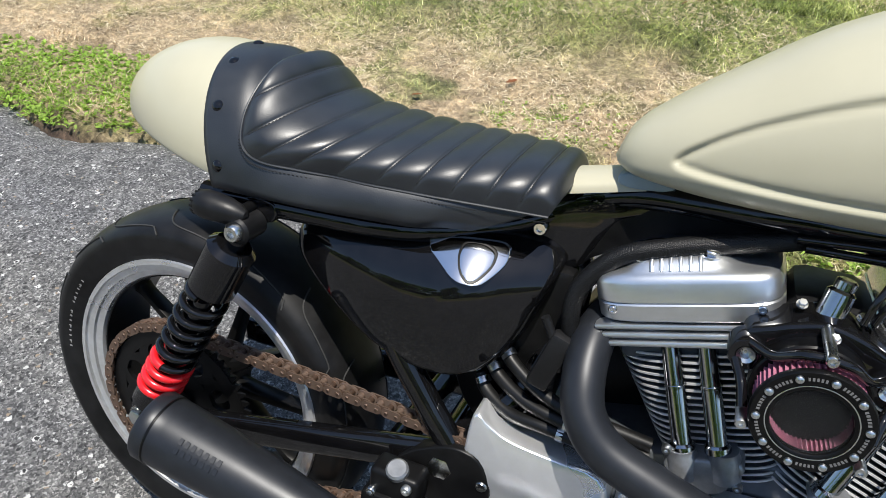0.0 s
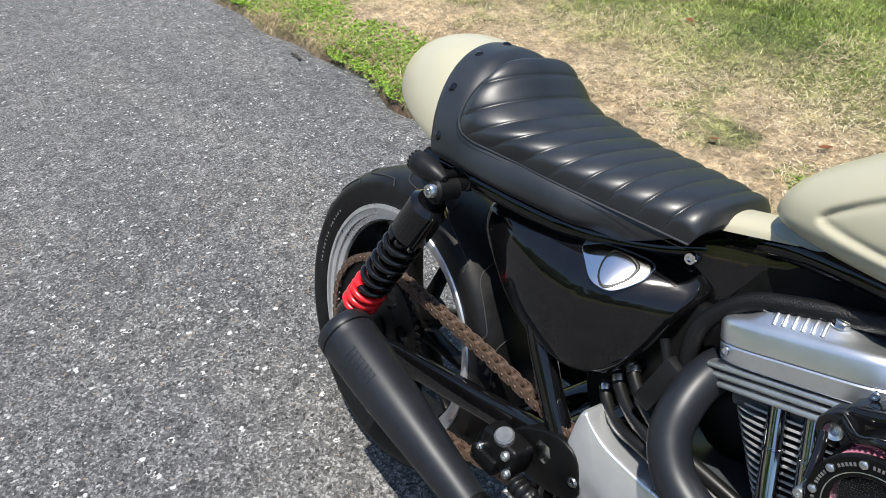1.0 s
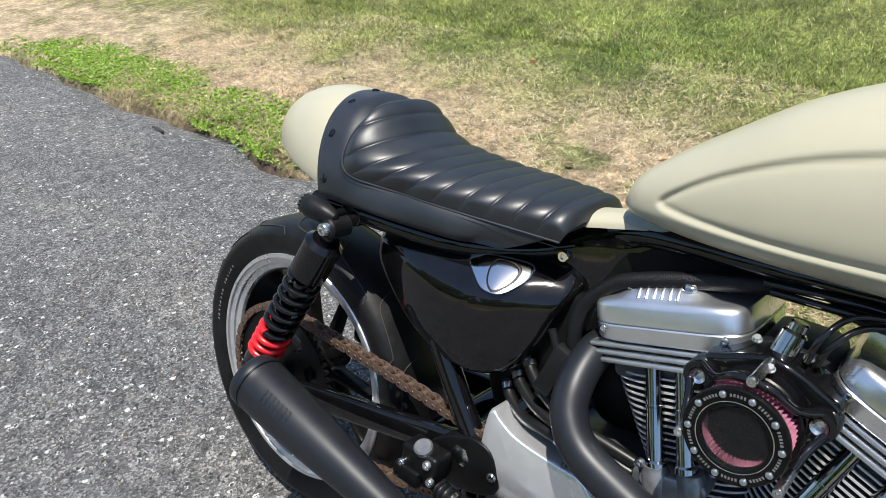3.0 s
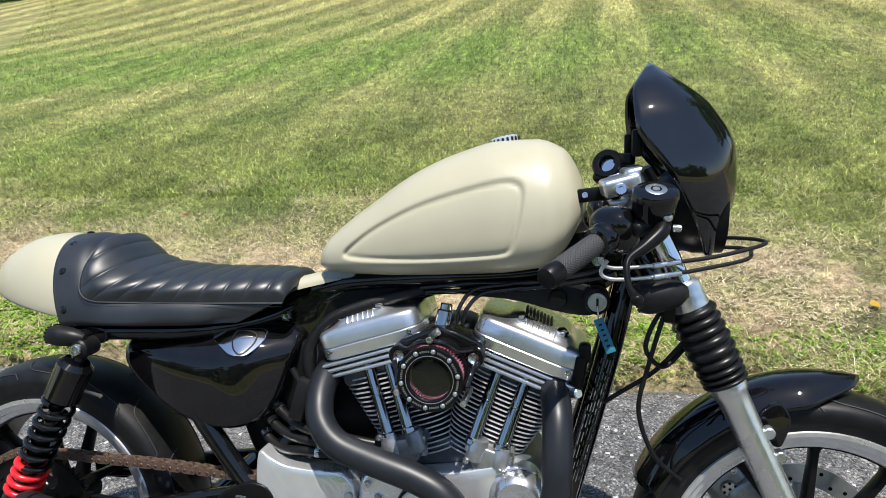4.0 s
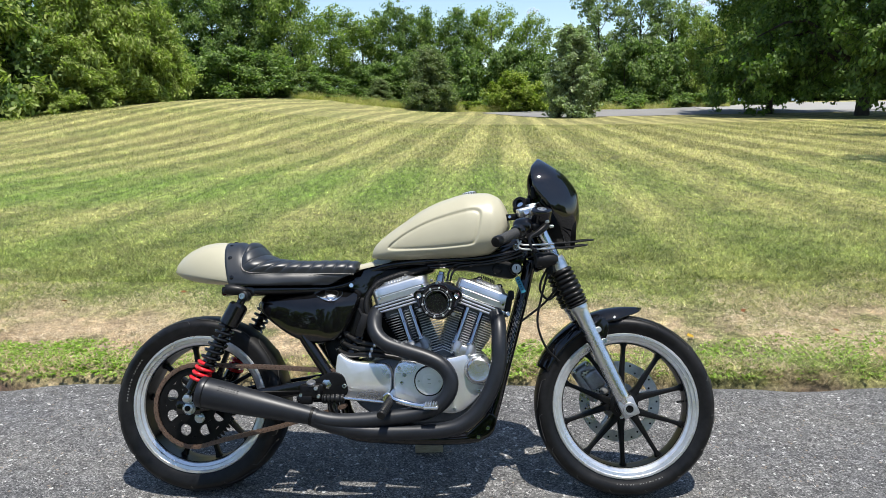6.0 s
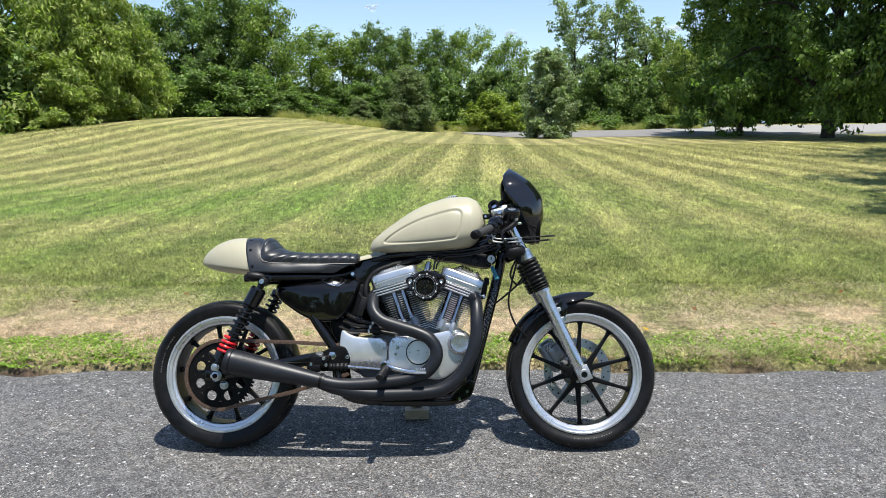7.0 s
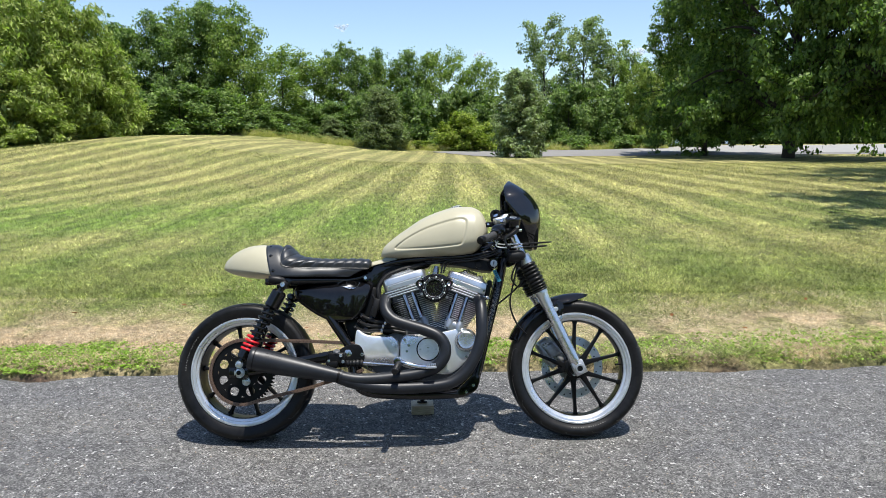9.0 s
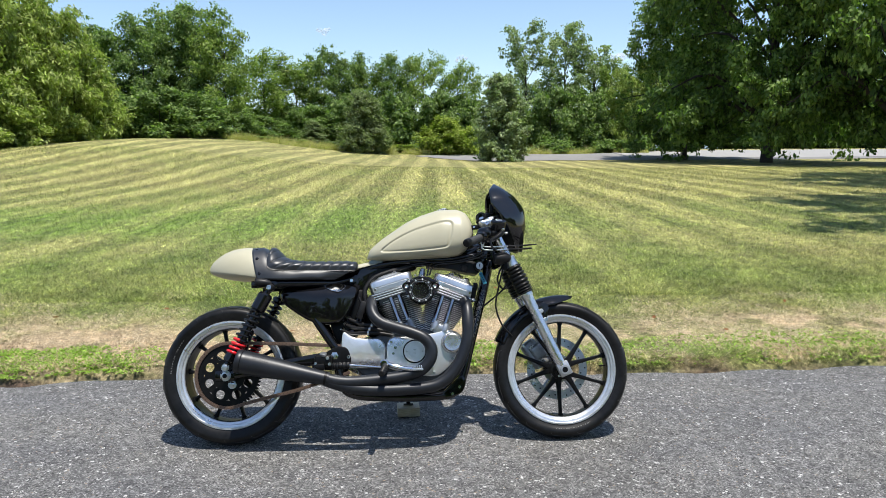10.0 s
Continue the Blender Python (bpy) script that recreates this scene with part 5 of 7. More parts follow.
for k in range(61):
    t = k / 60
    row = []
    x0 = 0.128 + (0.580 - 0.128) * t
    for q in range(49):
        a = math.pi * q / 48
        ca, sa = math.cos(a), math.sin(a)
        w = SEATW(x0)
        ex = 1.0 - 0.45 * smoothstep(0.15, 0.5, t)
        z = 0.741 + 0.004 * t + (COVER_TOP(t) - 0.741 - 0.004 * t) * abs(sa) ** ex
        y = -w * math.copysign(abs(ca) ** (0.95 - 0.2 * smoothstep(0.1, 0.4, t)), ca)
        hgt = (z - 0.741) / 0.16
        x = x0 - 0.046 * hgt * (1 - t) - 0.115 * (1 - min(1, hgt / 0.42)) ** 1.3 * smoothstep(0.55, 1.0, t)
        row.append((x, y * 1.012, z))
    rows.append(row)
grid(g, rows)
seat = part("seat", g, LEATHER, bike, "black leather cafe seat with rounded hump", 180)
sol = seat.modifiers.new("thick", "SOLIDIFY")
sol.thickness, sol.offset = 0.004, 0

# ribbed pad
PROFILE = smooth_path([(0.172, 0.908), (0.186, 0.906), (0.206, 0.892), (0.228, 0.868), (0.262, 0.850), (0.31, 0.842), (0.38, 0.837), (0.46, 0.838), (0.53, 0.838), (0.566, 0.834), (0.580, 0.818)], 12)
LEN = [0.0]
for a, b in zip(PROFILE, PROFILE[1:]):
    LEN.append(LEN[-1] + float(np.linalg.norm(b - a)))
WELT_X = curve1([(0.0, 0.172), (0.06, 0.166), (0.12, 0.163), (0.18, 0.167), (0.25, 0.184), (0.32, 0.213), (0.5, 0.325), (0.75, 0.455), (1.0, 0.566)])
WELT_Z = curve1([(0.0, 0.901), (0.06, 0.872), (0.12, 0.842), (0.18, 0.812), (0.25, 0.793), (0.32, 0.787), (0.5, 0.785), (1.0, 0.783)])
RIBS = 11.0


def cover_half(x, z):
    """Half-width of the seat cover at that place."""
    t = min(1, max(0, (x - 0.128) / 0.452))
    ex = 1.0 - 0.45 * smoothstep(0.15, 0.5, t)
    sa = min(1, max(0, (z - 0.741) / (COVER_TOP(t) - 0.741))) ** (1 / ex)
    return SEATW(x) * math.sqrt(max(0.0, 1 - sa * sa)) ** (0.95 - 0.2 * smoothstep(0.1, 0.4, t)) * 1.012


def pad_row(s, lift=0.0, ribbed=True):
    L = s * LEN[-1]
    i = max(k for k in range(len(LEN)) if LEN[k] <= L + 1e-9)
    j = min(i + 1, len(LEN) - 1)
    f = 0 if i == j else (L - LEN[i]) / (LEN[j] - LEN[i])
    top = PROFILE[i] * (1 - f) + PROFILE[j] * f
    wx, wz = WELT_X(s), WELT_Z(s)
    w = cover_half(wx, wz) + 0.0015
    bulge = 0.0060 * abs(math.sin(math.pi * RIBS * s)) ** 0.45 if ribbed else 0.0
    flat = smoothstep(0.05, 0.5, s)
    row = []
    for q in range(57):
        a = math.pi * q / 56
        ca, sa = math.cos(a), math.sin(a)
        h = abs(sa) ** (0.92 - 0.30 * flat)
        edge = min(1.0, sa * 3.5)
        b = bulge * edge + lift
        x = wx + (top[0] - wx) * h
        z = wz + (top[1] - 0.006 - wz) * h + b * (0.25 + 0.75 * sa)
        y = -(w + b * abs(ca)) * math.copysign(abs(ca) ** (0.92 - 0.18 * flat), ca)
        row.append((x, y, z))
    return row


g = Geo()
grid(g, [pad_row(k / 220) for k in range(221)])
part("pad", g, LEATHER, seat, "tuck-and-roll black leather pad with ten ribs", 180)
g = Geo()
welt = [(r[0][0], r[0][1] - 0.001, r[0][2]) for r in (pad_row(k / 40) for k in range(41))]
tube(g, welt, 0.0019, 8, 2)
tube(g, [(x, -y, z) for x, y, z in welt], 0.0019, 8, 2)
first = pad_row(0.0)
tube(g, first[::4], 0.0019, 8, 2)
part("piping", g, LEATHER, seat)
# stitches beside the piping and along each seam
g = Geo()
for r in (pad_row((k + 0.5) / 110) for k in range(110)):
    for sy in (1, -1):
        box(g, (r[0][0], sy * (r[0][1] - 0.0045), r[0][2] - 0.006), (0.0028, 0.001, 0.001), 0)
for rib in range(1, 11):
    r = pad_row(rib / RIBS, 0.0006)
    for q in range(2, 56, 1):
        a, b = Vector(r[q]), Vector(r[q + 1] if q < 56 else r[q - 1])
        rod(g, a.lerp(b, 0.15), a.lerp(b, 0.6), 0.0008, 4)
part("stitching", g, STITCH, seat)
# snaps
snap = Geo()
turned(snap, [(0.0, 0.006), (0.004, 0.0055), (0.007, 0.004), (0.0085, 0.001), (0.0085, -0.003)], None, 18)
snap_mesh = snap.mesh("snap", BLACK)
for y, z, x in ((-0.139, 0.771, 0.136), (-0.113, 0.842, 0.119), (-0.06, 0.8895, 0.105), (0.0, 0.905, 0.100), (0.06, 0.8895, 0.105), (0.113, 0.842, 0.119), (0.139, 0.771, 0.136)):
    o = part("snap", snap_mesh, BLACK, seat, "black domed snap")
    nrm = Vector((0, y / 0.14 ** 2, (z - 0.745) / 0.16 ** 2)).normalized()
    o.matrix_basis = Matrix.Translation(Vector((x, y * 1.018, z))) @ nrm.to_track_quat("Z", "Y").to_matrix().to_4x4()

# -- side cover
COVER = [(0.222, 0.655), (0.222, 0.690), (0.236, 0.716), (0.30, 0.728), (0.42, 0.734), (0.54, 0.737), (0.576, 0.734), (0.589, 0.715), (0.581, 0.68), (0.567, 0.64), (0.553, 0.605), (0.533, 0.57), (0.503, 0.545), (0.46, 0.535), (0.405, 0.537), (0.36, 0.553), (0.31, 0.581), (0.25, 0.624)]
ROLL = lambda z: 1.15 * (0.5 * (z - 0.690) + 0.5 * math.sqrt((z - 0.690) ** 2 + 0.0001))
g = Geo()
pillow(g, COVER, -0.02, -0.129, 0.022, 0.010, lambda x, z: 0.045 * smoothstep(0.46, 0.60, x) + 0.02 * smoothstep(0.36, 0.2, x) + ROLL(z), 2, 8)
cover = part("side_cover", g, BLACK, bike, "gloss black oil tank side cover")
g = Geo()
pillow(g, COVER, 0.03, 0.142, 0.022, 0.010, lambda x, z: -0.045 * smoothstep(0.46, 0.60, x), 2, 8)
part("side_cover", g, BLACK, bike, "gloss black battery side cover")
# added black box that fills the dark void under the gusset
g = Geo()
box(g, (0.565, 0.0, 0.60), (0.080, 0.096, 0.20), 0.012)
part("filler_box", g, SATIN, bike, "black filler box in the dark gap behind the side cover")
# added black body that keeps the gap below the oil tank dark
g = Geo()
pillow(g, [(0.44, 0.56), (0.56, 0.56), (0.57, 0.50), (0.55, 0.425), (0.515, 0.420), (0.470, 0.465)], 0.06, -0.05, 0.010, 0.002)
part("gap_filler", g, SATIN, bike, "black filler in the dark gap below the oil tank")
slope = lambda x, z: 0.045 * smoothstep(0.46, 0.60, x) + 1.15 * (z - 0.685)
g = Geo()
pillow(g, [(0.421, 0.7185), (0.432, 0.7245), (0.465, 0.7275), (0.508, 0.7285), (0.523, 0.7225), (0.525, 0.709), (0.512, 0.694), (0.499, 0.685), (0.470, 0.688), (0.441, 0.703), (0.425, 0.711)], -0.110, -0.1325, 0.003, 0.0008, slope, 2)
badge = part("badge", g, CHROME, cover, "chrome shield badge")
g = Geo()
pillow(g, [(0.468, 0.7255), (0.490, 0.7262), (0.508, 0.7190), (0.508, 0.7055), (0.496, 0.692), (0.487, 0.690), (0.474, 0.699), (0.465, 0.714)], -0.115, -0.1346, 0.0015, 0.0008, slope, 2)
part("badge_inset", g, CHROME, badge)
g = Geo()
pillow(g, [(0.4655, 0.7270), (0.490, 0.7280), (0.5105, 0.7205), (0.5105, 0.7045), (0.4975, 0.6895), (0.487, 0.6875), (0.472, 0.6975), (0.4625, 0.714)], -0.115, -0.1335, 0.001, 0.0005, slope, 2)
part("badge_groove", g, SATIN, badge)

# -- shock absorbers
for s in (-1, 1):
    T, B = Vector((0.190, 0.165 * s, 0.704)), Vector((0.006, 0.180 * s, 0.352))
    D = (B - T)
    at = lambda k: T + D * k
    g = Geo()
    sleeve = 0.30 if s < 0 else 0.15
    rod(g, at(0.075), at(sleeve), 0.0335, 32, bev=0.009)
    rod(g, at(sleeve), at(0.95), 0.013, 20)
    rod(g, at(0.02), at(0.10), 0.014, 16)
    rod(g, at(0.82), at(0.93), 0.030, 24, bev=0.004)
    rod(g, at(0.93), at(1.0), 0.015, 16)
    shock = part("shock_absorber", g, BLACK, bike, "black coil-over shock with red lower coils")
    g = Geo()
    rod(g, at(0.44), at(0.66), 0.0205, 24)
    part("damper_sleeve", g, BLACK, shock)
    for name, k0, k1, turns, mat, lab in (("spring", sleeve, 0.665, 6.0 if s < 0 else 8.5, BLACK, "black coil spring"), ("lower_spring", 0.665, 0.825, 3.2, RED, "bright red coils")):
        g = Geo()
        m, L = frame_to(at(k0), at(k1))
        L = (at(k1) - at(k0)).length
        pts = []
        n = int(turns * 14)
        for i in range(n + 1):
            a = 2 * math.pi * turns * i / n
            pts.append(m @ Vector((0.0285 * math.cos(a), 0.0285 * math.sin(a), L * i / n)))
        tube(g, [tuple(p) for p in pts], 0.0056 if name == "spring" else 0.0066, 10, 2)
        part(name, g, mat, shock, lab)
    g = Geo()
    rod(g, T + Vector((0, 0.016 * s, 0)), T - Vector((0, 0.0, 0)) + Vector((0, -0.030 * s, 0)), 0.0185, 20)
    part("bushing", g, PLASTIC, shock)
    g = Geo()
    bolt(g, T + Vector((0, 0.016 * s, 0)), 0.0125, 0.010, (0, s, 0))
    bolt(g, B + Vector((0, 0.012 * s, 0)), 0.014, 0.012, (0, s, 0), True)
    pieces("bolt", g, STEEL, shock)
    if s < 0:
        g = Geo()
        for i in range(7):
            a = radians(205 + i * 14)
            m, _ = frame_to(at(0.52), at(0.6))
            box(g, (0.0208 * math.cos(a), 0.0208 * math.sin(a), 0), (0.0012, 0.0036, 0.009), 0, m)
        part("maker_mark", g, WHITE, shock, "pale unreadable maker's mark")

# -- swing arm, sprocket, chain
g = Geo()
for s in (-1, 1):
    rows = []
    for k in range(9):
        t = k / 8
        c = Vector((0.47, 0.095 * s, 0.392)).lerp(Vector((-0.02, 0.150 * s, 0.312)), t)
        hw, hh = 0.014, 0.026 - 0.004 * t
        rows.append([(c.x, c.y + hw * math.copysign(abs(math.cos(a)) ** 0.5, math.cos(a)), c.z + hh * math.copysign(abs(math.sin(a)) ** 0.5, math.sin(a))) for a in [2 * math.pi * q / 16 for q in range(16)]])
    grid(g, rows, close=True)
    box(g, (-0.005, 0.15 * s, 0.314), (0.09, 0.018, 0.05), 0.008)
rod(g, (0.40, -0.11, 0.38), (0.40, 0.11, 0.38), 0.022, 16)
rod(g, (0.478, -0.112, 0.393), (0.478, 0.112, 0.393), 0.030, 20)
arm = part("swing_arm", g, BLACK, bike, "gloss black swing arm")
g = Geo()
bolt(g, (0.478, -0.113, 0.393), 0.021, 0.012, (0, -1, 0), True)
bolt(g, (0.0, -0.160, 0.314), 0.019, 0.014, (0, -1, 0), True)
pieces("pivot_bolt", g, STEEL, arm)
g = Geo()
rod(g, (0, -0.17, 0.314), (0, -0.18, 0.314), 0.010, 16)
part("axle_end", g, SATIN, arm)
g = Geo()
bolt(g, (0.018, -0.108, 0.272), 0.015, 0.010, (0, -1, 0), True)
part("sprocket_nut", g, STEEL, arm)

SPR_Y, SPR_R, PITCH = -0.100, 0.1445, 0.0159
g = Geo()
n_ring, holes, HOLE_C, HOLE_R = 128, 8, 0.093, 0.0205


def plate_ring(g, r0, r1, y0, y1):
    turned(g, [(r0, y0), (r1, y0), (r1, y1), (r0, y1)], Matrix.Translation(REAR) @ Y_AXIS, n_ring, closed=True)


plate_ring(g, 0.112, 0.136, -SPR_Y - 0.004, -SPR_Y + 0.004)
sprocket = part("rear_sprocket", g, SATIN, bike, "black rear sprocket with round openings")
g = Geo()
plate_ring(g, 0.022, 0.074, -SPR_Y - 0.004, -SPR_Y + 0.004)
part("sprocket_hub", g, SATIN, sprocket)
# the web round each opening
for i in range(holes):
    a0 = 2 * math.pi * (i + 0.5) / holes
    ca, sa = math.cos(a0), math.sin(a0)
    outer, inner = [], []
    for k in range(33):
        b = 2 * math.pi * k / 32
        inner.append((HOLE_C + HOLE_R * math.cos(b), HOLE_R * math.sin(b)))
        ang = math.pi / holes * max(-1, min(1, math.sin(b) * 1.25))
        rr = HOLE_C + 0.0197 * max(-1, min(1, math.cos(b) * 1.25))
        outer.append((rr * math.cos(ang), rr * math.sin(ang)))
    g = Geo()
    rows = [[(REAR.x + u * ca - w * sa, y, REAR.z + u * sa + w * ca) for u, w in ring] for ring, y in ((outer, SPR_Y - 0.004), (inner, SPR_Y - 0.004), (inner, SPR_Y + 0.004), (outer, SPR_Y + 0.004))]
    grid(g, rows)
    part("sprocket_web", g, SATIN, sprocket)
teeth = Geo()
nt = 57
for i in range(nt):
    a = 2 * math.pi * i / nt
    m = Matrix.Translation(REAR) @ Matrix.Rotation(-a, 4, "Y") @ Matrix.Translation((0.139, SPR_Y, 0))
    teeth.add([(-0.006, -0.003, -0.007), (-0.006, 0.003, -0.007), (-0.006, 0.003, 0.007), (-0.006, -0.003, 0.007), (0.009, -0.0015, -0.002), (0.009, 0.0015, -0.002), (0.009, 0.0015, 0.002), (0.009, -0.0015, 0.002)],
              [(0, 1, 5, 4), (1, 2, 6, 5), (2, 3, 7, 6), (3, 0, 4, 7), (4, 5, 6, 7)], m)
part("tooth_ring", teeth, SATIN, sprocket)
g = Geo()
turned(g, [(0.0, 0.065), (0.030, 0.065), (0.034, 0.07), (0.034, 0.108), (0.0, 0.110)], Matrix.Translation(REAR) @ Y_AXIS, 32)
part("sprocket_carrier", g, SATIN, sprocket)

# chain path: along the top run, round the sprocket, back along the lower run
path = [np.array((0.56, 0.434)), np.array((0.30, 0.450)), np.array((0.06, 0.4580))]
arc = [np.array((REAR.x + SPR_R * math.cos(radians(a)), REAR.z + SPR_R * math.sin(radians(a)))) for a in range(78, 296, 3)]
low = [np.array((0.15, 0.205)), np.array((0.30, 0.240)), np.array((0.45, 0.285)), np.array((0.55, 0.320))]
poly = path + arc + low
dist = [0.0]
for a, b in zip(poly, poly[1:]):
    dist.append(dist[-1] + float(np.linalg.norm(b - a)))


def along(d):
    i = max(k for k in range(len(dist) - 1) if dist[k] <= d)
    f = (d - dist[i]) / (dist[i + 1] - dist[i])
    return poly[i] * (1 - f) + poly[i + 1] * f


def link_mesh(wide):
    g = Geo()
    y = 0.0108 if wide else 0.0078
    for s in (-1, 1):
        o = []
        for k in range(20):
            a = 2 * math.pi * k / 20
            cx = PITCH / 2 * (1 if math.cos(a) > 0 else -1)
            pinch = 1.0
            o.append((cx + 0.0078 * math.cos(a), 0.0078 * math.sin(a) * pinch))
        waist = []
        for u, w in o:
            waist.append((u, w * (0.52 + 0.48 * min(1, abs(u) / (PITCH / 2)))))
        n = len(waist)
        v0 = [(u, s * (y - 0.0011), w) for u, w in waist] + [(u, s * (y + 0.0011), w) for u, w in waist]
        faces = [tuple(range(n)), tuple(range(2 * n - 1, n - 1, -1))] + [(k, (k + 1) % n, n + (k + 1) % n, n + k) for k in range(n)]
        g.add(v0, faces)
    for e in (-1, 1):
        if wide:
            rod(g, (e * PITCH / 2, -0.0135, 0), (e * PITCH / 2, 0.0135, 0), 0.0030, 8)
        else:
            rod(g, (e * PITCH / 2, -0.0068, 0), (e * PITCH / 2, 0.0068, 0), 0.0050, 10)
    return g.mesh("chain_link", CHAIN)


links = (link_mesh(True), link_mesh(False))
g = Geo()
rod(g, (0.575, SPR_Y - 0.008, 0.392), (0.575, SPR_Y + 0.008, 0.392), 0.040, 32)
chain = part("drive_chain", g, CHAIN, bike, "rusty brown drive chain")
for i in range(int(dist[-1] / PITCH)):
    a, b = along(i * PITCH), along(min((i + 1) * PITCH, dist[-1] - 1e-6))
    c, d = (a + b) / 2, b - a
    o = part("chain_link", links[i % 2], CHAIN, chain)
    o.matrix_basis = Matrix.Translation((c[0], SPR_Y, c[1])) @ Matrix.Rotation(-math.atan2(d[1], d[0]), 4, "Y")


# -- engine
g = Geo()
case = [(0.60, 0.46), (0.74, 0.50), (0.84, 0.535), (0.93, 0.535), (1.03, 0.50), (1.065, 0.44), (1.04, 0.33), (0.96, 0.26), (0.80, 0.245), (0.66, 0.26), (0.56, 0.33), (0.55, 0.42)]
pillow(g, case, 0.10, -0.078, 0.02, 0.002)
engine = part("crankcase", g, FIN, bike, "dark grey cast engine crankcase")
g = Geo()
pillow(g, [(0.45, 0.44), (0.70, 0.50), (0.95, 0.50), (1.02, 0.42), (0.98, 0.30), (0.80, 0.26), (0.52, 0.30)], 0.10, 0.165, 0.02, 0.006)
part("primary_cover", g, ALU, engine)


def cylinder(name, base, seam, tilt, label, mirror):
    """One finned cylinder with its head and rocker box; tilt in degrees leans it towards the rear (+) or the front (-)."""
    B, S = Vector((base[0], 0, base[1])), Vector((seam[0], 0, seam[1]))
    up = (S - B).normalized()
    L = (S - B).length
    tl = radians(tilt)
    along_x = Vector((math.cos(tl), 0, math.sin(tl)))
    nrm = Vector((-math.sin(tl), 0, math.cos(tl)))

    def place(u, w, y):
        return Vector((S.x, y, S.z)) + along_x * u + nrm * w

    core = Geo()
    tube(core, [tuple(B - up * 0.02), tuple(B.lerp(S, 0.5)), tuple(S)], 0.052, 28, 6)
    top = part(name, core, FIN, engine, label)
    # cylinder fins: rounded plates, wider towards the head
    NFIN = 19
    for i in range(NFIN):
        t = i / (NFIN - 1)
        c = B.lerp(S, 0.06 + 0.71 * t)
        half = 0.072 + 0.029 * t
        g = Geo()
        ring = []
        for k in range(40):
            a = 2 * math.pi * k / 40
            ca, sa = math.cos(a), math.sin(a)
            ring.append((half * math.copysign(abs(ca) ** 0.55, ca), 0.086 * math.copysign(abs(sa) ** 0.55, sa)))
        rows = []
        for dw, sc in ((-0.0012, 0.0), (-0.0018, 0.6), (-0.0012, 0.985), (0.0, 1.0), (0.0012, 0.985), (0.0018, 0.6), (0.0012, 0.0)):
            rows.append([tuple(c + along_x * (u * sc) + Vector((0, v * sc, 0)) + nrm * dw) for u, v in ring])
        grid(g, rows, close=True)
        part("cylinder_fin", g, FIN, top)
        e = Geo()
        rows = [[tuple(c + along_x * (u * sc) + Vector((0, v * sc, 0)) + nrm * dw) for u, v in ring] for dw, sc in ((-0.0015, 0.990), (-0.0013, 1.008), (0.0013, 1.008), (0.0015, 0.990))]
        grid(e, rows, close=True)
        part("fin_edge", e, FINEDGE, top)
    # head: thick bright-edged plates
    for i in range(3):
        w = -0.0125 - 0.0112 * i
        g = Geo()
        box(g, (0, 0, 0), (0.210 - 0.006 * i, 0.198, 0.0076), 0.0034, Matrix.Translation(place(0.0, w, 0)) @ Matrix.Rotation(-tl, 4, "Y"), 2)
        part("head_fin", g, ALU, top, "bright machined head fin")
    g = Geo()
    box(g, (0, 0, 0), (0.165, 0.16, 0.06), 0.01, Matrix.Translation(place(0, -0.035, 0)) @ Matrix.Rotation(-tl, 4, "Y"))
    part("head", g, FIN, top)
    # rocker box: base, seam, cover with rounded ends, stepped shoulders and a raised saddle
    mm = Matrix.Translation(S) @ Matrix.Rotation(-tl, 4, "Y")
    d = 1 if not mirror else -1

    def plan(w, a, b, shift, power):
        ring = []
        for k in range(72):
            t = 2 * math.pi * k / 72
            ca, sa = math.cos(t), math.sin(t)
            ring.append(tuple(mm @ Vector((shift * d + a * math.copysign(abs(ca) ** power, ca), b * math.copysign(abs(sa) ** power, sa), w))))
        return ring

    g = Geo()
    grid(g, [plan(*r) for r in ((-0.006, 0.0, 0.0, 0, 0.34), (-0.006, 0.101, 0.097, 0, 0.34), (-0.003, 0.104, 0.100, 0, 0.34), (0.0155, 0.105, 0.101, 0, 0.34), (0.0175, 0.1035, 0.0995, 0, 0.34), (0.0175, 0.0, 0.0, 0, 0.34))], close=True)
    box_ob = part("rocker_box", g, ALU, top, "satin aluminium rocker box")
    g = Geo()
    grid(g, [plan(*r) for r in ((0.0182, 0.0, 0.0, 0, 0.34), (0.0182, 0.1035, 0.0995, 0, 0.34), (0.0200, 0.105, 0.101, 0, 0.34), (0.042, 0.105, 0.1005, 0, 0.34), (0.0485, 0.102, 0.098, 0, 0.36), (0.0515, 0.095, 0.093, 0, 0.38), (0.0535, 0.080, 0.090, -0.004, 0.40),
                                (0.0560, 0.070, 0.088, -0.006, 0.42), (0.0615, 0.063, 0.083, -0.008, 0.44), (0.0665, 0.058, 0.076, -0.008, 0.46), (0.0690, 0.052, 0.066, -0.008, 0.48), (0.0700, 0.040, 0.045, -0.008, 0.5), (0.0702, 0.0, 0.0, -0.008, 0.5))], close=True)
    part("rocker_cover", g, ALU, box_ob)
    g = Geo()
    for i in range(6):
        u = (-0.034 + 0.0105 * i) * d
        tube(g, [tuple(mm @ Vector((u, y, w))) for y, w in ((-0.0885, 0.0530), (-0.0820, 0.0606), (-0.073, 0.0658), (-0.058, 0.0682), (-0.04, 0.0685))], 0.0031, 10, 4)
    pieces("rocker_rib", g, ALU, box_ob)
    g = Geo()
    for u in (-0.047, 0.047):
        q = mm @ Vector(((u if u < 0 else 0.030) * d, -0.070, 0.0665))
        bolt(g, q, 0.0095, 0.009, (0.0, -0.35, 0.9), True)
        bolt(g, mm @ Vector((u * d * 1.7, -0.101, 0.012)), 0.005, 0.003, (0, -1, 0))
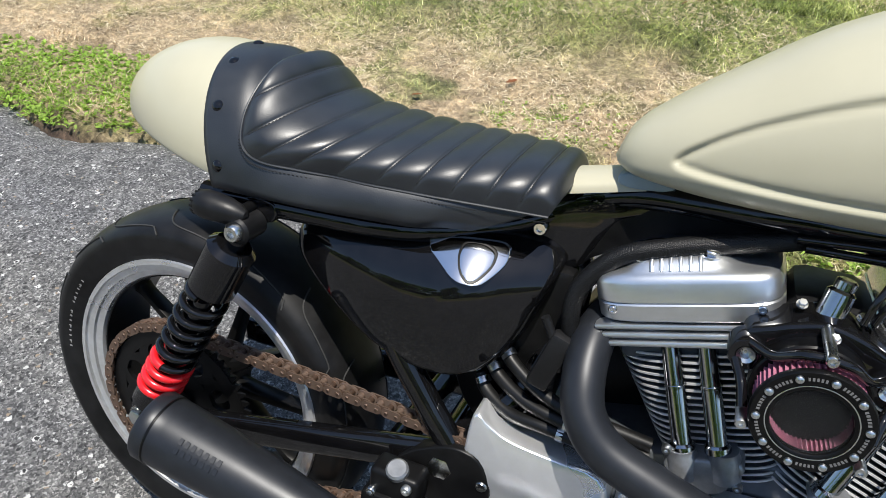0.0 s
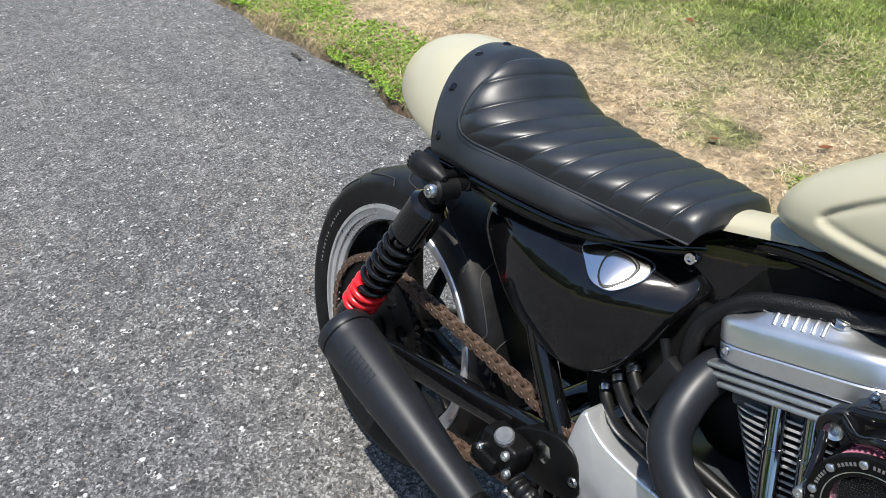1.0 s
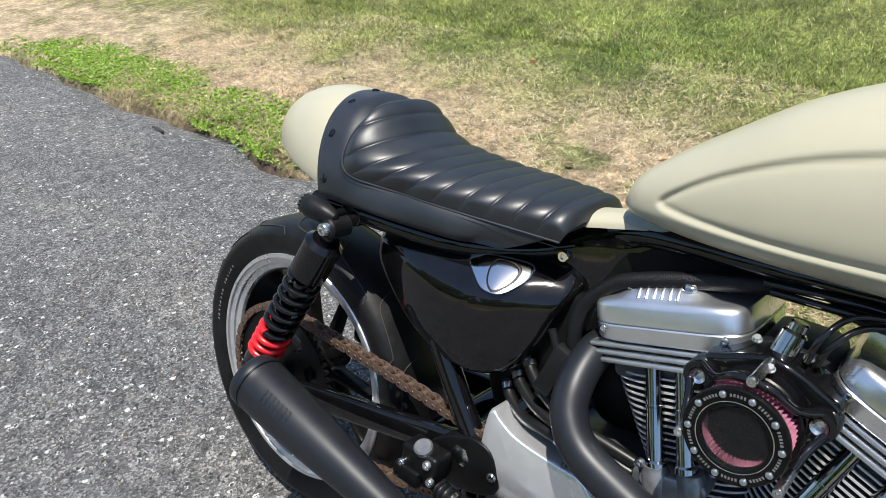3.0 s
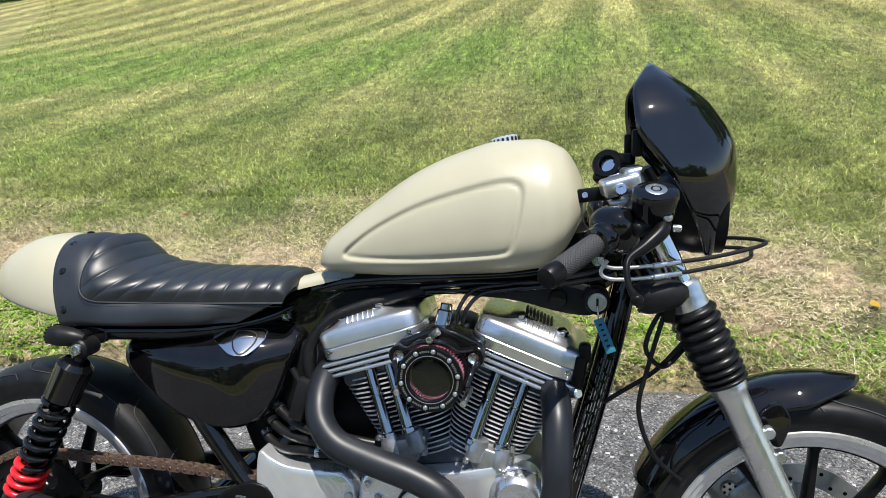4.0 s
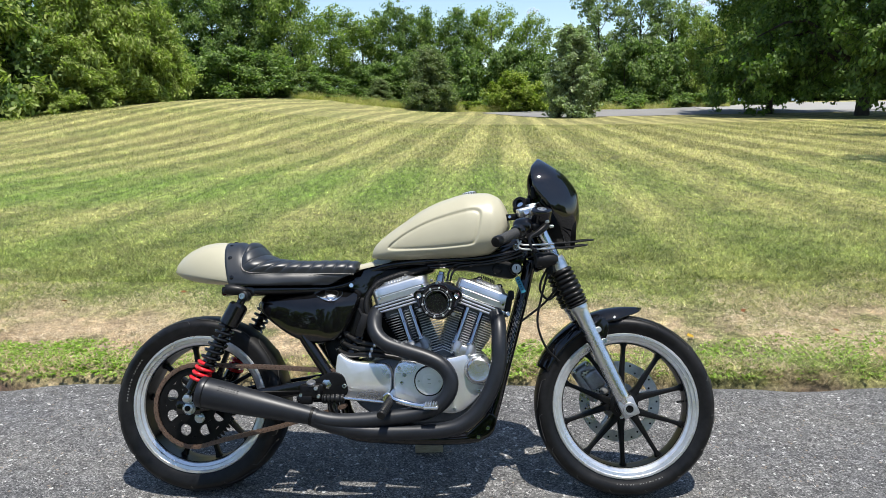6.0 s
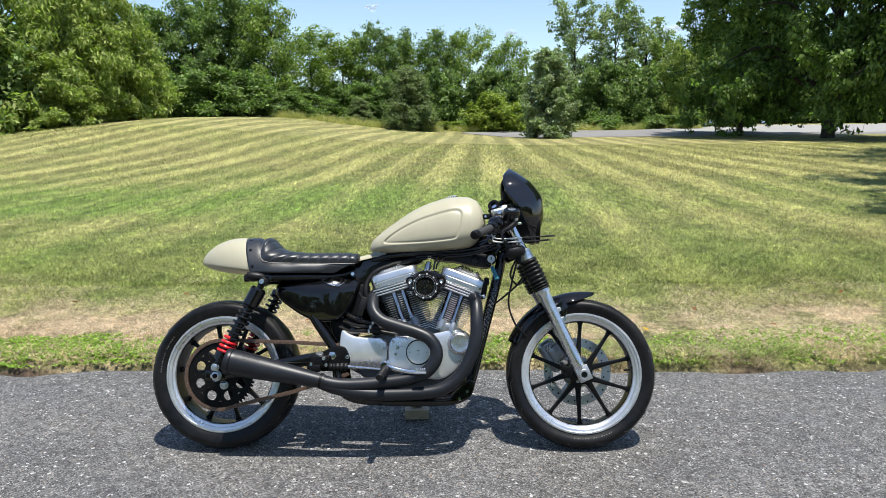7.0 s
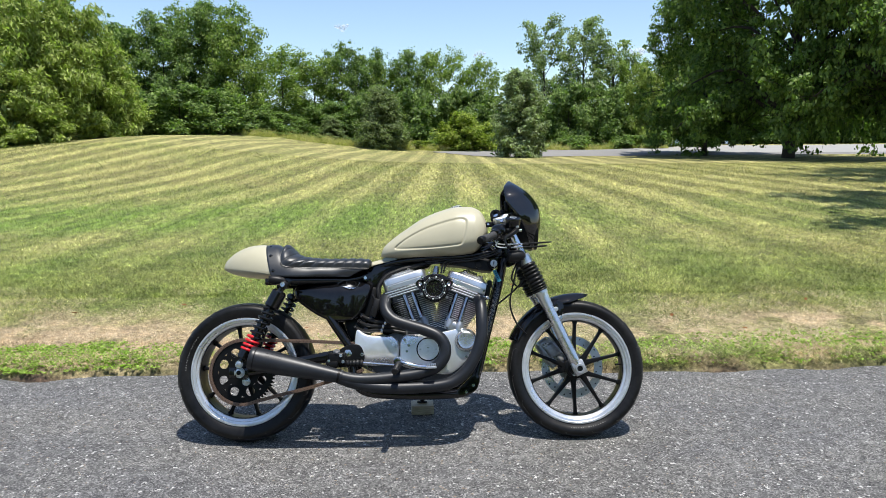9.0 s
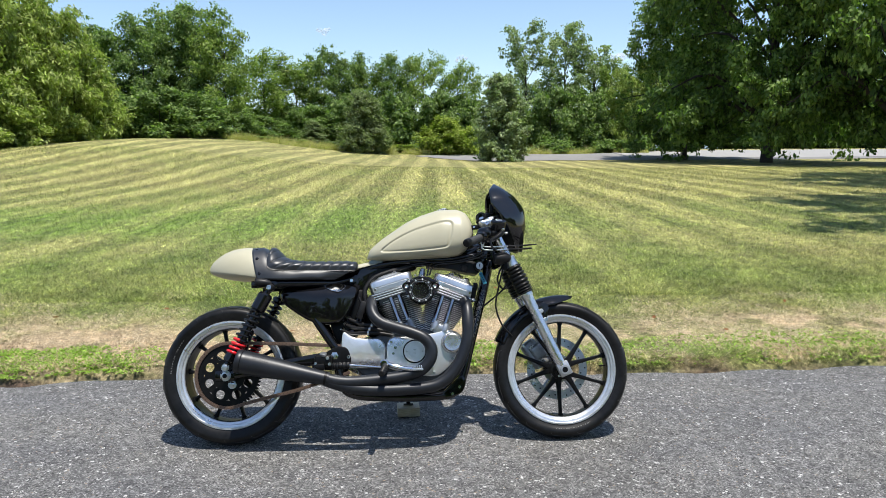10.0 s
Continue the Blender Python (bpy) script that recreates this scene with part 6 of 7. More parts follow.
    pieces("rocker_bolt", g, CHROME, box_ob)
    return top


rear_cyl = cylinder("rear_cylinder", (0.838, 0.485), (0.741, 0.705), 16.5, "black finned rear cylinder with bright fin edges", False)
front_cyl = cylinder("front_cylinder", (0.928, 0.485), (1.022, 0.690), -21.0, "black finned front cylinder with bright fin edges", True)

# pushrod tubes
for a, b, own in (((0.729, 0.670), (0.776, 0.538), rear_cyl), ((0.768, 0.680), (0.814, 0.551), rear_cyl), ((0.978, 0.672), (0.931, 0.536), front_cyl), ((1.028, 0.658), (0.983, 0.528), front_cyl)):
    A, Bv = Vector((a[0], -0.078, a[1])), Vector((b[0], -0.108, b[1]))
    g = Geo()
    rod(g, A, A.lerp(Bv, 0.45), 0.0118, 18)
    rod(g, A.lerp(Bv, 0.43), Bv, 0.0120, 18)
    rod(g, A.lerp(Bv, 0.42), A.lerp(Bv, 0.445), 0.0128, 18)
    rod(g, A.lerp(Bv, 0.93), A.lerp(Bv, 1.02), 0.0155, 18)
    part("pushrod_tube", g, DARKCHROME, own, "chrome pushrod tube")
for c, tilt, mat in (((0.802, 0.530), -16, CASTALU_DULL), ((0.962, 0.520), 16, CASTALU)):
    g = Geo()
    m = pose(c[0], -0.104, c[1], 0, tilt, 0)
    pillow(g, [(-0.048, -0.004), (-0.040, 0.012), (0.0, 0.008), (0.040, 0.012), (0.048, -0.004), (0.034, -0.016), (0.020, -0.040), (-0.020, -0.040), (-0.034, -0.016)], 0.03, -0.016, 0.006, 0.002)
    for e in (-0.024, 0.024):
        turned(g, [(0.0, -0.020), (0.0175, -0.020), (0.0185, 0.010), (0.0165, 0.014), (0.0165, 0.020), (0.0, 0.020)], Matrix.Translation((e, -0.004, 0.0)), 24)
    g.v = [tuple(m @ Vector(p)) for p in g.v]
    part("tappet_block", g, mat, engine, "cast tappet block")
g = Geo()
for c in ((0.758, 0.541), (0.844, 0.518), (0.920, 0.508), (1.004, 0.534)):
    bolt(g, (c[0], -0.119, c[1]), 0.006, 0.006)
pieces("tappet_bolt", g, STEEL, engine)

# gear side covers
g = Geo()
pillow(g, [(0.715, 0.476), (0.80, 0.475), (0.86, 0.480), (0.93, 0.490), (0.985, 0.505), (1.045, 0.495), (1.062, 0.450), (1.045, 0.40), (1.00, 0.335), (0.94, 0.290), (0.85, 0.300), (0.74, 0.325), (0.712, 0.34)], -0.08, -0.124, 0.012, 0.003, passes=2)
cam_cover = part("cam_cover", g, POLISHED, engine, "satin aluminium gear cover")
g = Geo()
m = Matrix.Translation((0.842, -0.126, 0.408)) @ Y_AXIS
turned(g, [(0.0540, -0.004), (0.0535, 0.003), (0.0520, 0.006), (0.0, 0.006)], m, 48)
part("timer_boss", g, SATIN, cam_cover, "black cast ring round the timer cover")
g = Geo()
turned(g, [(0.0480, 0.005), (0.0480, 0.016), (0.0465, 0.018), (0.026, 0.018), (0.025, 0.0165), (0.024, 0.018), (0.012, 0.018), (0.011, 0.019), (0.0, 0.019)], m, 56)
timer = part("timer_cover", g, POLISHED, cam_cover, "round machined timer cover")
g = Geo()
for dx in (-0.036, 0.036):
    bolt(g, (0.842 + dx, -0.144, 0.408), 0.0042, 0.003)
box(g, (0.842, -0.1455, 0.415), (0.010, 0.002, 0.003), 0)
box(g, (0.842, -0.1455, 0.401), (0.010, 0.002, 0.003), 0)
pieces("timer_screw", g, STEEL, timer)
g = Geo()
m = Matrix.Translation((1.014, -0.117, 0.446)) @ Y_AXIS
turned(g, [(0.052, -0.02), (0.051, 0.010), (0.042, 0.026), (0.036, 0.030), (0.034, 0.0295), (0.0, 0.031)], m, 48)
part("generator_cover", g, ALU, cam_cover, "conical aluminium end cover")
g = Geo()
for p in ((0.735, 0.452), (0.982, 0.492), (0.930, 0.310), (1.015, 0.372), (0.99, 0.49), (0.745, 0.40)):
    bolt(g, (p[0], -0.124, p[1]), 0.0062, 0.004)
pieces("cover_bolt", g, STEEL, cam_cover)
g = Geo()
SC = [(0.512, 0.494), (0.522, 0.502), (0.536, 0.490), (0.565, 0.474), (0.62, 0.468), (0.708, 0.467), (0.708, 0.334), (0.55, 0.335), (0.525, 0.345), (0.511, 0.38), (0.506, 0.42)]
pillow(g, SC, -0.07, -0.122, 0.009, 0.003, lambda x, z: 0.016 * smoothstep(0.385, 0.335, z), passes=2)
spr_cover = part("sprocket_cover", g, POLISHED, engine, "satin aluminium sprocket cover")
g = Geo()
for p in ((0.541, 0.388), (0.696, 0.423)):
    bolt(g, (p[0], -0.121, p[1]), 0.0085, 0.006)
bolt(g, (0.754, -0.124, 0.427), 0.0075, 0.005)
pieces("cover_bolt", g, STEEL, spr_cover)
g = Geo()
bolt(g, (0.524, -0.121, 0.392), 0.004, 0.002)
part("cover_hole", g, SATIN, spr_cover)

# black casting between the gearbox and the rear cylinder
g = Geo()
pillow(g, [(0.600, 0.470), (0.600, 0.600), (0.640, 0.655), (0.720, 0.660), (0.775, 0.610), (0.790, 0.470)], 0.090, 0.020, 0.016, 0.004, passes=2)
part("rear_engine_mount", g, SATIN, engine, "black cast rear engine mount")

# air cleaner
AC = Vector((0.873, -0.145, 0.681))
g = Geo()
pillow(g, [(0.800, 0.700), (0.800, 0.728), (0.822, 0.736), (0.840, 0.745), (0.876, 0.757), (0.915, 0.746), (0.932, 0.737), (0.954, 0.729), (0.955, 0.702), (0.936, 0.692), (0.925, 0.640), (0.876, 0.615), (0.828, 0.640), (0.816, 0.690)], -0.090, -0.146, 0.008, 0.002, passes=2)
breather = part("air_cleaner_back_plate", g, BLACK, bike, "black air cleaner mounting plate")
g = Geo()
turned(g, [(0.0, 0.0), (0.057, 0.0), (0.058, 0.002), (0.058, 0.024), (0.056, 0.026), (0.0, 0.026)], Matrix.Translation((AC.x, -0.140, AC.z)) @ Y_AXIS, 48)
part("filter_seat", g, SATIN, breather)
g = Geo()
rows = []
NP = 54
for yy in (-0.164, -0.204):
    row = []
    for k in range(NP * 2):
        r = 0.0560 if k % 2 else 0.0500
        a = math.pi * k / NP
        row.append((AC.x + r * math.cos(a), yy, AC.z + r * math.sin(a)))
    rows.append(row)
grid(g, rows, close=True)
part("filter_pleats", g, PINK, breather, "pink pleated filter gauze", 20)
g = Geo()
rows = []
for yy in (-0.165, -0.203):
    row = []
    for k in range(NP * 2):
        r = 0.0440 if k % 2 else 0.0390
        a = math.pi * k / NP
        row.append((AC.x + r * math.cos(a), yy, AC.z + r * math.sin(a)))
    rows.append(row)
grid(g, rows, close=True)
part("filter_lining", g, PINK, breather, "", 20)
g = Geo()
m = Matrix.Translation((AC.x, -0.204, AC.z)) @ Y_AXIS
turned(g, [(0.039, 0.0), (0.0595, 0.0), (0.0605, 0.002), (0.0605, 0.007), (0.059, 0.0095), (0.041, 0.0095), (0.039, 0.008)], m, 72, closed=True)
face = part("face_ring", g, SATIN, breather, "black machined face ring")
g = Geo()
turned(g, [(0.0432, 0.0096), (0.0438, 0.0098), (0.0444, 0.0096)], m, 72)
part("ring_line", g, STEEL, face)
g = Geo()
turned(g, [(0.0, 0.002), (0.0388, 0.002), (0.0388, 0.005), (0.0, 0.005)], m, 48)
part("face_window", g, GLASS, face, "dark clear round window").visible_shadow = False
g = Geo()
turned(g, [(0.0, -0.020), (0.0415, -0.020)], m, 40)
part("filter_floor", g, SATIN, face)
fb = Geo()
turned(fb, [(0.0, 0.0035), (0.0022, 0.0035), (0.0042, 0.002), (0.0046, 0.0), (0.0046, -0.002)], Y_AXIS, 14)
fb = fb.mesh("face_bolt", STEEL)
for i in range(10):
    a = 2 * math.pi * (i + 0.25) / 10
    o = part("face_bolt", fb, STEEL, face)
    o.matrix_basis = Matrix.Translation((AC.x + 0.0525 * math.cos(a), -0.2135, AC.z + 0.0525 * math.sin(a)))
g = Geo()
for i in range(10):
    for k in range(5):
        a = 2 * math.pi * (i + 0.25) / 10 + 0.16 + 0.075 * k
        mm = Matrix.Translation((AC.x, -0.2137, AC.z)) @ Matrix.Rotation(-a, 4, "Y")
        box(g, (0.0518, 0, 0), (0.0036, 0.0006, 0.0022), 0, mm)
pieces("ring_marks", g, FAINT, face, "engraved pale bars round the ring")
for sx in (-1, 1):
    c = Vector((AC.x + 0.067 * sx, -0.126, 0.7055))
    g = Geo()
    turned(g, [(0.0, 0.0), (0.0185, 0.0), (0.0185, 0.030), (0.0170, 0.033), (0.0105, 0.033), (0.0095, 0.024), (0.0, 0.024)], Matrix.Translation(c) @ Y_AXIS, 28)
    part("mount_boss", g, BLACK, breather)
    g = Geo()
    turned(g, [(0.0, 0.0245), (0.0048, 0.0245), (0.0055, 0.031), (0.0095, 0.0335), (0.0095, 0.025)], Matrix.Translation(c) @ Y_AXIS, 20)
    pieces("mount_bolt", g, STEEL, breather)
    g = Geo()
    tube(g, [(c.x, c.y - 0.026, c.z + 0.014), (AC.x + 0.044 * sx, -0.176, 0.722), (AC.x + 0.022 * sx, -0.190, 0.738), (AC.x, -0.192, 0.742)], 0.0055, 10, 6)
    tube(g, [(c.x + 0.010 * sx, c.y - 0.026, c.z - 0.006), (AC.x + 0.066 * sx, -0.176, 0.684), (AC.x + 0.060 * sx, -0.192, 0.664)], 0.0055, 10, 6)
    part("mount_arm", g, BLACK, breather)
# the filter drum is a little smaller than its plate
for o in breather.children:
    if o.name.split(".")[0] in ("filter_pleats", "filter_lining", "face_ring"):
        o.matrix_basis = Matrix.Translation(AC) @ Matrix.Diagonal((0.94, 1, 0.94, 1)) @ Matrix.Translation(-AC)
g = Geo()
for p in ((AC.x, 0.748), (AC.x - 0.058, 0.655), (AC.x + 0.056, 0.640)):
    bolt(g, (p[0], -0.205, p[1]), 0.0062, 0.005)
    rod(g, (p[0], -0.130, p[1]), (p[0], -0.205, p[1]), 0.006, 12)
pieces("arm_bolt", g, STEEL, breather)
# fuel valve above
g = Geo()
rod(g, (0.876, -0.11, 0.745), (0.882, -0.102, 0.778), 0.0150, 20)
rod(g, (0.882, -0.102, 0.777), (0.884, -0.100, 0.790), 0.0110, 16)
breather.location.y = 0.012
part("inlet_valve", g, DARKCHROME, breather, "small dark metal valve body")
g = Geo()
for p in ((0.848, -0.115, 0.757), (0.905, -0.115, 0.757), (0.878, -0.16, 0.748)):
    bolt(g, p, 0.0048, 0.006, (0, -0.5, 0.86), True)
pieces("valve_bolt", g, STEEL, breather)
g = Geo()
box(g, (0.885, -0.02, 0.70), (0.09, 0.12, 0.11), 0.02)
part("carburettor", g, PLASTIC, bike, "black carburettor body")

# -- exhaust
R0 = 0.0265
g = Geo()
tube(g, [(0.655, -0.04, 0.655), (0.645, -0.080, 0.640), (0.646, -0.120, 0.608), (0.658, -0.146, 0.572), (0.692, -0.160, 0.540), (0.755, -0.166, 0.517), (0.835, -0.170, 0.492), (0.888, -0.176, 0.466), (0.917, -0.180, 0.424), (0.912, -0.183, 0.372), (0.868, -0.186, 0.325), (0.80, -0.190, 0.302), (0.70, -0.196, 0.289),
         (0.60, -0.204, 0.281), (0.52, -0.210, 0.282), (0.44, -0.217, 0.298)], R0, 24, 8)
pipe = part("rear_exhaust_pipe", g, EXHAUST, bike, "dark grey coated exhaust pipe")
g = Geo()
tube(g, [(1.070, -0.05, 0.645), (1.078, -0.095, 0.632), (1.084, -0.138, 0.600), (1.085, -0.166, 0.54), (1.082, -0.176, 0.47), (1.062, -0.180, 0.400), (1.024, -0.182, 0.328), (0.968, -0.184, 0.275), (0.89, -0.188, 0.249), (0.72, -0.193, 0.241), (0.60, -0.200, 0.248), (0.51, -0.207, 0.268), (0.45, -0.214, 0.290)], R0, 24, 8)
part("front_exhaust_pipe", g, EXHAUST, bike, "dark grey coated exhaust pipe")
MB, ME = Vector((0.455, -0.2165, 0.296)), Vector((0.062, -0.2225, 0.380))
g = Geo()
m, L = frame_to(MB, ME)
turned(g, [(0.0285, -0.01), (0.0300, 0.0), (0.0295, 0.012), (0.036, 0.10), (0.0440, 0.20), (0.0500, 0.30), (0.0520, 0.36), (0.0522, L - 0.022), (0.0530, L - 0.020), (0.0530, L - 0.004), (0.0505, L), (0.040, L), (0.036, L - 0.006), (0.036, L - 0.20), (0.0, L - 0.20)], m, 48)
muffler = part("muffler", g, EXHAUST, bike, "dark grey tapered megaphone muffler")
g = Geo()
turned(g, [(0.0305, 0.000), (0.0318, 0.001), (0.0318, 0.010), (0.0305, 0.011)], m, 40)
turned(g, [(0.0529, L - 0.026), (0.0536, L - 0.025), (0.0536, L - 0.023), (0.0529, L - 0.022)], m, 48)
pieces("muffler_band", g, SATIN, muffler)
g = Geo()
right = (m.inverted().to_3x3() @ Vector((0.1, -0.75, 0.66))).normalized()
a0 = math.atan2(right.y, right.x)
for row in range(2):
    for k in range(7):
        a = a0 + (row - 0.5) * 0.26
        mm = m @ Matrix.Rotation(a, 4, "Z") @ Matrix.Translation((0.0520 - 0.0006 * k, 0, L - 0.075 - 0.0105 * k))
        box(g, (0, 0, 0), (0.0006, 0.0095, 0.0060), 0.0002, mm, 1)
pieces("stamped_marks", g, EXHAUST, muffler, "stamped unreadable maker's marks")

# -- foot controls
g = Geo()
rod(g, (0.712, -0.205, 0.345), (0.700, -0.325, 0.318), 0.0145, 20)
peg = part("foot_peg", g, RUBBER, bike, "black rubber foot peg")
g = Geo()
for k in range(6):
    q = Vector((0.712, -0.205, 0.345)).lerp(Vector((0.700, -0.325, 0.318)), 0.25 + 0.12 * k)
    m, _ = frame_to(q, (0.700, -0.325, 0.318) if k < 6 else q)
    turned(g, [(0.0145, -0.002), (0.0162, 0), (0.0145, 0.002)], m, 20)
part("peg_rib", g, RUBBER, peg)
g = Geo()
tube(g, [(0.705, -0.150, 0.368), (0.712, -0.185, 0.362), (0.735, -0.200, 0.350), (0.79, -0.205, 0.336), (0.850, -0.212, 0.330)], 0.0105, 16, 6)
rod(g, (0.706, -0.12, 0.362), (0.706, -0.205, 0.356), 0.019, 20)
lever = part("brake_pedal", g, CHROME, bike, "polished chrome brake pedal")
g = Geo()
for k in range(5):
    box(g, (0.838 + 0.0085 * k, -0.225, 0.341), (0.0055, 0.045, 0.014), 0.002)
box(g, (0.855, -0.225, 0.331), (0.048, 0.045, 0.010), 0.003)
pieces("pedal_pad", g, ALU, lever, "ribbed aluminium pedal pad")
g = Geo()
rod(g, (0.55, -0.172, 0.352), (0.70, -0.185, 0.340), 0.0050, 12)
part("brake_rod", g, CHROME, lever)
g = Geo()
tube(g, [(0.475, -0.165, 0.348), (0.49, -0.168, 0.349), (0.515, -0.170, 0.350), (0.55, -0.172, 0.350)], None if False else 0.016, 18, 14, wave=lambda i, n, r: 0.0125 + 0.004 * abs(math.sin(math.pi * 6 * i / n)))
part("rod_boot", g, BOOT, lever)
g = Geo()
box(g, (0.430, -0.150, 0.372), (0.075, 0.045, 0.052), 0.009, None, 3)
box(g, (0.412, -0.165, 0.345), (0.055, 0.030, 0.030), 0.006)
rmc = part("rear_master_cylinder", g, SATIN, bike, "black rear brake master cylinder")
g = Geo()
rod(g, (0.432, -0.160, 0.395), (0.432, -0.166, 0.408), 0.016, 20)
part("reservoir_cap", g, CASTALU_DULL, rmc)
g = Geo()
for p in ((0.400, -0.174, 0.362), (0.462, -0.174, 0.358), (0.452, -0.174, 0.385), (0.395, -0.174, 0.34)):
    bolt(g, p, 0.0075, 0.006)
pieces("bolt", g, STEEL, rmc)
g = Geo()
pillow(g, [(0.38, 0.33), (0.50, 0.33), (0.56, 0.36), (0.54, 0.43), (0.49, 0.44), (0.42, 0.40)], -0.10, -0.125, 0.006, 0.001)
part("control_bracket", g, SATIN, bike, "black rear-set bracket")

# oil lines between cover and engine
HOSES = [[(0.530, -0.052, 0.570), (0.545, -0.062, 0.557), (0.586, -0.080, 0.540), (0.628, -0.091, 0.531), (0.673, -0.095, 0.527), (0.74, -0.088, 0.515)],
         [(0.515, -0.054, 0.545), (0.530, -0.064, 0.531), (0.572, -0.083, 0.518), (0.616, -0.093, 0.514), (0.666, -0.097, 0.510), (0.74, -0.090, 0.498)],
         [(0.500, -0.054, 0.520), (0.516, -0.066, 0.503), (0.556, -0.085, 0.492), (0.604, -0.095, 0.496), (0.669, -0.100, 0.494), (0.74, -0.092, 0.482)]]
for h in HOSES:
    g = Geo()
    tube(g, h, 0.0095, 12, 6)
    hose = part("oil_hose", g, BOOT, bike, "black rubber oil hose")
    g = Geo()
    for f in (0, 3):
        q, nxt = Vector(h[f]), Vector(h[f + 1])
        m, _ = frame_to(q.lerp(nxt, 0.4), nxt)
        turned(g, [(0.0097, -0.005), (0.0108, -0.0045), (0.0108, 0.0045), (0.0097, 0.005)], m, 20)
    pieces("hose_clamp", g, STEEL, hose)

# wiring sleeve
g = Geo()
tube(g, [(0.622, -0.085, 0.615), (0.612, -0.085, 0.665), (0.618, -0.080, 0.705), (0.652, -0.074, 0.748), (0.705, -0.070, 0.772), (0.765, -0.064, 0.790), (0.83, -0.052, 0.806), (0.90, -0.03, 0.825)], 0.0115, 14, 8)
part("wiring_sleeve", g, BRAID, bike, "black braided wiring sleeve")
g = Geo()
box(g, (0, 0, 0), (0.030, 0.022, 0.085), 0.006, pose(0.600, -0.098, 0.600, 0, 18, 0))
part("wiring_connector", g, PLASTIC, bike, "black wiring connector")
g = Geo()
tube(g, [(0.585, -0.10, 0.66), (0.605, -0.10, 0.62), (0.612, -0.10, 0.59)], 0.006, 10)
part("connector_lead", g, PLASTIC, bike)

g = Geo()
pillow(g, [(0.60, 0.70), (0.63, 0.745), (0.72, 0.775), (0.85, 0.785), (0.86, 0.825), (0.66, 0.82), (0.58, 0.78)], 0.03, -0.03, 0.006, 0.002)
part("electrics_tray", g, SATIN, bike, "black electrics tray below the tank")
# coil and electrics under the tank
g = Geo()
pillow(g, [(0.90, 0.815), (1.12, 0.835), (1.16, 0.80), (1.15, 0.765), (1.09, 0.770), (1.00, 0.795), (0.90, 0.80)], 0.04, -0.062, 0.006, 0.001)
coil = part("coil_cover", g, PLASTIC, bike, "black plastic coil cover")
g = Geo()
rod(g, (1.082, -0.060, 0.798), (1.082, -0.070, 0.798), 0.017, 20)
part("coil_boss", g, SATIN, coil)
g = Geo()
for k in range(5):
    box(g, (0.945 + 0.010 * k, -0.062, 0.811 - 0.0005 * k), (0.004, 0.004, 0.014), 0.001)
pieces("coil_rib", g, SATIN, coil)
g = Geo()
for k in range(8):
    box(g, (0.708 + 0.0066 * k, -0.050, 0.766 + 0.001 * k), (0.0045, 0.03, 0.010), 0.001)
for k in range(8):
    box(g, (1.027 + 0.0062 * k, -0.052, 0.774 - 0.0030 * k), (0.0044, 0.03, 0.012), 0.001)
pieces("head_bracket_teeth", g, SATIN, bike, "ribbed black head brackets")
for pts, r in (([(0.83, -0.062, 0.812), (0.92, -0.066, 0.822), (1.03, -0.066, 0.826), (1.12, -0.080, 0.842), (1.17, -0.10, 0.862)], 0.0055), ([(0.84, -0.066, 0.805), (0.95, -0.070, 0.812), (1.04, -0.070, 0.818), (1.13, -0.088, 0.835), (1.18, -0.11, 0.85)], 0.0050),
               ([(0.905, -0.115, 0.757), (0.912, -0.112, 0.79), (0.935, -0.085, 0.815), (1.00, -0.072, 0.824)], 0.0038), ([(0.915, -0.110, 0.757), (0.924, -0.108, 0.785), (0.95, -0.085, 0.808), (1.02, -0.072, 0.818)], 0.0038)):
    g = Geo()
    tube(g, pts, r, 10, 8)
    part("control_cable", g, BLACK, bike, "thin black control cable")

# ignition switch and tag
g = Geo()
rod(g, (1.150, -0.050, 0.800), (1.150, -0.104, 0.800), 0.0225, 24)
ign = part("ignition_switch", g, SATIN, bike, "black ignition switch with steel face")
g = Geo()
turned(g, [(0.0, 0.004), (0.010, 0.004), (0.011, 0.002), (0.0155, 0.002), (0.0165, 0.0)], Matrix.Translation((1.150, -0.104, 0.800)) @ Y_AXIS, 28)
part("switch_face", g, DISC, ign)
g = Geo()
box(g, (1.150, -0.109, 0.800), (0.004, 0.006, 0.016), 0.001)
part("key_slot", g, PLASTIC, ign)
g = Geo()
tube(g, [(1.150, -0.112, 0.795), (1.151, -0.116, 0.784), (1.152, -0.110, 0.772)], 0.0015, 8)
part("key_ring", g, STEEL, ign)
g = Geo()
box(g, (0, 0, 0), (0.017, 0.0035, 0.062), 0.0015, pose(1.163, -0.104, 0.742, -12, -22, 0))
tag = part("key_tag", g, TEAL, ign, "teal woven key tag")
g = Geo()
for k in range(5):
    box(g, (0, -0.002, 0.020 - 0.0095 * k), (0.006, 0.001, 0.003), 0, pose(1.163, -0.104, 0.742, -12, -22, 0))
pieces("tag_print", g, SATIN, tag)
g = Geo()
box(g, (1.130, -0.080, 0.705), (0.022, 0.03, 0.036), 0.008)
rod(g, (1.115, -0.085, 0.64), (1.125, -0.090, 0.70), 0.012, 14)
part("horn_bracket", g, SATIN, bike, "small black bracket at the down tube")
g = Geo()
rod(g, (1.108, -0.10, 0.636), (1.120, -0.115, 0.640), 0.009, 14)
pieces("engine_mount_bolt", g, STEEL, bike)

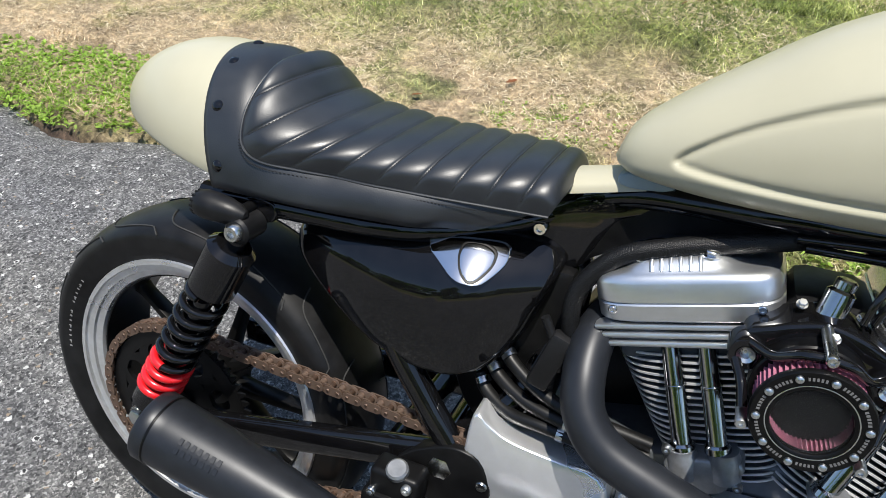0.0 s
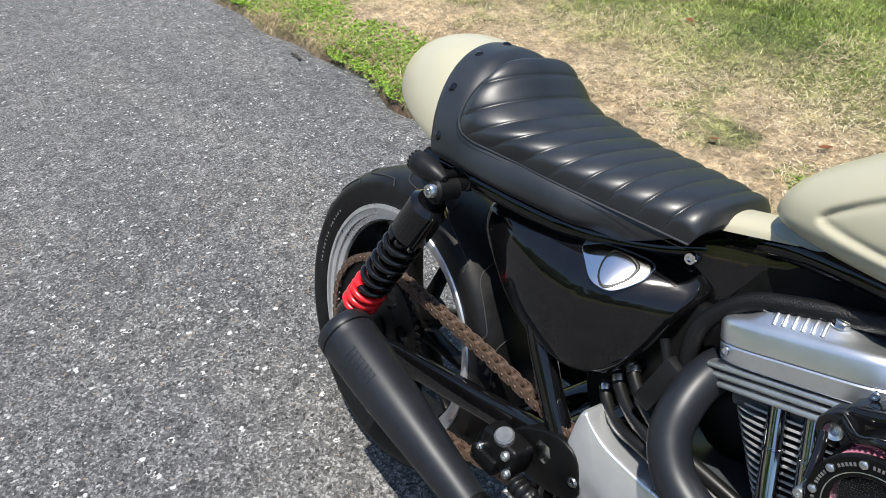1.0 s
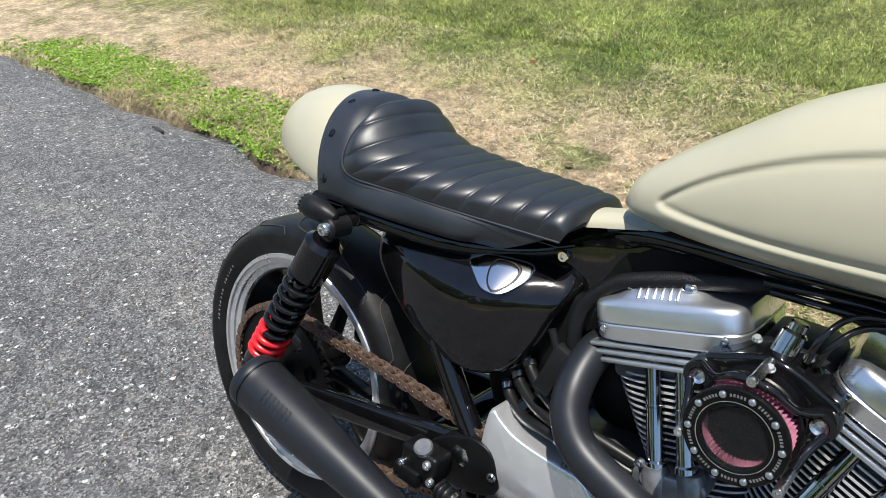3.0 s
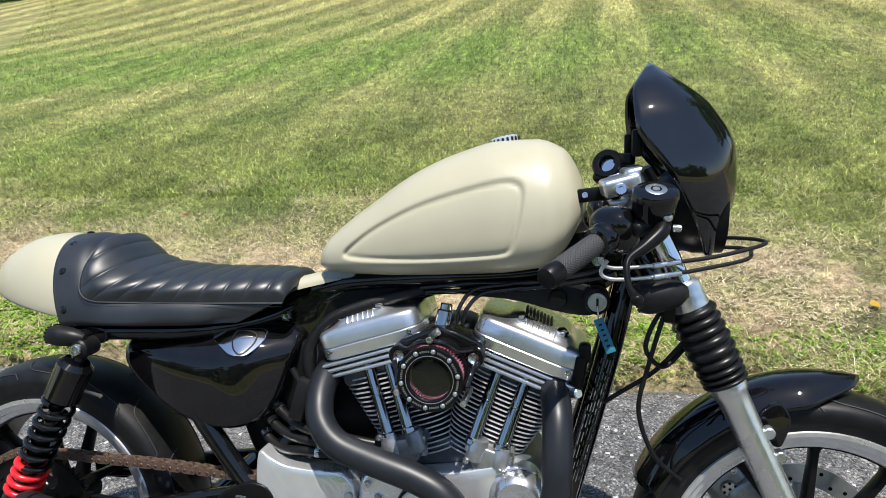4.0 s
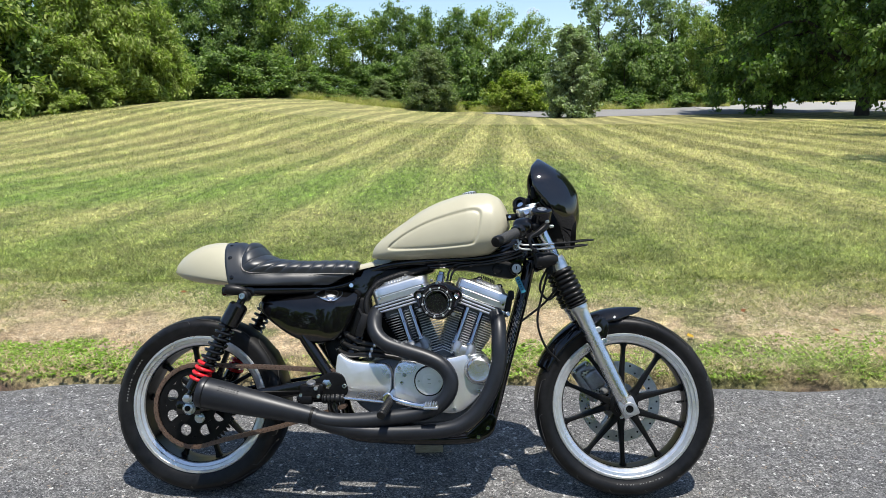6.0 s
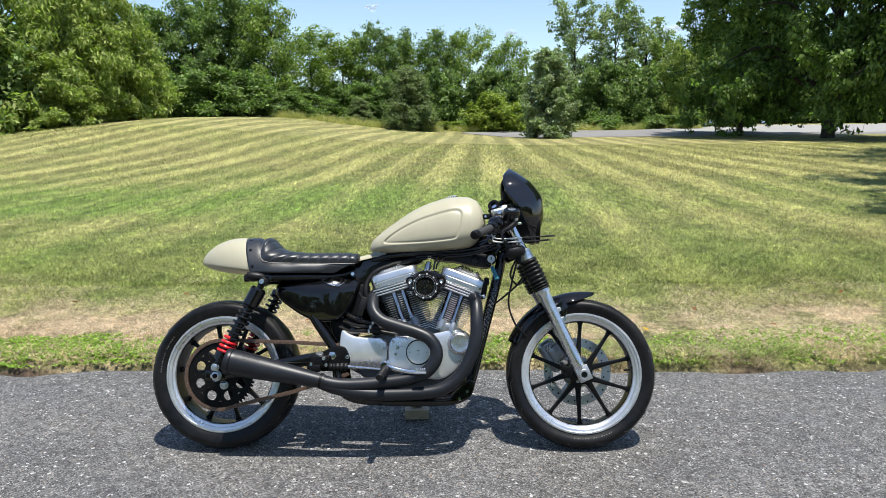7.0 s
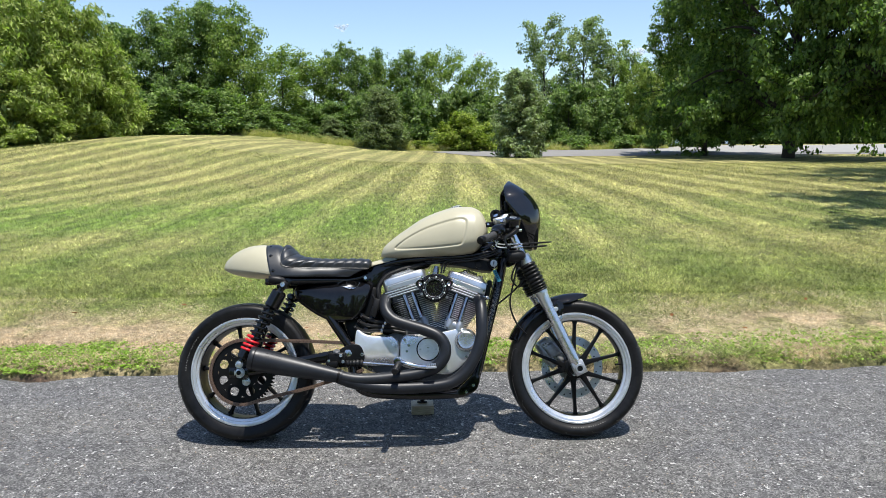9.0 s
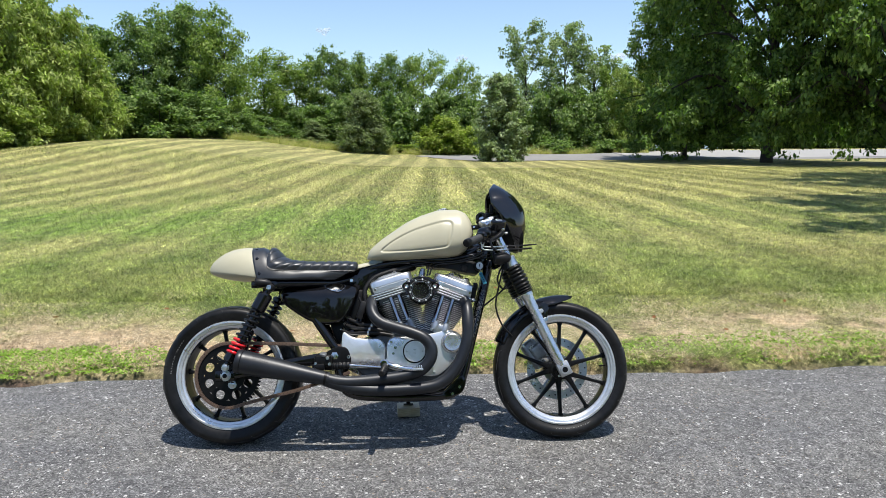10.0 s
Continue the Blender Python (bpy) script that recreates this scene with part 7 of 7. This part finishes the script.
# -- handlebar and controls
g = Geo()
tube(g, [(1.205, 0.0, 0.992), (1.207, -0.06, 0.992), (1.212, -0.115, 0.985), (1.200, -0.155, 0.965), (1.160, -0.199, 0.925), (1.086, -0.303, 0.883)], 0.0112, 18, 8)
tube(g, [(1.205, 0.0, 0.992), (1.207, 0.06, 0.992), (1.212, 0.115, 0.985), (1.200, 0.155, 0.965), (1.160, 0.199, 0.925), (1.086, 0.303, 0.883)], 0.0112, 18, 8)
bar = part("handlebar", g, SATIN, bike, "low black swept handlebar")
GA, GB = Vector((1.146, -0.220, 0.917)), Vector((1.086, -0.303, 0.883))
for s in (-1, 1):
    f = lambda v: Vector((v.x, v.y * (-s), v.z))
    g = Geo()
    rod(g, f(GA), f(GB), 0.0172, 28, bev=0.002)
    grip = part("hand_grip", g, GRIP, bar, "dark grey knurled rubber grip")
    g = Geo()
    m, L = frame_to(f(GB), f(GB + (GB - GA).normalized() * 0.028))
    turned(g, [(0.0175, -0.004), (0.0186, 0.0), (0.0186, 0.018), (0.016, 0.024), (0.010, 0.0265), (0.0, 0.0265)], m, 28)
    part("bar_end", g, SATIN, bar)
    g = Geo()
    m, L = frame_to(f(GA), f(GA - (GB - GA).normalized() * 0.06))
    turned(g, [(0.0182, -0.006), (0.0235, -0.004), (0.0245, 0.004), (0.0205, 0.008), (0.0245, 0.012), (0.026, 0.018), (0.026, 0.022)], m, 28)
    box(g, (0.0, 0.0, 0.049), (0.076, 0.078, 0.060), 0.027, m, 5)
    part("switch_housing", g, BLACK, bar, "rounded black switch housing")
g = Geo()
for y in (-0.035, 0.035):
    box(g, (1.212, y, 0.990), (0.042, 0.030, 0.050), 0.008, None, 3)
    box(g, (1.226, y, 0.965), (0.036, 0.034, 0.024), 0.006)
riser = part("bar_clamp", g, ALU, bar, "silver handlebar clamps")
g = Geo()
box(g, (0, 0, 0), (0.052, 0.12, 0.012), 0.004, pose(1.195, -0.04, 0.972, 0, -8, 0))
part("clamp_plate", g, ALU, riser)
g = Geo()
for y, x in ((-0.062, 1.208), (-0.070, 1.180)):
    bolt(g, (x, y - 0.006, 0.975), 0.0085, 0.007, (0, -0.9, 0.35))
bolt(g, (1.150, -0.095, 0.873), 0.013, 0.012, (0, -1, 0.1))
pieces("clamp_bolt", g, CHROME, riser)

# open clamp ring and bright clamp beside the bar
g = Geo()
m = pose(1.168, -0.062, 1.033, 72, 0, -18)
turned(g, [(0.0150, -0.016), (0.0235, -0.016), (0.0265, -0.012), (0.0265, 0.012), (0.0235, 0.016), (0.0150, 0.016)], m, 36, closed=True)
box(g, (0.026, 0.010, 0.0), (0.034, 0.020, 0.026), 0.006, m, 3)
box(g, (-0.004, -0.022, 0.0), (0.040, 0.016, 0.026), 0.006, m, 3)
cup = part("clamp_ring", g, SATIN, bar, "open black clamp ring")
g = Geo()
turned(g, [(0.0, 0.002), (0.0125, 0.002), (0.0148, 0.0), (0.0148, -0.006)], m, 28)
part("cap_bolt", g, CHROME, cup, "bright recessed bolt head")
g = Geo()
box(g, (0, 0, 0), (0.030, 0.030, 0.022), 0.005, pose(1.180, -0.070, 1.012, 6, -18, 10), 3)
part("clamp_base", g, CHROME, cup, "bright clamp base")
g = Geo()
box(g, (0, 0, 0), (0.066, 0.040, 0.030), 0.007, pose(1.186, -0.112, 1.002, 8, -14, 12), 3)
box(g, (0, 0, 0), (0.036, 0.046, 0.044), 0.008, pose(1.208, -0.096, 1.010, 4, -14, 12), 3)
part("bar_bracket", g, ALU, bar, "bright aluminium bar bracket")
g = Geo()
box(g, (0, 0, 0), (0.070, 0.008, 0.024), 0.004, pose(1.150, -0.092, 0.986, 0, -6, 6))
part("link_plate", g, SATIN, bar)
g = Geo()
bolt(g, (1.186, -0.136, 0.994), 0.0105, 0.008, (-0.1, -0.95, 0.25))
bolt(g, (1.128, -0.098, 0.984), 0.0060, 0.004, (-0.1, -0.95, 0.25))
pieces("bracket_bolt", g, CHROME, bar)

# brake master cylinder and lever
g = Geo()
m = pose(1.232, -0.200, 0.978, 27, -6, 18)
o = [(0.040 * math.cos(a) * (1.0 if k % 2 else 0.96), 0.034 * math.sin(a)) for k, a in enumerate([2 * math.pi * (k + 0.5) / 8 for k in range(8)])]
rows = []
for zz, sc in ((-0.030, 0.0), (-0.030, 0.70), (-0.024, 0.86), (0.008, 0.93), (0.0085, 0.97), (0.016, 0.97), (0.0205, 0.91), (0.0225, 0.74), (0.0225, 0.0)):
    rows.append([tuple(m @ Vector((u * sc, w * sc, zz))) for u, w in rounded(o, 1)])
grid(g, rows, close=True)
master = part("brake_reservoir", g, BLACK, bike, "black brake fluid reservoir", 25)
g = Geo()
turned(g, [(0.0085, 0.0235), (0.0155, 0.0235), (0.0165, 0.0230), (0.0165, 0.022)], m, 28)
turned(g, [(0.0, 0.0240), (0.0055, 0.0240), (0.006, 0.0225)], m, 16)
part("reservoir_ring", g, STEEL, master)
g = Geo()
tube(g, [(1.225, -0.190, 0.948, 0.010), (1.243, -0.212, 0.938, 0.0125), (1.217, -0.236, 0.914, 0.0105), (1.192, -0.258, 0.898, 0.0062), (1.187, -0.275, 0.882, 0.0050), (1.190, -0.300, 0.862, 0.0050), (1.196, -0.314, 0.852, 0.0062), (1.199, -0.320, 0.847, 0.0100), (1.201, -0.325, 0.842, 0.0050)], None, 14, 6)
part("brake_lever", g, SATIN, master, "black brake lever with ball end")
g = Geo()
box(g, (0, 0, 0), (0.062, 0.034, 0.026), 0.009, pose(1.226, -0.192, 0.942, 24, -6, 18), 3)
part("master_cylinder", g, PLASTIC, master)
g = Geo()
bolt(g, (1.250, -0.210, 0.954), 0.008, 0.006, (0, -0.4, 0.9))
bolt(g, (1.262, -0.205, 0.938), 0.006, 0.010, (1, -0.3, 0))
pieces("lever_bolt", g, STEEL, master)

# throttle cables: bright elbows, then black loops
for dz, dy, loop in ((0.0, 0.0, 1.425), (-0.016, -0.012, 1.402)):
    g = Geo()
    tube(g, [(1.150 + 0.012 * (dz < 0), -0.205 + dy, 0.905 + dz), (1.152, -0.206 + dy, 0.886 + dz), (1.168, -0.206 + dy, 0.876 + dz), (1.21, -0.196 + dy, 0.876 + dz), (1.262, -0.178 + dy, 0.880 + dz)], 0.0031, 12, 8)
    rod(g, (1.232, -0.190 + dy, 0.877 + dz), (1.276, -0.172 + dy, 0.881 + dz), 0.0048, 12)
    part("cable_elbow", g, STEEL, bar, "bright cable elbow")
    g = Geo()
    tube(g, [(1.270, -0.175 + dy, 0.881 + dz), (1.33, -0.150, 0.887 + dz), (1.385, -0.118, 0.895 + dz), (loop, -0.075, 0.902 + dz * 1.1), (1.40, -0.040, 0.905 + dz * 1.1), (1.34, -0.010, 0.902 + dz), (1.27, -0.005, 0.892 + dz), (1.20, -0.03, 0.86 + dz), (1.15, -0.06, 0.84)], 0.0034, 10, 8)
    part("throttle_cable", g, PLASTIC, bar, "thin black throttle cable loop")
# brake hoses
for pts in ([(1.258, -0.12, 0.80), (1.235, -0.125, 0.755), (1.232, -0.12, 0.72), (1.262, -0.10, 0.690), (1.30, -0.08, 0.72)], [(1.262, -0.125, 0.80), (1.236, -0.12, 0.70), (1.222, -0.10, 0.61), (1.250, -0.085, 0.525), (1.30, -0.06, 0.47)],
            [(1.295, -0.10, 0.735), (1.25, -0.09, 0.680), (1.19, -0.07, 0.630), (1.13, -0.06, 0.585)]):
    g = Geo()
    tube(g, pts, 0.0042, 10, 8)
    part("brake_hose", g, PLASTIC, bike, "thin black brake hose")

# turn signals
def signal(a, b, r, label, crown):
    g = Geo()
    m, L = frame_to(a, b)
    turned(g, [(0.0, 0.0), (r * 0.80, 0.0), (r * 0.92, 0.006), (r, 0.014), (r, 0.027), (r * 0.92, L * 0.6), (r * 0.70, L * 0.82), (r * 0.35, L * 0.97), (0.0, L)], m, 32)
    ob = part("turn_signal", g, PLASTIC, bike, label)
    g = Geo()
    for k in range(14 if crown else 0):
        a_ = 2 * math.pi * k / 14
        box(g, (r * 0.78 * math.cos(a_), r * 0.78 * math.sin(a_), 0.001), (0.004, 0.004, 0.006), 0.001, m)
    pieces("lens_crown", g, PLASTIC, ob)
    return ob


s1 = signal((0.126, -0.172, 0.729), (0.200, -0.168, 0.723), 0.0195, "matt black bullet turn signal", True)
g = Geo()
rod(g, (0.185, -0.17, 0.724), (0.185, -0.120, 0.726), 0.008, 14)
part("signal_stem", g, SATIN, s1)
s2 = signal((1.212, -0.168, 0.822), (1.292, -0.158, 0.832), 0.0285, "matt black bullet turn signal", True)
g = Geo()
rod(g, (1.275, -0.16, 0.828), (1.290, -0.115, 0.815), 0.008, 14)
box(g, (1.265, -0.135, 0.800), (0.02, 0.012, 0.05), 0.004)
part("signal_stem", g, SATIN, s2)

# -- fairing
FC_X = curve1([(0.0, 1.345), (0.2, 1.366), (0.42, 1.382), (0.6, 1.378), (0.78, 1.340), (0.92, 1.275), (1.0, 1.238)])
FC_Z = curve1([(0.0, 0.872), (0.2, 0.930), (0.42, 1.000), (0.6, 1.062), (0.78, 1.130), (0.92, 1.183), (1.0, 1.209)])
FS_X = curve1([(0.0, 1.332), (0.2, 1.312), (0.42, 1.288), (0.6, 1.254), (0.78, 1.208), (0.90, 1.204), (1.0, 1.236)])
FS_Z = curve1([(0.0, 0.880), (0.2, 0.926), (0.42, 0.978), (0.6, 1.030), (0.78, 1.098), (0.90, 1.152), (1.0, 1.207)])
FS_Y = curve1([(0.0, 0.050), (0.2, 0.085), (0.42, 0.116), (0.6, 0.130), (0.78, 0.126), (0.90, 0.095), (1.0, 0.012)])
g = Geo()
rows = []
for k in range(49):
    v = k / 48
    row = []
    for e in range(41):
        u = e / 40 * 2 - 1
        a = u * math.pi / 2
        q = 1 - math.cos(a)
        row.append((FC_X(v) + (FS_X(v) - FC_X(v)) * q ** 1.15, FS_Y(v) * math.copysign(abs(math.sin(a)) ** 0.9, u) if abs(u) > 1e-6 else 0.0, FC_Z(v) + (FS_Z(v) - FC_Z(v)) * q))
    rows.append(row)
grid(g, rows)
fairing = part("headlight_fairing", g, LACQUER, bike, "gloss black quarter fairing", 180)
sol = fairing.modifiers.new("thick", "SOLIDIFY")
sol.thickness, sol.offset = 0.004, 1
g = Geo()
turned(g, [(0.0, 0.11), (0.045, 0.10), (0.070, 0.07), (0.080, 0.03), (0.080, -0.02), (0.0, -0.02)], Matrix.Translation((1.345, 0, 0.955)) @ Matrix.Rotation(radians(-90), 4, "Y"), 36)
part("headlight_bucket", g, SATIN, fairing)
g = Geo()
for s in (-1, 1):
    tube(g, [(1.245, 0.10 * s, 0.95), (1.24, 0.115 * s, 1.00), (1.225, 0.125 * s, 1.03)], 0.008, 10)
    box(g, (1.212, 0.105 * s, 1.070), (0.018, 0.012, 0.045), 0.004)
pieces("fairing_bracket", g, SATIN, fairing)

# -- side stand
g = Geo()
INV = bike.matrix_world.inverted()
foot = INV @ Vector((0.806, 0.285, 0.052))
tube(g, [(0.80, 0.10, 0.225), (0.80, 0.16, 0.180), tuple(foot + Vector((0, -0.02, 0.02))), tuple(foot)], 0.011, 14, 6)
box(g, tuple(foot), (0.05, 0.035, 0.010), 0.003)
box(g, (0.80, 0.09, 0.215), (0.07, 0.05, 0.05), 0.008)
part("side_stand", g, BLACK, bike, "black side stand")

# ---- small things ----
g = Geo()
box(g, (0, 0, 0), (0.112, 0.09, 0.046), 0.003)
block = new("wood_block", g.mesh("wood_block", TIMBER))
block.matrix_world = pose(0.806, 0.285, 0.0225, 0, 0, 4)
tagged(block, "offcut of pale softwood lying on asphalt under the side stand", "wood block")


def fallen_leaf(x, y, size, mat, label, spin, tilt):
    g = Geo()
    o = rounded([(-1, 0), (-0.55, 0.42), (-0.1, 0.5), (0.1, 0.75), (0.3, 0.45), (0.65, 0.4), (1, 0), (0.65, -0.4), (0.3, -0.45), (0.1, -0.75), (-0.1, -0.5), (-0.55, -0.42)], 1)
    n = len(o)
    verts = [(q[0] * size, q[1] * size, 0.25 * size * abs(q[1]) + 0.1 * size * q[0] ** 2) for q in o] + [(0, 0, 0)]
    faces = [(i, (i + 1) % n, n) for i in range(n)]
    g.add(verts, faces)
    g.add([(a, b, c - 0.0008) for a, b, c in verts], [tuple(reversed(f)) for f in faces])
    ob = new("fallen_leaf", g.mesh("fallen_leaf", mat, 60))
    z = terrain(x, y) if y > drive_edge(x) else 0.0
    ob.matrix_world = pose(x, y, z + 0.022, tilt, tilt * 0.5, spin)
    tagged(ob, label, "leaf", "leaves on the grass")


fallen_leaf(2.225, 1.61, 0.032, YLEAF, "yellow fallen leaf lying on the verge", 40, 25)
rnd = random.Random(3)
for x, y in ((-0.35, 1.62), (-0.05, 1.85), (3.1, 1.72), (-1.2, 2.6), (-2.0, 2.4), (0.45, 2.9), (2.7, 2.1), (-0.9, 3.6), (1.6, 3.3), (4.0, 2.6)):
    fallen_leaf(x, y, rnd.uniform(0.02, 0.03), BLEAF, "brown fallen leaf lying on dry grass", rnd.uniform(0, 360), rnd.uniform(5, 30))
g = Geo()
tube(g, [(-2.38, 0.915, 0.004), (-2.33, 0.92, 0.007), (-2.27, 0.91, 0.004)], 0.006, 8)
tagged(new("twig", g.mesh("twig", TWIG)), "short dark twig lying on the asphalt", "twig")
